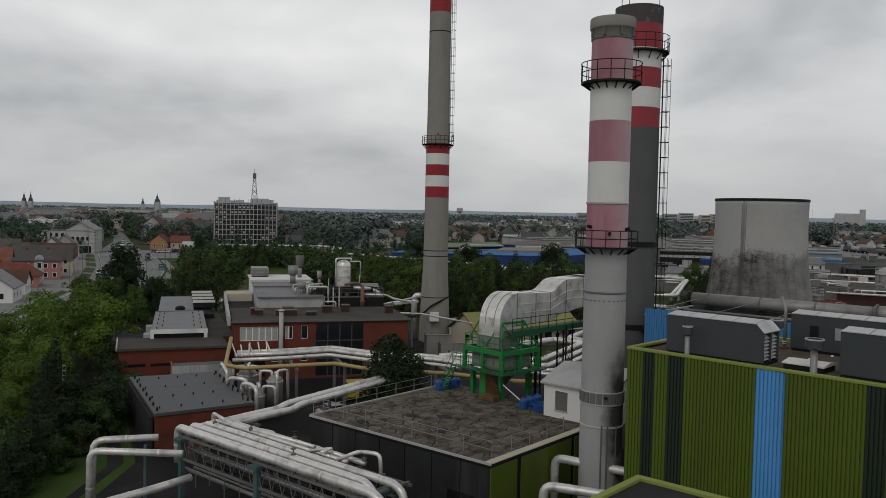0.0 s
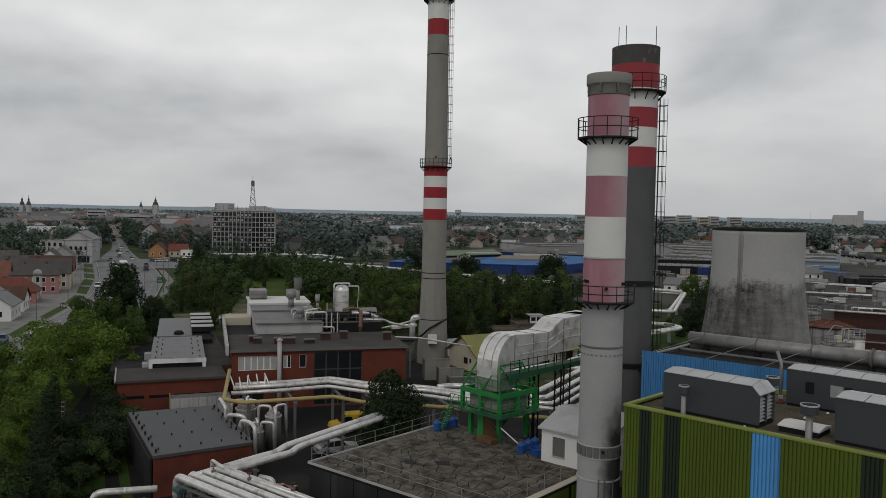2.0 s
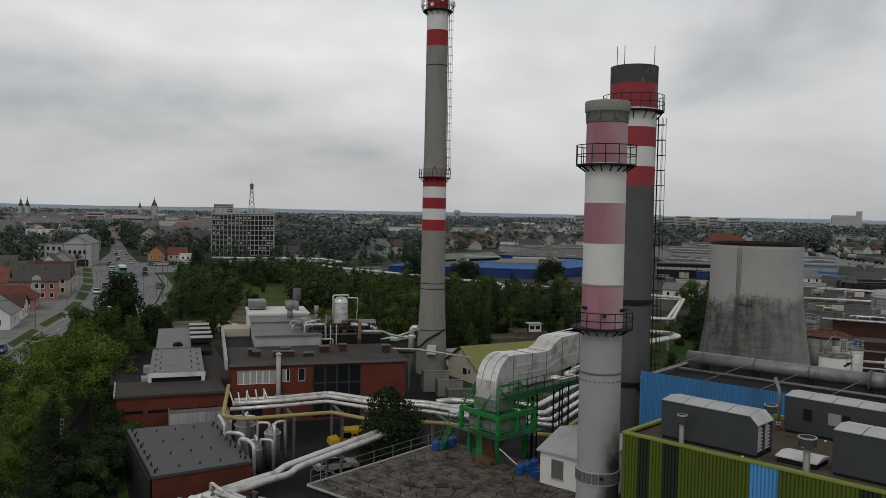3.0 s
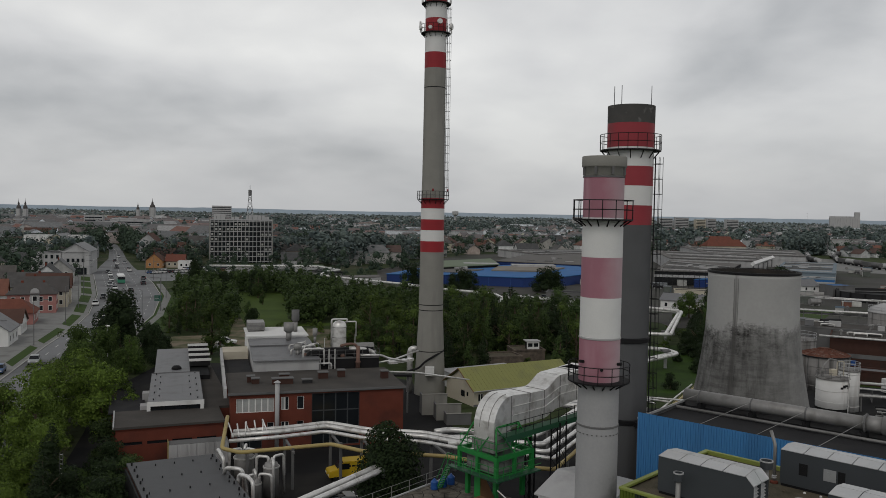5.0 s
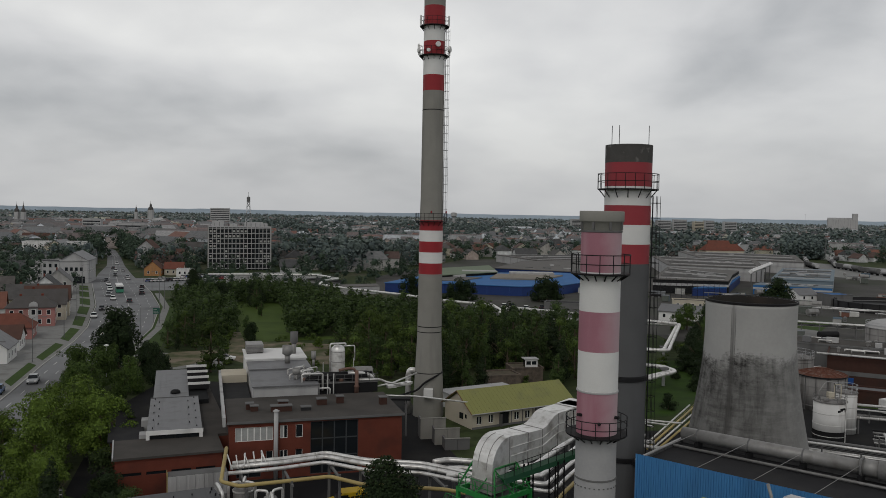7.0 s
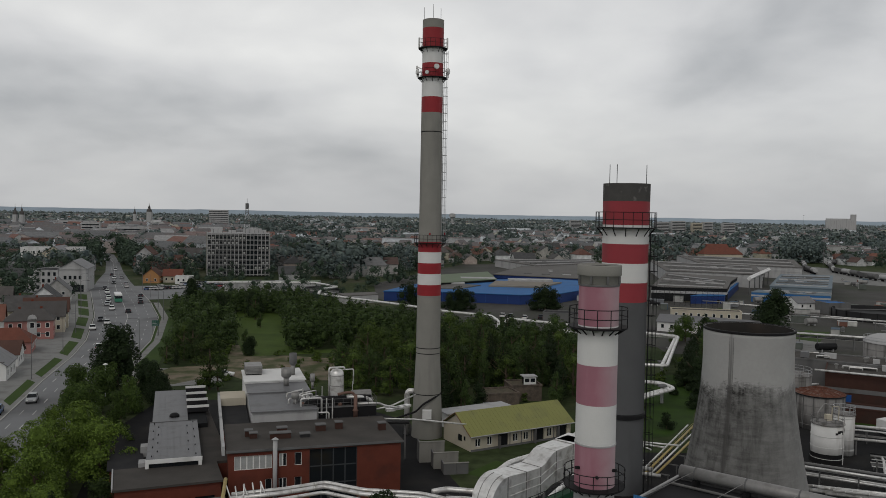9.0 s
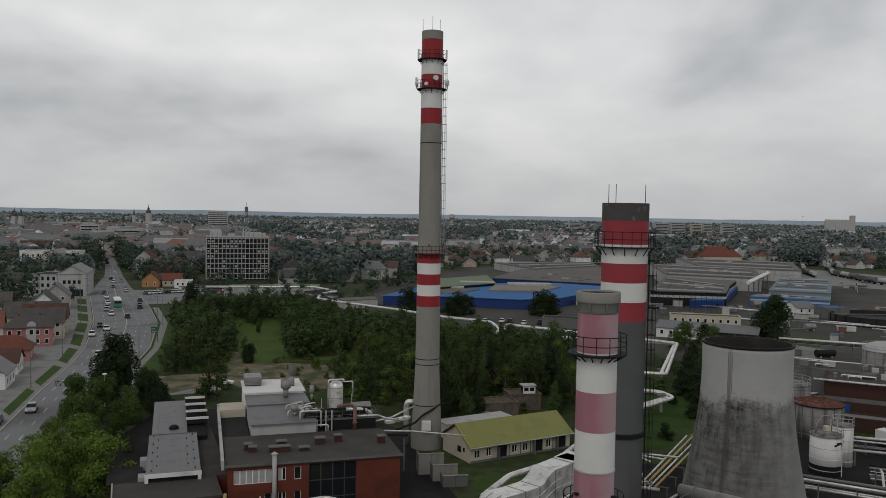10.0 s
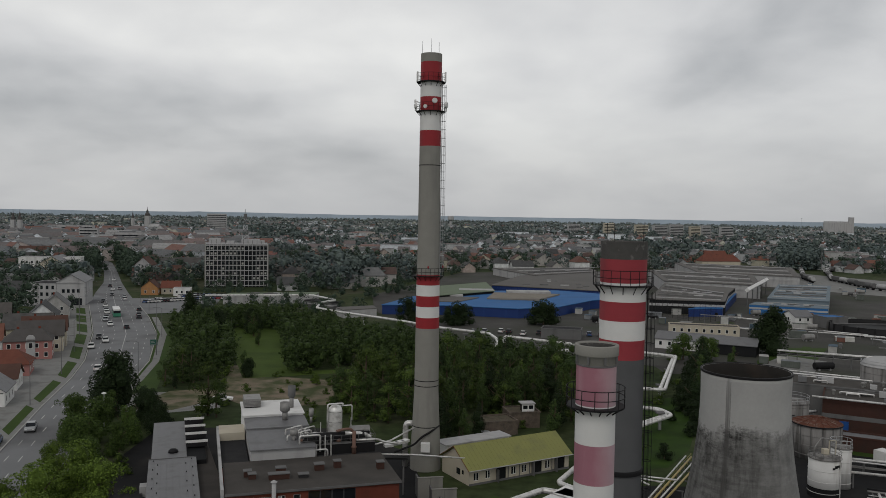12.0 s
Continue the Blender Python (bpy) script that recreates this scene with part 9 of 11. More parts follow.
# crowded pipe racks between the tanks and stores
def rack_run(a, b, z, n, gap, seed, label):
    """A steel rack from a to b with n pipes of mixed size on two levels."""
    r_ = random.Random(seed)
    ang = math.degrees(math.atan2(b[1] - a[1], b[0] - a[0]))
    L = math.hypot(b[0] - a[0], b[1] - a[1])
    ob = thing("pipe_rack", pose(a[0], a[1], 0, 0, 0, ang), label, "pipe rack", "pipe racks by the tanks")
    w = n * gap
    k = 0.6
    while k < L:
        for y in (-0.1, w):
            part("post", box(B(), k - 0.09, y - 0.09, 0, k + 0.09, y + 0.09, z + 0.9), M_conc_dark, ob)
        for zz in (z - 0.12, z + 0.75):
            part("beam", box(B(), k - 0.08, -0.3, zz, k + 0.08, w + 0.2, zz + 0.12), M_conc_dark, ob)
        k += 4.5
    for i in range(n):
        for lev in (0.0, 0.87):
            if r_.random() < 0.2:
                continue
            r = r_.choice((0.07, 0.1, 0.14, 0.18))
            part("pipe", tube(B(), [(0, i * gap, z + lev + r), (L * 0.5, i * gap, z + lev + r), (L, i * gap + r_.uniform(-0.1, 0.1), z + lev + r)], r, 7), r_.choice((M_clad, M_clad, M_clad_dull, M_black, M_conc_dark, M_clad_dull)), ob, "", True)
    return ob


rack_run((45.5, 104.5), (60.5, 96.0), 1.6, 8, 0.5, 1, "crowded steel pipe rack beside the cooling tower")
rack_run((63.5, 126.5), (88.0, 116.0), 1.0, 3, 0.5, 2, "steel pipe rack beyond the white tank")
rack_run((58.0, 141.0), (72.0, 148.0), 3.4, 5, 0.5, 3, "steel pipe rack behind the rusty tank")
rack_run((76.0, 178.0), (108.0, 162.0), 4.6, 7, 0.55, 4, "steel pipe rack behind the brick store")
rack_run((84.0, 196.0), (112.0, 182.0), 1.2, 6, 0.8, 5, "low pipe rack across the grass")
rack_run((96.0, 222.0), (136.0, 204.0), 2.6, 5, 0.6, 6, "steel pipe rack among the works sheds")
rack_run((60.0, 108.0), (76.0, 101.0), 1.4, 7, 0.5, 7, "crowded pipe rack in front of the stores")
# worn patches of paving and weeds between the works sheds
rz = random.Random(73)
for k in range(26):
    x, y, w, d, a = rz.uniform(84, 200), rz.uniform(205, 335), rz.uniform(4, 15), rz.uniform(2, 7), radians(rz.choice((-28, 62, -15)))
    c_, s_ = math.cos(a), math.sin(a)
    pts = [(x + c_ * u - s_ * v, y + s_ * u + c_ * v) for u, v in ((0, 0), (w, 0.4), (w * 0.94, d), (0.5, d * 0.9))]
    sheet("concrete_patch", pts, 0.037 + 0.0006 * k, (M_pave, M_asphalt, M_grass, M_dirt)[k % 4], "worn patch of paving and weeds in the works", "paving")
# works clutter on the far side
rq = random.Random(44)
M_box = tint("painted_containers", [(0.16, 0.17, 0.18), (0.30, 0.30, 0.29), (0.07, 0.10, 0.13), (0.13, 0.065, 0.05), (0.09, 0.10, 0.09), (0.42, 0.42, 0.40)])
for k in range(80):
    zone = rq.choice((((92, 212), (128, 262)), ((98, 290), (134, 334)), ((118, 262), (142, 300)), ((160, 262), (215, 330)), ((60, 300), (90, 330)), ((84, 140), (112, 200)), ((150, 300), (185, 325)), ((215, 400), (245, 480))))
    x, y = rq.uniform(zone[0][0], zone[1][0]), rq.uniform(zone[0][1], zone[1][1])
    if rq.random() < 0.55:
        ob = thing("container", pose(x, y, 0, 0, 0, rq.choice((-28, 62, -20, 70))), "weathered painted storage container in the works", "container", "works containers")
        w, h = rq.uniform(2.5, 6.1), rq.uniform(1.4, 2.6)
        part("body", ribbed(B(), 0, w, 0.1, h, 0.5, 0.05), M_box, ob)
        part("body", box(B(), 0.02, 0.02, 0.1, w - 0.02, 2.4, h), M_box, ob)
        part("lid", box(B(), -0.05, -0.06, h, w + 0.05, 2.45, h + 0.1), M_box, ob)
        part("skid", box(B(), 0.1, 0.1, 0, w - 0.1, 2.3, 0.1), M_black, ob)
    else:
        ob = thing("lying_tank", pose(x, y, 0, 0, 0, rq.choice((-28, 62, 10))), "dark lying cylinder tank on cradles", "tank", "lying tanks")
        r, L = rq.uniform(0.5, 1.1), rq.uniform(2.5, 7)
        part("shell", rod(B(), (0, 0, r + 0.3), (L, 0, r + 0.3), r, 14), rq.choice((M_conc_dark, M_conc_dark, M_black, M_clad_dull)), ob)
        for u in (0.2, 0.8):
            part("cradle", box(B(), L * u - 0.15, -r * 0.8, 0, L * u + 0.15, r * 0.8, 0.55), M_conc_pale, ob)
for k in range(14):
    x, y, z, w, e = rq.uniform(95, 200), rq.uniform(215, 330), rq.uniform(1.2, 3.5), rq.uniform(10, 24), rq.uniform(5, 14)
    ob = pipe_run("insulated_pipe", [(x, y, z), (x + w, y - e, z)], rq.uniform(0.15, 0.3), rq.choice((M_clad, M_clad_dull)), "pale pipe on posts crossing the works", "works pipe bridges", None, 0.3, 6)
    for u in (0.1, 0.5, 0.9):
        part("post", box(B(), x + w * u - 0.1, y - e * u - 0.1, 0, x + w * u + 0.1, y - e * u + 0.1, z), M_conc_dark, ob)

# ---- town houses ----
rt = random.Random(21)


def in_poly(x, y, poly):
    c = False
    for (x0, y0), (x1, y1) in zip(poly, poly[1:] + poly[:1]):
        if (y0 > y) != (y1 > y) and x < (x1 - x0) * (y - y0) / (y1 - y0) + x0:
            c = not c
    return c


FREE = [[(-70, 150), (70, 150), (130, 240), (270, 290), (290, 560), (120, 620), (30, 560), (-60, 395), (-100, 300)],
        [(-190, 318), (-60, 300), (-40, 395), (-60, 418), (-140, 418), (-190, 372)], [(-130, 405), (-70, 405), (-70, 450), (-130, 450)], [(180, 480), (420, 300), (420, 420), (270, 700), (190, 640)]]


def clear_of_road(x, y, gap):
    for (x0, y0), (x1, y1) in zip(along(0.5)[1:], along(0.5)[2:]):
        d = (x1 - x0) ** 2 + (y1 - y0) ** 2
        w = max(0, min(1, ((x - x0) * (x1 - x0) + (y - y0) * (y1 - y0)) / d))
        if math.hypot(x - x0 - w * (x1 - x0), y - y0 - w * (y1 - y0)) < gap:
            return False
    return True


proto = []
for w, d, h, r, rows, hip in ((11, 9, 3.2, 3.4, 1, 0), (13, 9, 3.4, 3.6, 1, 3.0), (10, 10, 5.6, 3.2, 2, 0), (15, 9, 3.4, 3.4, 1, 0), (12, 10, 5.4, 3.4, 2, 3.2)):
    a, b = gable_parts(w, d, h, r, 0.4, hip)
    ma, mb = bpy.data.meshes.new("wall"), bpy.data.meshes.new("roof")
    a.to_mesh(ma), b.to_mesh(mb)
    a.free(), b.free()
    ma.materials.append(M_hwall), mb.materials.append(M_hroof)
    proto.append((ma, mb, w, d, h, rows))
placed = []
LABS = ["single-storey town house with a tiled gabled roof", "town house with a hipped tiled roof", "two-storey town house with a gabled roof", "long low town house with a tiled roof", "two-storey town house with a hipped roof"]
tries = 0
while len(placed) < 330 and tries < 20000:
    tries += 1
    y = 320 + (rt.random() ** 0.9) * 420
    x = rt.uniform(-0.60, 0.58) * y
    if len(placed) >= 270:
        y = rt.uniform(395, 560)
        x = rt.uniform(-0.19, -0.02) * y
    if any(in_poly(x, y, p) for p in FREE) or not clear_of_road(x, y, 20) or any((x - a) ** 2 + (y - b) ** 2 < 190 for a, b in placed):
        continue
    placed.append((x, y))
    k = rt.randrange(5)
    ma, mb, w, d, h, rows = proto[k]
    ang = rt.choice((12, 100, 14, 190, 280)) + rt.uniform(-6, 6)
    ob = thing("house", pose(x, y, 0, 0, 0, ang) @ Matrix.Scale(rt.uniform(0.9, 1.15), 4), LABS[k], "house", "town houses")
    again("wall", ma, ob, pose(0, 0, 0))
    again("roof", mb, ob, pose(0, 0, 0))
    if y < 410:
        for j in range(rows):
            for i in range(3):
                again("window", WIN_S, ob, pose(w * (i + 0.5) / 3, 0, 0.9 + j * 2.7))
            again("window", WIN_S, ob, pose(0, d / 2, 0.9 + j * 2.7, 0, 0, -90))
            again("window", WIN_S, ob, pose(w, d / 2, 0.9 + j * 2.7, 0, 0, 90))

# houses too far off to tell apart
wv, wf, rv, rf = [], [], [], []
for n in range(3500):
    y = 720 + (rt.random() ** 1.25) * 2700
    x = rt.uniform(-0.62, 0.60) * y
    if in_poly(x, y, FREE[3]):
        continue
    w, d, h, r = rt.uniform(9, 17), rt.uniform(8, 11), rt.choice((3.2, 3.4, 5.6, 6)), rt.uniform(2.6, 4.2)
    if n < 420:
        # tall close-set buildings of the old town
        y = rt.uniform(560, 1250)
        x = rt.uniform(-0.52, -0.235) * y
        if not clear_of_road(x, y, 22) or any(in_poly(x, y, p) for p in FREE):
            continue
        w, d, h, r = rt.uniform(14, 36), rt.uniform(10, 15), rt.uniform(6, 11.5), rt.uniform(2.5, 5.0)
    if rt.random() < 0.10:
        w, d, h, r = rt.uniform(25, 50), rt.uniform(12, 20), rt.uniform(6, 11), 0.4
    a = rt.uniform(0, math.pi)
    c, s = math.cos(a), math.sin(a)
    P = lambda u, v, z: (x + c * u - s * v, y + s * u + c * v, z)
    k = len(wv)
    wv += [P(0, 0, 0), P(w, 0, 0), P(w, d, 0), P(0, d, 0), P(0, 0, h), P(w, 0, h), P(w, d, h), P(0, d, h), P(0, d / 2, h + r), P(w, d / 2, h + r)]
    wf += [(k, k + 1, k + 5, k + 4), (k + 1, k + 2, k + 6, k + 9, k + 5), (k + 2, k + 3, k + 7, k + 6), (k + 3, k, k + 4, k + 8, k + 7)]
    k = len(rv)
    rv += [P(-.4, -.4, h - .2), P(w + .4, -.4, h - .2), P(w + .4, d / 2, h + r + .1), P(-.4, d / 2, h + r + .1), P(w + .4, d + .4, h - .2), P(-.4, d + .4, h - .2)]
    rf += [(k, k + 1, k + 2, k + 3), (k + 3, k + 2, k + 4, k + 5)]
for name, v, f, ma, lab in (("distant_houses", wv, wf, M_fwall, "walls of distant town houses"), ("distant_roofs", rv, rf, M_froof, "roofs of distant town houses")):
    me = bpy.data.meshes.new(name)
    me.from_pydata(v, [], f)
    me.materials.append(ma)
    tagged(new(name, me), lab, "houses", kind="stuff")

# ---- trees ----


def cards(rng, lobes, n, size, squash=1.0):
    """Leaf clumps as small bent cards over the shells of several lobes: vertices and faces."""
    vol = np.array([l[3] * l[4] for l in lobes])
    pick = rng.choice(len(lobes), n, p=vol / vol.sum())
    L = np.array(lobes)[pick]
    d = rng.normal(size=(n, 3))
    d /= np.linalg.norm(d, axis=1)[:, None]
    d[:, 2] = np.where(d[:, 2] < -0.55, -d[:, 2], d[:, 2])
    rad = rng.uniform(0.62, 1.04, n) ** 0.6
    c = L[:, :3] + d * np.stack([L[:, 3], L[:, 3], L[:, 4]], 1) * rad[:, None]
    c += rng.normal(scale=size * 0.35, size=(n, 3))
    face = d * 0.75 + rng.normal(scale=0.42, size=(n, 3)) + np.array([0, 0, 0.30])
    a = np.cross(face, rng.normal(size=(n, 3)))
    a /= np.linalg.norm(a, axis=1)[:, None]
    b = np.cross(face, a)
    b /= np.linalg.norm(b, axis=1)[:, None]
    s = size * rng.uniform(0.55, 1.3, (n, 1))
    nrm = np.cross(a, b)
    v = np.stack([c - a * s, c - b * s * 0.6 + nrm * s * 0.25, c + a * s, c + b * s * 0.6 + nrm * s * 0.25], 1).reshape(-1, 3)
    f = np.arange(4 * n).reshape(n, 4)
    return v, f


def core_lobes(lobes, k, share=0.60):
    """The inner mass of a crown: rounded clumps of quads inside the largest lobes."""
    V, F = [], []
    for x, y, z, r, q in sorted(lobes, key=lambda l: -l[3] * l[4])[:k]:
        for ax in range(3):
            for sg in (-1, 1):
                o = len(V)
                for i in range(3):
                    for j in range(3):
                        p = [0.0, 0.0, 0.0]
                        p[ax], p[(ax + 1) % 3], p[(ax + 2) % 3] = sg, i - 1.0, (j - 1.0) * sg
                        d = math.sqrt(sum(c * c for c in p))
                        V.append((x + p[0] / d * r * share, y + p[1] / d * r * share, z + p[2] / d * q * share))
                F += [(o + 3 * i + j, o + 3 * i + 3 + j, o + 3 * i + 4 + j, o + 3 * i + 1 + j) for i in range(2) for j in range(2)]
    return np.array(V), np.array(F)


def crown_mesh(name, seed, height, width, base, n, size, ma, kind="round", core=0):
    rng = np.random.default_rng(seed)
    lobes = []
    if kind == "round":
        for k in range(17):
            a = rng.uniform(0, 2 * math.pi)
            q = rng.uniform(0.1, 0.78) * width
            z = base + (height - base) * rng.uniform(0.28, 0.85)
            s = width * rng.uniform(0.20, 0.36) * (1.15 - 0.5 * (z - base) / (height - base))
            lobes.append((q * math.cos(a), q * math.sin(a), z, s, s * rng.uniform(0.7, 1.0)))
        for k in range(4):
            a = rng.uniform(0, 2 * math.pi)
            q = rng.uniform(0.25, 0.6) * width
            s = width * rng.uniform(0.28, 0.42)
            lobes.append((q * math.cos(a), q * math.sin(a), base + (height - base) * rng.uniform(0.10, 0.26), s, s * 0.8))
        lobes.append((0, 0, height - width * 0.42, width * 0.42, width * 0.45))
    elif kind == "tall":
        for k in range(8):
            a = rng.uniform(0, 2 * math.pi)
            w = k / 7
            q = rng.uniform(0.1, 0.45) * width * (1 - 0.6 * w)
            z = base + (height - base) * (0.15 + 0.72 * w)
            s = width * rng.uniform(0.34, 0.52) * (1.05 - 0.55 * w)
            lobes.append((q * math.cos(a), q * math.sin(a), z, s, s * 1.25))
    elif kind == "dome":
        for k in range(14):
            w = k / 13
            a = rng.uniform(0, 2 * math.pi)
            s = width * 0.60 * math.sqrt(max(0.05, 1 - ((w - 0.36) / 0.68) ** 2))
            q = rng.uniform(0.05, 0.22) * s
            lobes.append((q * math.cos(a), q * math.sin(a), base + (height - base) * (0.08 + 0.82 * w), s, height * 0.12))
    else:
        for k in range(12):
            w = k / 11
            a = rng.uniform(0, 2 * math.pi)
            s = width * (0.62 * math.sin(math.pi * (0.22 + 0.74 * w)) + 0.08)
            q = rng.uniform(0.1, 0.4) * s
            lobes.append((q * math.cos(a), q * math.sin(a), base + (height - base) * (0.08 + 0.84 * w), s, height * 0.11))
    v, f = cards(rng, lobes, n, size)
    if core:
        cv, cf = core_lobes(lobes, core)
        v, f = np.concatenate([v, cv]), np.concatenate([f, cf + len(v)])
    v[:, 2] = np.maximum(v[:, 2], 0.15)
    me = bpy.data.meshes.new(name)
    me.from_pydata(v.tolist(), [], f.tolist())
    me.materials.append(ma)
    return me


def trunk_bm(h, r, seed, limbs=5):
    rng = random.Random(seed)
    bm = B()
    rod(bm, (0, 0, 0), (0.1, 0.05, h * 0.5), r, 7, r * 0.7)
    rod(bm, (0.1, 0.05, h * 0.5), (0.05, 0.1, h * 0.88), r * 0.7, 6, r * 0.2)
    for k in range(limbs):
        a, z = rng.uniform(0, 6.28), h * rng.uniform(0.3, 0.65)
        rod(bm, (0.07, 0.05, z), (math.cos(a) * h * 0.22, math.sin(a) * h * 0.22, z + h * rng.uniform(0.12, 0.25)), r * 0.4, 5, r * 0.1)
    return bm


def tree_proto(seed, height, width, base, n, size, ma, kind, label, group):
    ob = thing("tree", pose(0, 0, -200), label, "tree", group)
    part("trunk", trunk_bm(height, height * 0.022 + 0.05, seed), M_trunk, ob, "brown trunk with limbs")
    cr = new("crown", crown_mesh("crown", seed, height, width, base, n, size, ma, kind, 8))
    cr.parent = ob
    return ob


def plant(ob, x, y, s, rot):
    if "used" not in ob:
        ob["used"] = 1
        ob.matrix_world = pose(x, y, 0, 0, 0, rot) @ Matrix.Scale(s, 4)
        return ob
    c = copy_thing(ob, Matrix.Identity(4))
    c.matrix_world = pose(x, y, 0, 0, 0, rot) @ Matrix.Scale(s, 4)
    return c


woodp = [tree_proto(100 + k, 8.6 + 0.6 * (k % 3), (2.7, 3.3, 2.5)[k % 3], 0.2, 1500, 0.19, (L_wood, L_young, L_young, L_wood, L_wood, L_dark)[k], ("tall", "round", "cone")[k % 3], "young broadleaf tree of the dense wood", "wood trees") for k in range(6)]
lightp = [tree_proto(200 + k, 9.0, 4.6, 0.1, 5200, 0.165, L_light, "round", "large light green broadleaf tree beside the yard", "yard trees") for k in range(3)]
midp = [tree_proto(250 + k, 8.0, 4.2, 0.1, 3400, 0.19, L_mid, ("round", "tall")[k], "mid green broadleaf tree beside the road", "roadside trees") for k in range(2)]
darkp = [tree_proto(300 + k, 11.0, 7.4, 0.4, 4800, 0.26, L_dark, "tall", "tall dark broadleaf tree beside the road", "dark trees") for k in range(2)]
con = tree_proto(400, 7.2, 4.7, 0.0, 9000, 0.14, L_dark, "dome", "dense dark evergreen tree in the yard", "evergreens")
town_m = [crown_mesh("town_crown", 500 + k, 8.5, 4.2, 0.5, 215, 0.42, L_town, ("round", "round", "tall", "round")[k], 4) for k in range(4)]
town_items = []

plant(con, -4.5, 75.6, 1.17, 0)
bushp = [tree_proto(600 + k, 4.6, 3.0, 0.0, 2300, 0.14, (L_wood, L_dark)[k], "round", "dense dark green bush beside the yard", "yard bushes") for k in range(2)]
for k, (x, y, s) in enumerate(((-30.5, 74, 0.8), (-31.5, 77, 0.9), (-29.5, 69, 0.75), (-30, 71, 1.0), (-28.7, 64, 0.6), (-30.7, 66, 0.9), (-28.5, 59.5, 0.6), (-30.3, 61.5, 0.85), (-28.7, 55.5, 0.6), (-30.1, 57.3, 0.8), (-28.5, 51.5, 0.5), (-30.1, 53, 0.8), (-29.5, 48.5, 0.6), (-29.5, 49.5, 0.8), (-30.5, 56, 1.0), (-33.5, 73, 1.0), (-31, 81, 0.7), (-34.5, 84, 0.9), (-37, 90, 1.0))):
    plant(bushp[k % 2], x, y, s, 50 * k)
for k, (x, y, s) in enumerate(((54, 171, 1.0), (57, 178, 1.1), (60.5, 187, 1.2), (63, 193, 1.2), (67, 201, 1.3), (58.5, 170, 1.2), (62, 180, 1.3), (66, 190, 1.4), (52, 158, 0.9), (55, 163, 1.1), (51, 151, 0.8), (69, 208, 1.2), (59, 164, 1.2), (47.5, 146, 0.6), (57.8, 177.0, 1.10), (54.0, 162.4, 1.00), (52.0, 164.9, 0.90), (66.3, 202.7, 1.20), (50.2, 149.9, 0.90), (38.6, 131.4, 0.60), (47.3, 156.8, 0.50))):
    plant(bushp[1], x, y, s, 70 * k)
for k, (x, y, s) in enumerate(((-9, 298, 2.1), (-5, 296, 1.8), (8.5, 291, 1.9), (11.5, 292.5, 1.6), (5.5, 290, 1.5), (40.5, 294, 2.1), (43.5, 295, 1.8), (38, 295.5, 1.6))):
    plant(bushp[1], x, y, s, 61 * k)
# light green group at the left of the yard
YARD_TREES = [(-41.5, 99, 1.0), (-46, 104, 1.1), (-50.5, 106, 1.1), (-55, 116, 0.95), (-47, 95, 1.08), (-53, 98, 1.0), (-44, 88, 0.95), (-50, 88, 0.95), (-40, 81, 0.75), (-46, 80, 0.85), (-52, 79, 0.85), (-38, 74, 0.65),
              (-44, 72, 0.75), (-36, 67, 0.55), (-41, 64, 0.6), (-34, 60, 0.5), (-38, 57, 0.5), (-31, 54, 0.4), (-35, 51, 0.45), (-29, 49, 0.33), (-32, 45, 0.4), (-61, 108, 0.85), (-28, 45, 0.3)]
for k, (x, y, s) in enumerate(YARD_TREES):
    s *= 0.74 if x < -48.5 else 1.0
    # darker-leaved bushes put the shade at the grove's foot into leaf colour
    if y < 66:
        plant(bushp[1 - k % 2], x, y, s * 1.9, k * 77)
    else:
        plant(lightp[k % 3], x, y, s, k * 77)
for x, y, s, r, k in ((-62, 157, 1.12, 0, 0), (-51, 147, 0.62, 120, 1), (-54, 151, 0.6, 260, 0), (-48.5, 143, 0.5, 140, 0)):
    plant(darkp[k], x, y, s, r)
for k, (x, y, s) in enumerate(((-63, 141, 0.95), (-59, 146, 0.9), (-57, 137, 1.0), (-52, 136, 0.85), (-56, 128, 0.9), (-50.5, 129, 0.75), (-52, 121, 0.7), (-60, 132, 0.8), (-65, 147, 0.7))):
    plant(midp[k % 2], x, y, s, 70 * k)
for k, (x, y, s) in enumerate(((-31, 63, 0.42), (-33, 67, 0.45), (-29.5, 58, 0.38), (-28.5, 54, 0.35), (-27.5, 50, 0.3), (-27, 46.5, 0.28), (-30.5, 47, 0.34), (-34, 55, 0.42), (-36.5, 62, 0.45), (-32, 51, 0.36), (-35, 71, 0.45), (-37.5, 78, 0.5), (-30, 42, 0.33), (-33.5, 47.5, 0.38))):
    plant(woodp[5], x, y, s * 1.45, 40 * k)
plant(woodp[1], -43.7, 156, 1.15, 40)
for k, (x, y, s) in enumerate(((2.5, 141, 0.7), (5.5, 139.5, 0.75), (8.2, 141.5, 0.7), (5, 143.5, 0.9), (1, 145, 0.9), (22.5, 146, 0.8), (24, 150, 0.9), (26, 143, 0.6))):
    plant(woodp[(5, 0)[k % 2]], x, y, s, 53 * k)
plant(woodp[4], -41.8, 155, 0.8, 140)
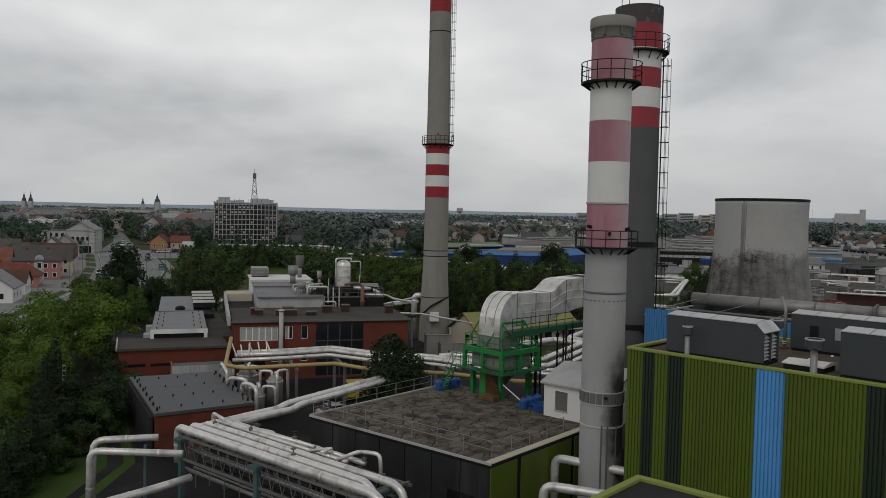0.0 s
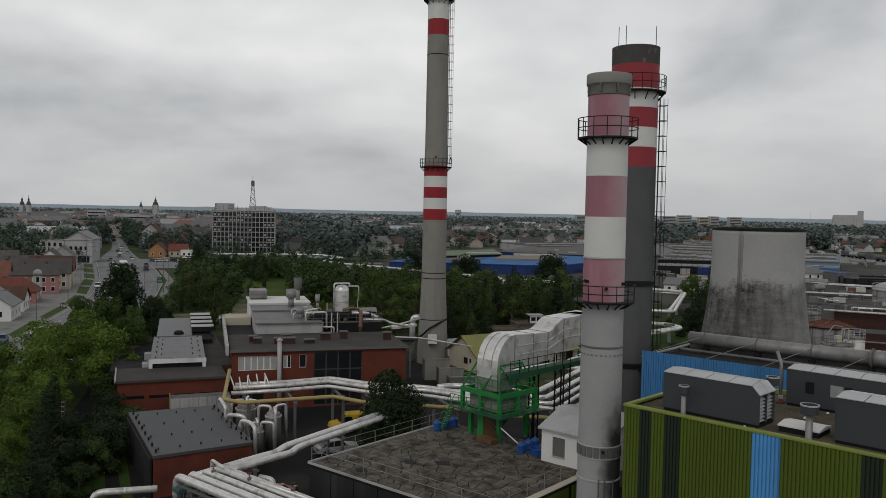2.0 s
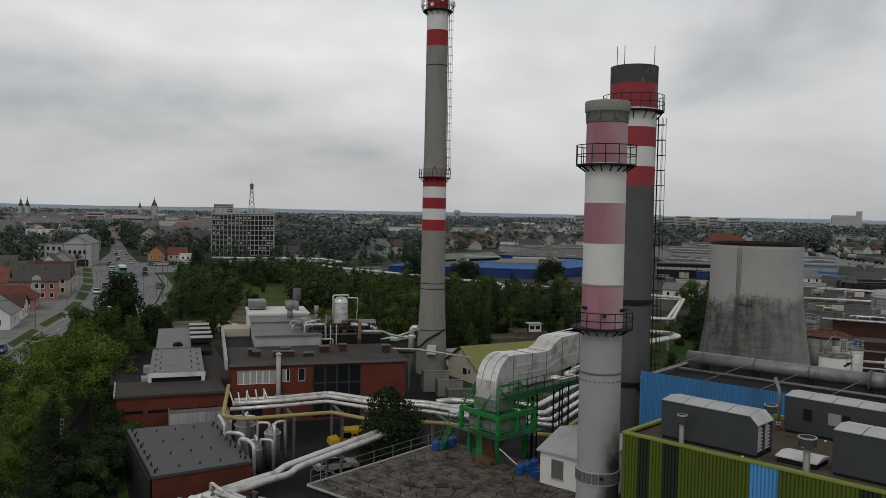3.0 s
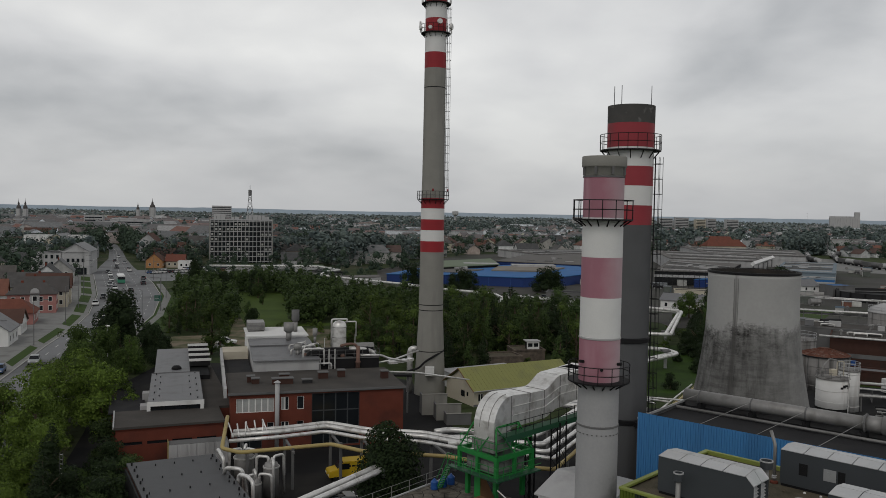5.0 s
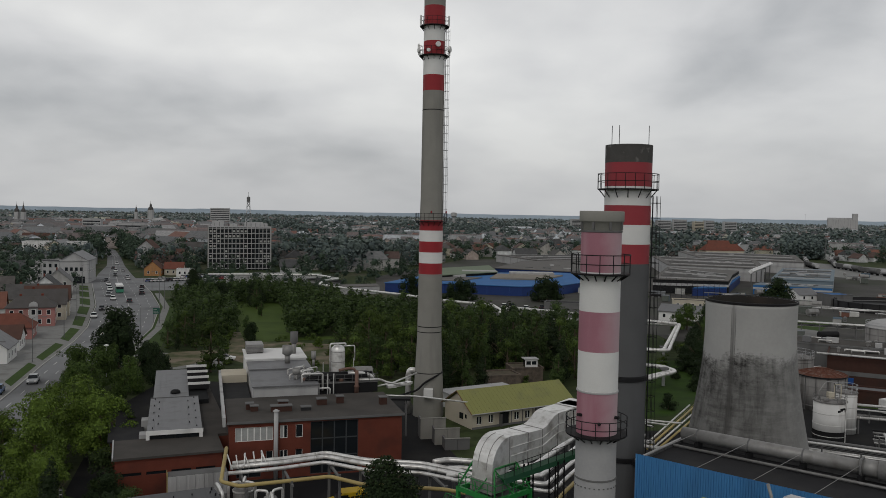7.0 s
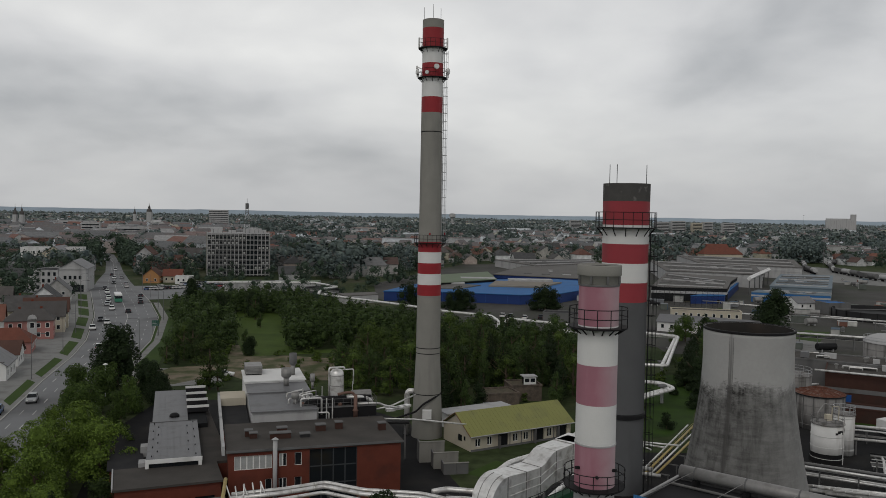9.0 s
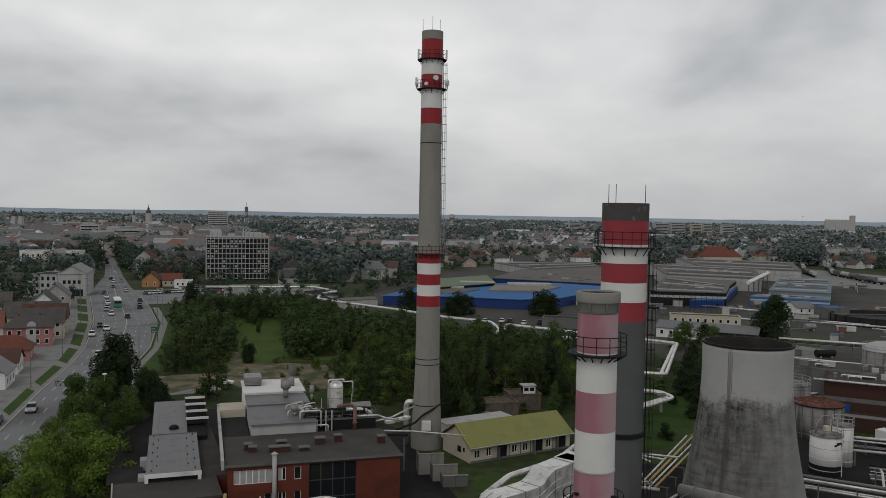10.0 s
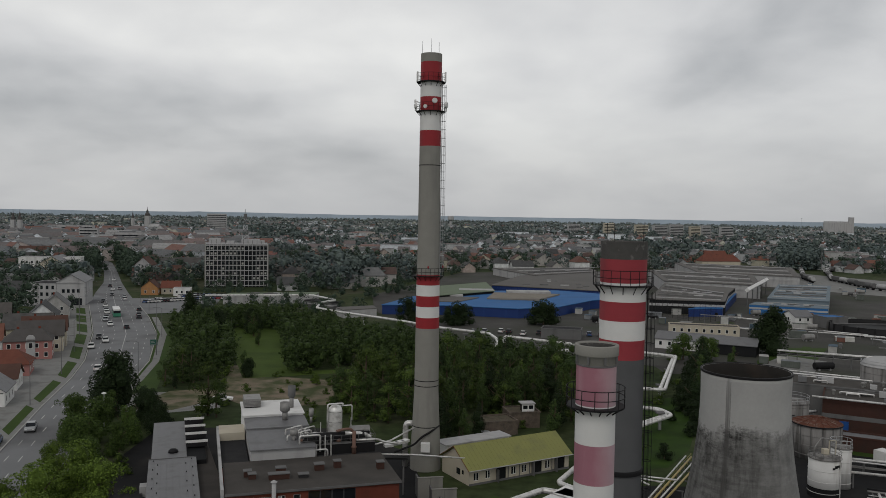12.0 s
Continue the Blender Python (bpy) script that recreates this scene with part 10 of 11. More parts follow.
WOODS = [[(-61, 177), (-54, 177), (-51, 203), (-61, 243), (-76, 265), (-86, 268), (-76, 225)],
         [(-38, 198), (-20, 207), (-5, 208), (0, 195), (6, 158), (26, 156), (33, 132), (36, 140), (37, 165), (46, 186), (38, 200), (20, 220), (-4, 236), (-26, 258), (-46, 284), (-50, 262), (-38, 220)],
         [(-21, 177), (-17.6, 154), (-4, 150), (3, 142), (6, 158), (-3, 190), (-17, 188)],
         [(-62, 270), (-51, 272), (-48, 286), (-62, 300), (-88, 284), (-76, 270)]]
rw = random.Random(31)
spots = []
tries = 0
while len(spots) < 760 and tries < 40000:
    tries += 1
    x, y = rw.uniform(-96, 60), rw.uniform(132, 306)
    if not any(in_poly(x, y, p) for p in WOODS) or in_poly(x, y, [(6, 141), (24, 147), (24, 157), (6, 152)]):
        continue
    if not clear_of_road(x, y, 15) or any((x - a) ** 2 + (y - b) ** 2 < 9.5 for a, b in spots):
        continue
    spots.append((x, y))
for x, y, s, r, k in ((-70, 262, 0.72, 0, 0), (-59.5, 264, 0.72, 90, 1), (-44.5, 194, 0.42, 30, 0), (-93, 308, 0.8, 60, 1), (101, 238, 1.3, 20, 0), (-62.5, 240, 0.5, 200, 1)):
    plant(darkp[k], x, y, s, r)
for x, y, s in ((71, 226, 0.95), (75.5, 223, 0.9), (79, 226, 0.8), (67, 221, 0.7)):
    plant(midp[0], x, y, s, 40 * s)
for x, y, s, k in ((-27, 186, 0.3, 1), (-47, 181, 0.25, 2)):
    plant(lightp[k], x, y, s, 60 * k)
for x, y, s in ((-46, 195.5, 0.75), (-64.5, 251, 0.9), (-57.4, 257.5, 1.0), (-52, 240, 0.6)):
    plant(woodp[rw.randrange(6)], x, y, s, rw.uniform(0, 360))
spots.sort(key=lambda p: p[1] + 0.25 * abs(p[0] + 5))
for i, (x, y) in enumerate(spots[:190]):
    plant(woodp[rw.randrange(6)], x, y, rw.uniform(0.4, 1.18), rw.uniform(0, 360))


def merged(name, items, meshes, label, category):
    """Plants too many to tell apart, as one mesh: items are (mesh, x, y, scale, turn)."""
    V, F, k = [], [], 0
    for me, x, y, s, r in items:
        n = len(me.vertices)
        v = np.empty(n * 3)
        me.vertices.foreach_get("co", v)
        v = v.reshape(-1, 3) * s
        c, q = math.cos(r), math.sin(r)
        V.append(np.stack([x + c * v[:, 0] - q * v[:, 1], y + q * v[:, 0] + c * v[:, 1], v[:, 2]], 1))
        f = np.empty(len(me.loops), dtype=np.int64)
        me.loops.foreach_get("vertex_index", f)
        F.append(f.reshape(-1, 4) + k)
        k += n
    me = bpy.data.meshes.new(name)
    V, F = np.concatenate(V), np.concatenate(F)
    me.vertices.add(len(V))
    me.vertices.foreach_set("co", V.ravel())
    me.loops.add(len(F) * 4)
    me.loops.foreach_set("vertex_index", F.ravel())
    me.polygons.add(len(F))
    me.polygons.foreach_set("loop_start", np.arange(len(F)) * 4)
    me.update(calc_edges=True)
    me.materials.append(meshes)
    return tagged(new(name, me), label, category, kind="stuff")


back_m = [crown_mesh("back_crown", 700 + k, 8.2, 3.6, 0.6, 270, 0.38, L_wood, "tall" if k % 2 else "round", 6) for k in range(4)]
merged("wood_canopy", [(rw.choice(back_m), x, y, rw.uniform(0.65, 1.05), rw.uniform(0, 6.28)) for x, y in spots[190:]], L_wood, "dense green canopy of the wood farther back", "woodland")
bush_m = [crown_mesh("bush", 720 + k, 2.0, 1.7, 0.0, 150, 0.22, L_light, "round", 4) for k in range(3)]
items = []
for n in range(240):
    x, y = rw.uniform(-66, 40), rw.uniform(128, 200)
    if in_poly(x, y, [(-30, 92), (30, 92), (30, 140), (4, 152), (-30, 150)]) or not clear_of_road(x, y, 13):
        continue
    if in_poly(x, y, [(-45, 170), (-22, 170), (-25, 193), (-36, 196), (-52, 209), (-48, 186)]) and rw.random() < 0.6 or in_poly(x, y, [(-66, 156), (-44, 156), (-44, 176), (-66, 178)]):
        continue
    items.append((rw.choice(bush_m), x, y, rw.uniform(0.35, 1.0), rw.uniform(0, 6.28)))
for n in range(90):
    x, y = rw.uniform(-60, -30), rw.uniform(48, 125)
    if x < -36 - (y - 48) * 0.13 and clear_of_road(x, y, 12):
        items.append((rw.choice(bush_m), x, y, rw.uniform(0.4, 1.3), rw.uniform(0, 6.28)))
for n in range(16):
    x, y = rw.uniform(44, 72), rw.uniform(140, 212)
    items.append((rw.choice(bush_m), x, y, rw.uniform(0.5, 1.3), rw.uniform(0, 6.28)))
merged("undergrowth", items, L_young, "low green scrub and weeds", "shrubs")
for x, y, s in ((53.5, 163, 0.9), (57.5, 171, 1.0), (60.5, 180, 1.15), (63.5, 188, 1.25), (67, 197, 1.3), (66, 177, 0.6), (71, 187, 0.75), (63, 167, 0.6), (75, 200, 0.8), (72, 193, 0.8), (69, 182, 0.7), (79, 210, 0.8), (66.5, 171, 0.7), (58, 156, 0.5), (61, 161, 0.55), (78, 300, 0.9), (72, 304, 0.8)):
    plant(woodp[rw.choice((0, 3, 5)) if 50 < x < 80 and y < 220 else rw.randrange(6)], x, y, s, rw.uniform(0, 360))
n = 0
tries = 0
while n < 620 and tries < 9000:
    tries += 1
    y = 290 + (rw.random() ** 0.9) * 420
    x = rw.uniform(-0.6, 0.58) * y
    if any(in_poly(x, y, p) for p in FREE) or not clear_of_road(x, y, 18) or any((x - a) ** 2 + (y - b) ** 2 < 60 for a, b in placed):
        continue
    n += 1
    if y > 540 and x < -0.23 * y and rw.random() < 0.6 or y < 600 and -0.22 * y < x < 0.02 * y and rw.random() < 0.3:
        continue
    town_items.append((town_m[rw.randrange(4)], x, y, rw.uniform(0.75, 1.5), rw.uniform(0, 6.28)))
for k in range(46):
    x, y = rw.uniform(-215, -150), rw.uniform(380, 470)
    if clear_of_road(x, y, 13) and not in_poly(x, y, [(-172, 325), (-135, 325), (-135, 365), (-172, 365)]):
        town_items.append((town_m[rw.randrange(4)], x, y, rw.uniform(0.8, 1.35), rw.uniform(0, 6.28)))
for k in range(26):
    x, y = rw.uniform(-200, -150), rw.uniform(480, 600)
    town_items.append((town_m[rw.randrange(4)], x, y, rw.uniform(1.0, 1.6), rw.uniform(0, 6.28)))
for x, y, s in ((-175, 470, 1.3), (-168, 480, 1.2), (-160, 490, 1.3), (-180, 500, 1.3), (-150, 470, 1.1), (-121, 404, 1.1), (-126, 409, 1.3), (-118, 399, 0.9), (-131, 420, 1.2), (-84, 418, 0.8), (-188, 420, 1.2), (-196, 440, 1.2), (-210, 430, 1.1), (-200, 400, 1.1), (-212, 395, 1.2), (-190, 385, 1.0), (-150, 300, 1.0), (-160, 306, 1.1), (-140, 312, 0.8), (-174, 320, 1.0), (-180, 355, 1.1), (-121, 243, 0.75), (-126, 247, 0.9), (-118, 248, 0.6), (-122, 254, 0.8), (-131, 258, 0.9), (-115, 243, 0.45), (-133, 250, 0.9), (-140, 246, 0.9), (-128, 246, 0.8)):
    town_items.append((town_m[rw.randrange(4)], x, y, s, rw.uniform(0, 6.28)))
for k in range(34):
    x, y = rw.uniform(-92, -28), rw.uniform(298, 338)
    if y > 300 + 0.2 * (x + 92):
        town_items.append((town_m[rw.randrange(4)], x, y, rw.uniform(0.55, 0.95), rw.uniform(0, 6.28)))
for k in range(15):
    x, y = rw.uniform(-66, -8), rw.uniform(372, 425)
    town_items.append((town_m[rw.randrange(4)], x, y, rw.uniform(0.8, 1.45), rw.uniform(0, 6.28)))
for k in range(30):
    x, y = rw.uniform(-250, -178), rw.uniform(296, 425)
    if clear_of_road(x, y, 14):
        town_items.append((town_m[rw.randrange(4)], x, y, rw.uniform(0.8, 1.2), rw.uniform(0, 6.28)))
# avenue and park trees on both sides of the road into the town
for k in range(46):
    f = rw.choice((-0.7, -1.0, -1.4, 1.7, 2.1, 2.6))
    x, y, h = walk_line(along(f), rw.uniform(330, 660))
    if clear_of_road(x, y, 13) and not any(in_poly(x, y, p) for p in FREE[1:3]):
        town_items.append((town_m[rw.randrange(4)], x + rw.uniform(-4, 4), y + rw.uniform(-6, 6), rw.uniform(0.9, 1.4), rw.uniform(0, 6.28)))
for x, y, s in ((-97, 346, 0.9), (-103, 388, 0.95), (-98.5, 389, 1.15), (-94, 391, 1.0), (-108, 396, 0.7), (-82, 398, 0.8), (-112, 400, 0.7), (-76, 404, 0.8), (-68, 400, 0.9), (-90, 316, 0.8), (-84, 300, 0.8)):
    town_items.append((town_m[rw.randrange(4)], x, y, s, rw.uniform(0, 6.28)))
for k in range(64):
    x, y, h = walk_line(along(rw.choice((-0.9, -0.45, 1.45, 1.9))), rw.uniform(470, 690))
    if y > 478:
        town_items.append((town_m[rw.randrange(4)], x + rw.uniform(-2, 2), y + rw.uniform(-3, 3), rw.uniform(1.25, 1.9), rw.uniform(0, 6.28)))
for k in range(60):
    y = rw.uniform(470, 640)
    x = rw.uniform(-0.455, -0.36) * y
    if clear_of_road(x, y, 10) and not in_poly(x, y, FREE[1]):
        town_items.append((town_m[rw.randrange(4)], x, y, rw.uniform(0.9, 1.5), rw.uniform(0, 6.28)))
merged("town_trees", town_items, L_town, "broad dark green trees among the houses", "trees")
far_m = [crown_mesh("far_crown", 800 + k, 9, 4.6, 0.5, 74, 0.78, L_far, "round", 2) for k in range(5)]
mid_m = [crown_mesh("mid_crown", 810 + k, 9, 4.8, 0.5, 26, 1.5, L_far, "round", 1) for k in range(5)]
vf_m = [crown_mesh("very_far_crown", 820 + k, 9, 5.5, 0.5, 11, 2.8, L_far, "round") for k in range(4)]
items, items2 = [], []
for k in range(5600):
    y = 400 + (rw.random() ** 1.25) * 1500
    x = rw.uniform(-0.62, 0.60) * y
    if any(in_poly(x, y, p) for p in FREE) or not clear_of_road(x, y, 12):
        continue
    if y > 560 and -0.53 * y < x < -0.23 * y and rw.random() < 0.72:
        continue
    thick = math.sin(x / 61 + 2 * math.sin(y / 130)) * math.sin(y / 83 + 1.5 * math.sin(x / 97)) + rw.uniform(-0.5, 0.5)
    if thick < (-0.1 if y < 900 and -0.22 * y < x < 0.33 * y else -0.4):
        continue
    items.append((rw.choice(far_m if y < 800 else mid_m), x, y, rw.uniform(0.75, 1.35) + max(0, 0.6 * thick), rw.uniform(0, 6.28)))
for k in range(1000):
    x, y = rw.uniform(230, 480), rw.uniform(560, 1050)
    if y > 640 and x > 0.43 * y and x < 0.475 * y:
        items.append((rw.choice(far_m if y < 700 else mid_m), x, y, rw.uniform(1.0, 1.7), rw.uniform(0, 6.28)))
for k in range(170):
    y = rw.uniform(635, 800)
    items.append((rw.choice(far_m), y * rw.uniform(0.437, 0.478), y, rw.uniform(1.2, 1.9), rw.uniform(0, 6.28)))
for k in range(6500):
    y = 1500 + (rw.random() ** 1.1) * 3200
    x = rw.uniform(-0.62, 0.60) * y
    items2.append((rw.choice(vf_m), x, y, rw.uniform(0.8, 1.7), rw.uniform(0, 6.28)))
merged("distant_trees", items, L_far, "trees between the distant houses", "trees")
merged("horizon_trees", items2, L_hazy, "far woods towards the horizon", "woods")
# haze is put into the hill colour as a pale blue-grey
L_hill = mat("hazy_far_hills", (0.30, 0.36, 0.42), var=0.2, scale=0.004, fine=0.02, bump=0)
bm = B()
ang = [25 + k * 130 / 160 for k in range(161)]
lo = [bm.verts.new((4880 * math.cos(radians(a)), 4880 * math.sin(radians(a)), -1)) for a in ang]
hi = [bm.verts.new((4900 * math.cos(radians(a)), 4900 * math.sin(radians(a)), 31 + 6 * noise.noise((a * 0.11, 0, 0)) + 3 * noise.noise((a * 0.9, 3, 0)))) for a in ang]
for i in range(160):
    bm.faces.new((lo[i + 1], lo[i], hi[i], hi[i + 1]))
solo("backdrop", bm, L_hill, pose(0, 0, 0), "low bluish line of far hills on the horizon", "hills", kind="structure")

# ---- vehicles and street things ----
CAR_COLS = {"white": (0.62, 0.62, 0.61), "silver": (0.32, 0.33, 0.34), "dark": (0.02, 0.022, 0.026), "red": (0.25, 0.03, 0.03), "blue": (0.04, 0.09, 0.2)}
M_car = {k: mat(k + "_car_paint", c, rough=0.3, metal=0.2 if k == "silver" else 0.0, var=0.05, bump=0) for k, c in CAR_COLS.items()}
M_vanyellow = mat("yellow_van_paint", (0.55, 0.37, 0.02), rough=0.4, var=0.06, bump=0)
M_tyre = mat("tyre_rubber", (0.018, 0.018, 0.018), rough=0.9, var=0.1, bump=0)
M_bus = mat("bus_green_paint", (0.05, 0.22, 0.14), rough=0.4, var=0.06, bump=0)


def car_proto(paint, label, L=4.3, W=1.76, H=1.46, van=False):
    ob = thing("car" if not van else "van", pose(0, 0, -100), label, "car" if not van else "van", "cars on the road")
    h = W / 2
    if van:
        prof = [(-L / 2, 0.4), (L / 2 - 0.05, 0.4), (L / 2, 0.75), (L / 2 - 0.1, 1.05), (L / 2 - 0.95, 1.2), (L / 2 - 1.65, H), (-L / 2 + 0.05, H)]
    else:
        prof = [(-L / 2, 0.38), (L / 2 - 0.05, 0.38), (L / 2, 0.62), (L / 2 - 0.15, 0.78), (L / 2 - 1.15, 0.92), (-L / 2 + 0.55, 0.95), (-L / 2 + 0.05, 0.88)]
    bm = B()
    a = [bm.verts.new((x, -h, z)) for x, z in prof]
    b = [bm.verts.new((x, h, z)) for x, z in prof]
    bm.faces.new(a)
    bm.faces.new(b[::-1])
    for i in range(len(prof)):
        bm.faces.new((a[i], b[i], b[(i + 1) % len(prof)], a[(i + 1) % len(prof)]))
    bmesh.ops.recalc_face_normals(bm, faces=bm.faces[:])
    bmesh.ops.bevel(bm, geom=bm.edges[:], offset=0.06, segments=2, affect="EDGES")
    part("body", bm, paint, ob)
    if van:
        for s in (-1, 1):
            part("side_window", box(B(), L / 2 - 2.2, s * (h + 0.004) - 0.01, 1.2, L / 2 - 1.4, s * (h + 0.004) + 0.01, H - 0.2), M_glass, ob)
        bm = B()
        bm.faces.new([bm.verts.new(p) for p in ((L / 2 - 1.0, -h + 0.1, 1.27), (L / 2 - 1.0, h - 0.1, 1.27), (L / 2 - 1.6, h - 0.15, H - 0.08), (L / 2 - 1.6, -h + 0.15, H - 0.08))])
        bmesh.ops.translate(bm, verts=bm.verts[:], vec=(0.05, 0, 0.03))
        part("windscreen", bm, M_glass, ob)
        for k in range(4):
            for s in (-1, 1):
                part("lettering_bar", box(B(), -1.2 + k * 0.5, s * (h + 0.006) - 0.006, 1.42, -0.8 + k * 0.5, s * (h + 0.006) + 0.006, 1.6), M_black, ob)
    else:
        lo = [(L / 2 - 1.2, 0.9), (-L / 2 + 0.45, 0.92)]
        hi = [(L / 2 - 1.95, H - 0.04), (-L / 2 + 0.95, H - 0.04)]
        bm = B()
        v = [bm.verts.new((x, s * w, z)) for (x, z), w in ((lo[0], h - 0.07), (lo[1], h - 0.07), (hi[1], h - 0.22), (hi[0], h - 0.22)) for s in (-1, 1)]
        for f in ((0, 2, 4, 6), (1, 7, 5, 3), (0, 6, 7, 1), (2, 3, 5, 4), (4, 5, 7, 6)):
            bm.faces.new([v[i] for i in f])
        bmesh.ops.recalc_face_normals(bm, faces=bm.faces[:])
        part("window_band", bm, M_glass, ob, "dark glazing")
        bm = box(B(), hi[1][0] - 0.04, -h + 0.2, H - 0.05, hi[0][0] + 0.04, h - 0.2, H)
        bmesh.ops.bevel(bm, geom=bm.edges[:], offset=0.02, segments=1, affect="EDGES")
        part("roof", bm, paint, ob)
    wh = None
    for x in (L / 2 - 0.8, -L / 2 + 0.75):
        for s in (-1, 1):
            mm = pose(x, s * (h - 0.1), 0.32)
            if wh is None:
                wh = part("wheel", rod(B(), (0, -0.1, 0), (0, 0.1, 0), 0.32, 16), M_tyre, ob)
                wh.matrix_local = mm
            else:
                again("wheel", wh.data, ob, mm)
    for s in (-1, 1):
        part("headlight", box(B(), L / 2 - 0.1, s * (h - 0.3) - 0.16, 0.6, L / 2 + 0.01, s * (h - 0.3) + 0.16, 0.74), M_frame, ob)
        part("tail_light", box(B(), -L / 2 - 0.01, s * (h - 0.2) - 0.12, 0.68, -L / 2 + 0.06, s * (h - 0.2) + 0.12, 0.86), M_red, ob)
    return ob


CARS = {k: car_proto(M_car[k], k + " passenger car on the asphalt") for k in CAR_COLS}


def park(kind, x, y, deg, label=""):
    ob = CARS[kind]
    if "used" not in ob:
        ob["used"] = 1
        ob.matrix_world = pose(x, y, 0.045, 0, 0, deg)
        return ob
    return copy_thing(ob, pose(x, y, 0.045, 0, 0, deg))


# on the main road: towards the town (right lanes) and out of it (left lanes)
TRAFFIC = [("silver", -72.0, 143.8, -70), ("blue", -73.6, 135.0, -70), ("white", -82.9, 199, 108), ("white", -97.9, 230.6, -68), ("white", -98.3, 241.8, -66), ("dark", -102.9, 248.2, -66), ("dark", -102.7, 270, 112), ("white", -110.6, 276.2, -66), ("silver", -117, 288, -66), ("silver", -119.5, 295, -66), ("dark", -108, 296, 112), ("dark", -110.7, 303, 112), ("white", -124.5, 308, -66), ("silver", -128, 316, -66),
           ("dark", -116, 318, 112), ("white", -134, 330, -66), ("dark", -141, 345, -66), ("white", -136, 356, 112), ("silver", -140, 366, 110), ("dark", -148, 372, -68), ("white", -158, 398, -70), ("silver", -156, 402, 110), ("dark", -166, 415, 110), ("white", -178, 450, -70), ("dark", -92.5, 167, 20)]
for k, x, y, a in TRAFFIC:
    park(k, x, y, a)
rc = random.Random(12)
for i in range(30):
    park(rc.choice(("white", "silver", "dark", "white", "red", "blue")), -116 + (i % 15) * 2.4, 379 - (i % 15) * 0.7 - (i // 15) * 8, 82 + rc.uniform(-3, 3))
for i in range(22):
    park(rc.choice(("white", "silver", "white", "white", "dark", "blue")), -123 + (i % 20) * 1.25 + (i // 20) * 1.6, 346 + (i % 20) * 1.1 + (i // 20) * 9, 80 + rc.uniform(-3, 3))
for i in range(12):
    park(rc.choice(("white", "silver", "dark", "blue")), 14 + i * 4.2 + rc.uniform(-1, 1), 268 + rc.uniform(0, 6), 78)
for i in range(10):
    u = i % 5 * 2
    park(rc.choice(("white", "silver", "dark", "white")), 236 + u * 5.6, 540 + u * 18 + (i // 13) * 6, 70)
for x, y, a, k in ((-9.6, 76.6, 25, "silver"), (-12.8, 63.4, 70, "red"), (118, 345, 20, "white"), (125, 352, 22, "dark"), (-44, 168, 10, "white"), (10, 142, 20, "silver")):
    park(k, x, y, a)
yv = car_proto(M_vanyellow, "yellow delivery van parked in the works yard", 4.3, 1.8, 2.0, True)
yv.matrix_world = pose(-9.3, 84.5, 0.03, 0, 0, 200)
wv_ = car_proto(M_car["white"], "white delivery van parked beside the lawn", 5.4, 2.0, 2.5, True)
wv_.matrix_world = pose(80.5, 128, 0.03, 0, 0, -70)
bus = thing("bus", pose(-118.8, 302.5, 0.05, 0, 0, -66), "white and green city bus on the main road", "bus")
bm = box(B(), -5.5, -1.25, 0.35, 5.5, 1.25, 1.5)
part("lower_body", bm, M_bus, bus, "green lower body")
part("window_band", box(B(), -5.46, -1.24, 1.5, 5.46, 1.24, 2.45), M_glass, bus, "dark window band")
bm = box(B(), -5.5, -1.25, 2.45, 5.5, 1.25, 3.0)
bmesh.ops.bevel(bm, geom=bm.edges[:], offset=0.1, segments=2, affect="EDGES")
part("roof", bm, M_car["white"], bus, "white roof")
for x in (-3.3, 3.5):
    for y in (-1.1, 1.1):
        part("wheel", rod(B(), (x, y - 0.15, 0.48), (x, y + 0.15, 0.48), 0.48, 16), M_tyre, bus)


def street_lamp(x, y, deg, h=9.0, double=False):
    ob = thing("street_lamp", pose(x, y, 0, 0, 0, deg), "grey steel street lamp with a long arm", "street lamp", "street lamps")
    part("pole", rod(B(), (0, 0, 0), (0, 0, h), 0.09, 8, 0.05), M_conc_dark, ob)
    for s in (1, -1) if double else (1,):
        part("arm", tube(B(), [(0, 0, h - 0.1), (s * 0.5, 0, h + 0.25), (s * 2.0, 0, h + 0.3)], 0.04, 6, 0.2), M_conc_dark, ob)
        part("lamp_head", box(B(), s * 2.0 - 0.15, -0.15, h + 0.2, s * 2.0 + 0.55 * s + 0.15, 0.15, h + 0.34), M_conc_dark, ob)


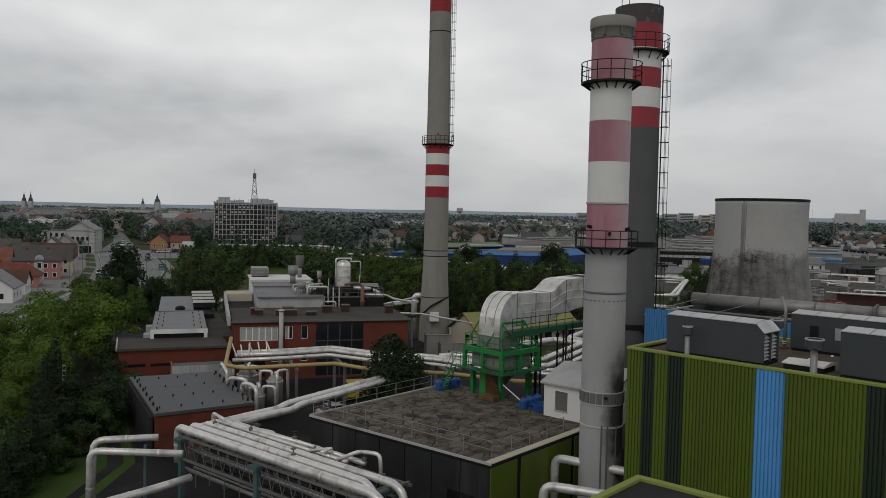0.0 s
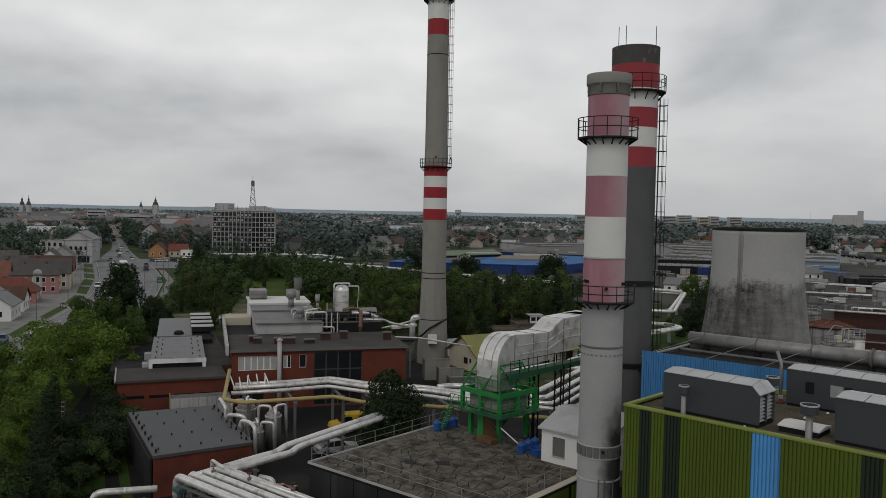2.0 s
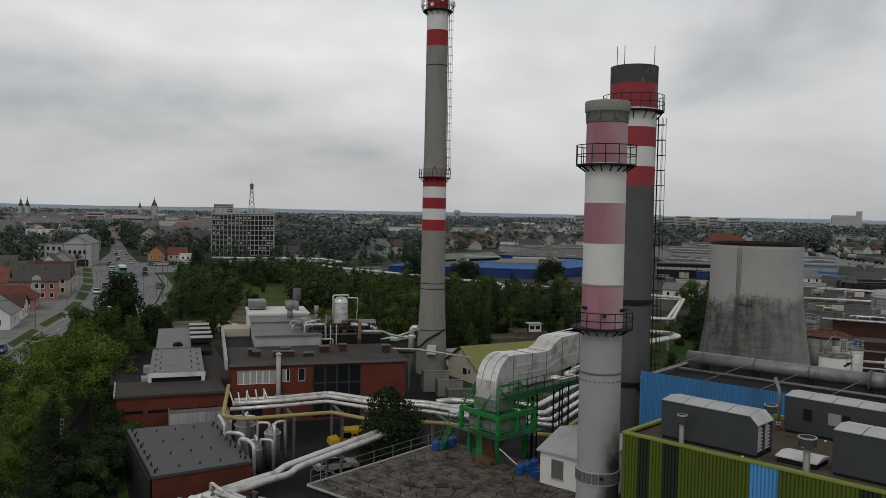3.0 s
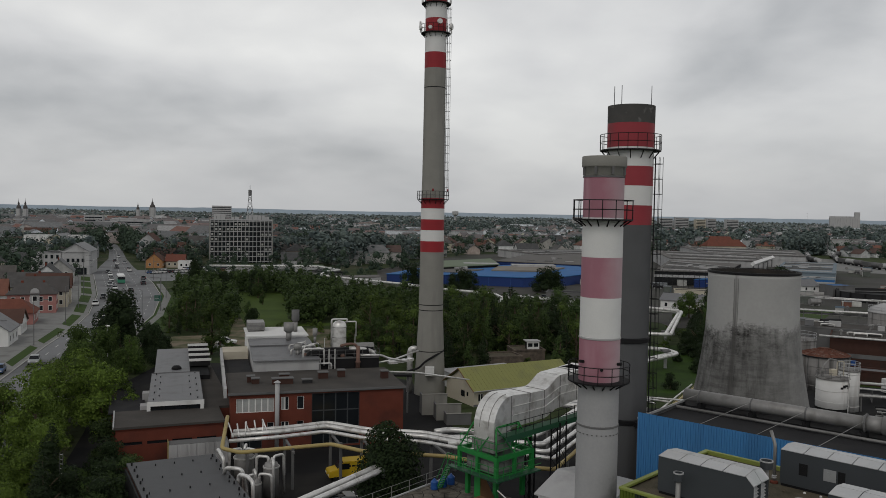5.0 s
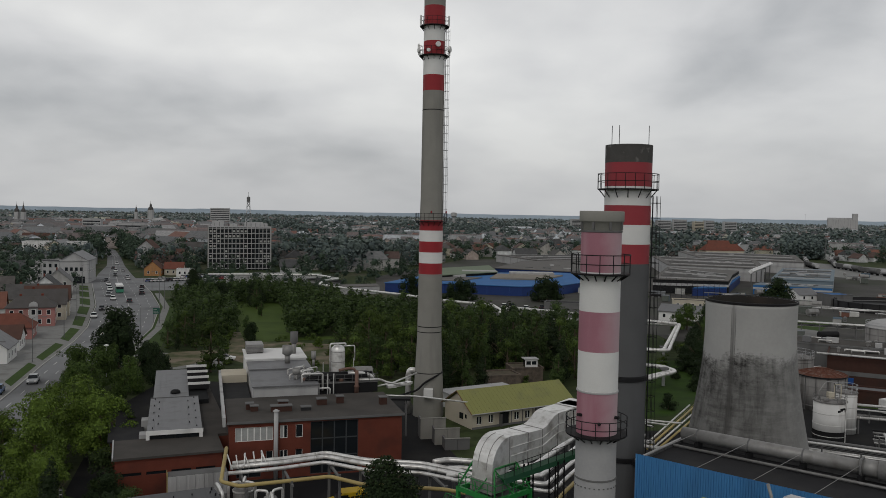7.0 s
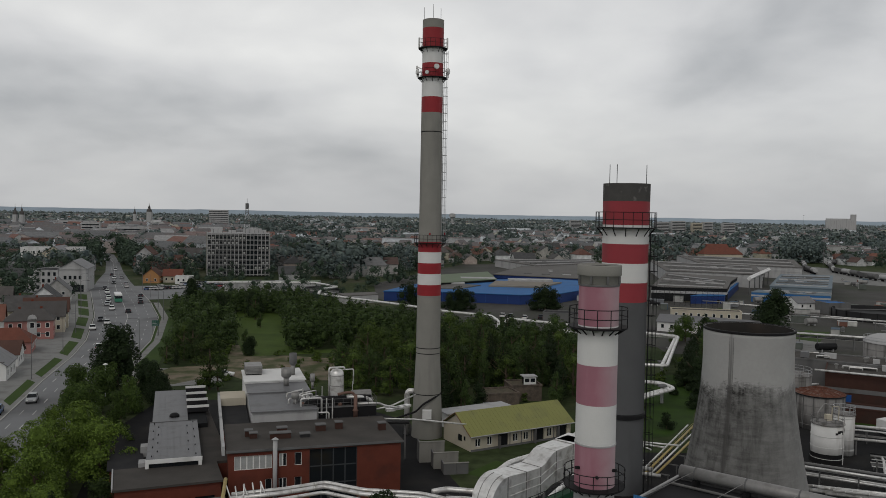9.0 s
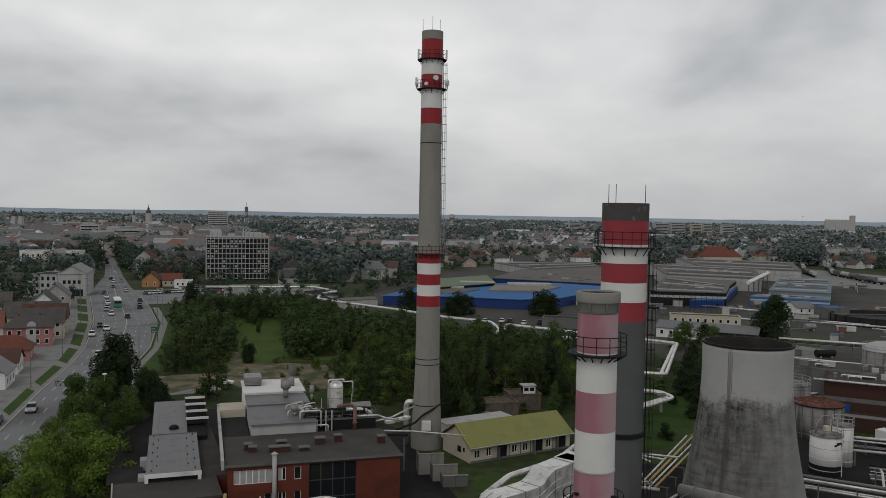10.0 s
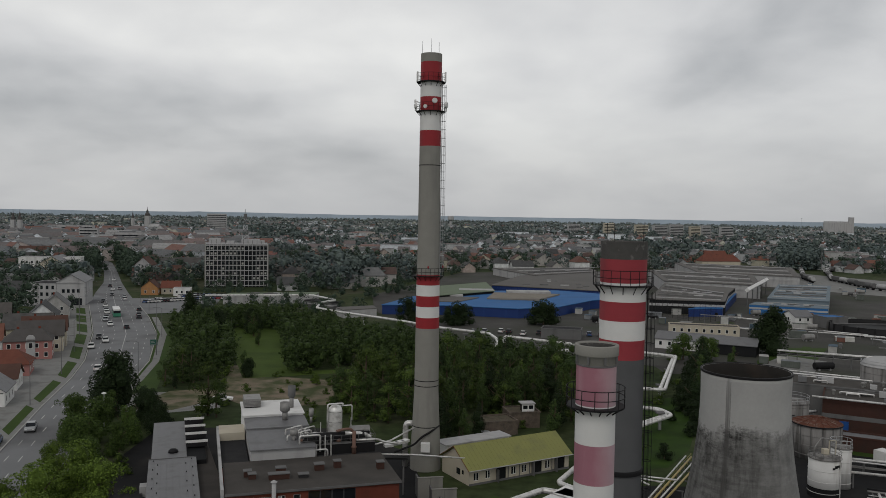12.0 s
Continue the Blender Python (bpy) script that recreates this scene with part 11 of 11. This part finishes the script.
for s in range(0, 300, 32):
    x, y, h = walk_line(along(-0.22), 62 + s)
    street_lamp(x, y, math.degrees(h) - 90)
for s in range(102, 300, 34):
    x, y, h = walk_line(along(1.1), 50 + s)
    street_lamp(x, y, math.degrees(h) + 90)
# flat disc lamp in the yard
dl = thing("street_lamp", pose(-58.6, 143, 0), "yard lamp with a flat round head on a steel pole", "street lamp")
part("pole", rod(B(), (0, 0, 0), (0, 0, 7.0), 0.08, 8), M_steel, dl)
part("lamp_head", lathe(B(), [(0.1, 6.9), (0.42, 7.1), (0.42, 7.18), (0.1, 7.3)], 16), M_frame, dl, "pale round head")
lad = thing("pole_ladder", pose(-35.3, 75.3, 0), "pale ladder-like lattice pole among the trees", "pole")
for x in (-0.14, 0.14):
    part("rail", rod(B(), (x, 0, 0), (x, 0, 5.0), 0.025, 5), M_conc_dark, lad)
for k in range(6):
    part("rung", rod(B(), (-0.14, 0, 2.6 + k * 0.45), (0.14, 0, 2.6 + k * 0.45), 0.03, 4), M_conc_pale, lad)
M_signgreen = mat("green_sign_sheet", (0.015, 0.085, 0.06), rough=0.45, var=0.06, bump=0)
sg = thing("road_sign", pose(-77, 222, 0, 0, 0, 15), "large green direction sign with unreadable lines", "road sign")
for x in (-0.8, 0.8):
    part("post", rod(B(), (x, 0.04, 0), (x, 0.04, 4.2), 0.05, 6), M_conc_dark, sg)
part("board", box(B(), -0.95, -0.06, 2.6, 0.95, 0.0, 4.2), M_signgreen, sg, "green board")
for k in range(3):
    part("text_bar", box(B(), -0.8, -0.072, 2.85 + k * 0.42, 0.5 - 0.2 * k, -0.06, 2.95 + k * 0.42), M_conc_pale, sg)

# verge lawns between the pavement and the road
for k in range(9):
    s0 = 78 + k * 25.0
    a0, b0 = walk_line(along(-0.10), s0), walk_line(along(-0.10), s0 + 20.0)
    a1, b1 = walk_line(along(-0.27), s0 + 3.5), walk_line(along(-0.27), s0 + 22.5)
    sheet("verge", [a0[:2], b0[:2], b1[:2], a1[:2]], 0.07, M_grass, "narrow mown grass verge beside the road", "verge")
sheet("verge", along(1.06)[2:8] + along(1.17)[2:8][::-1], 0.03, M_pave, "pale footpath along the road", "pavement")
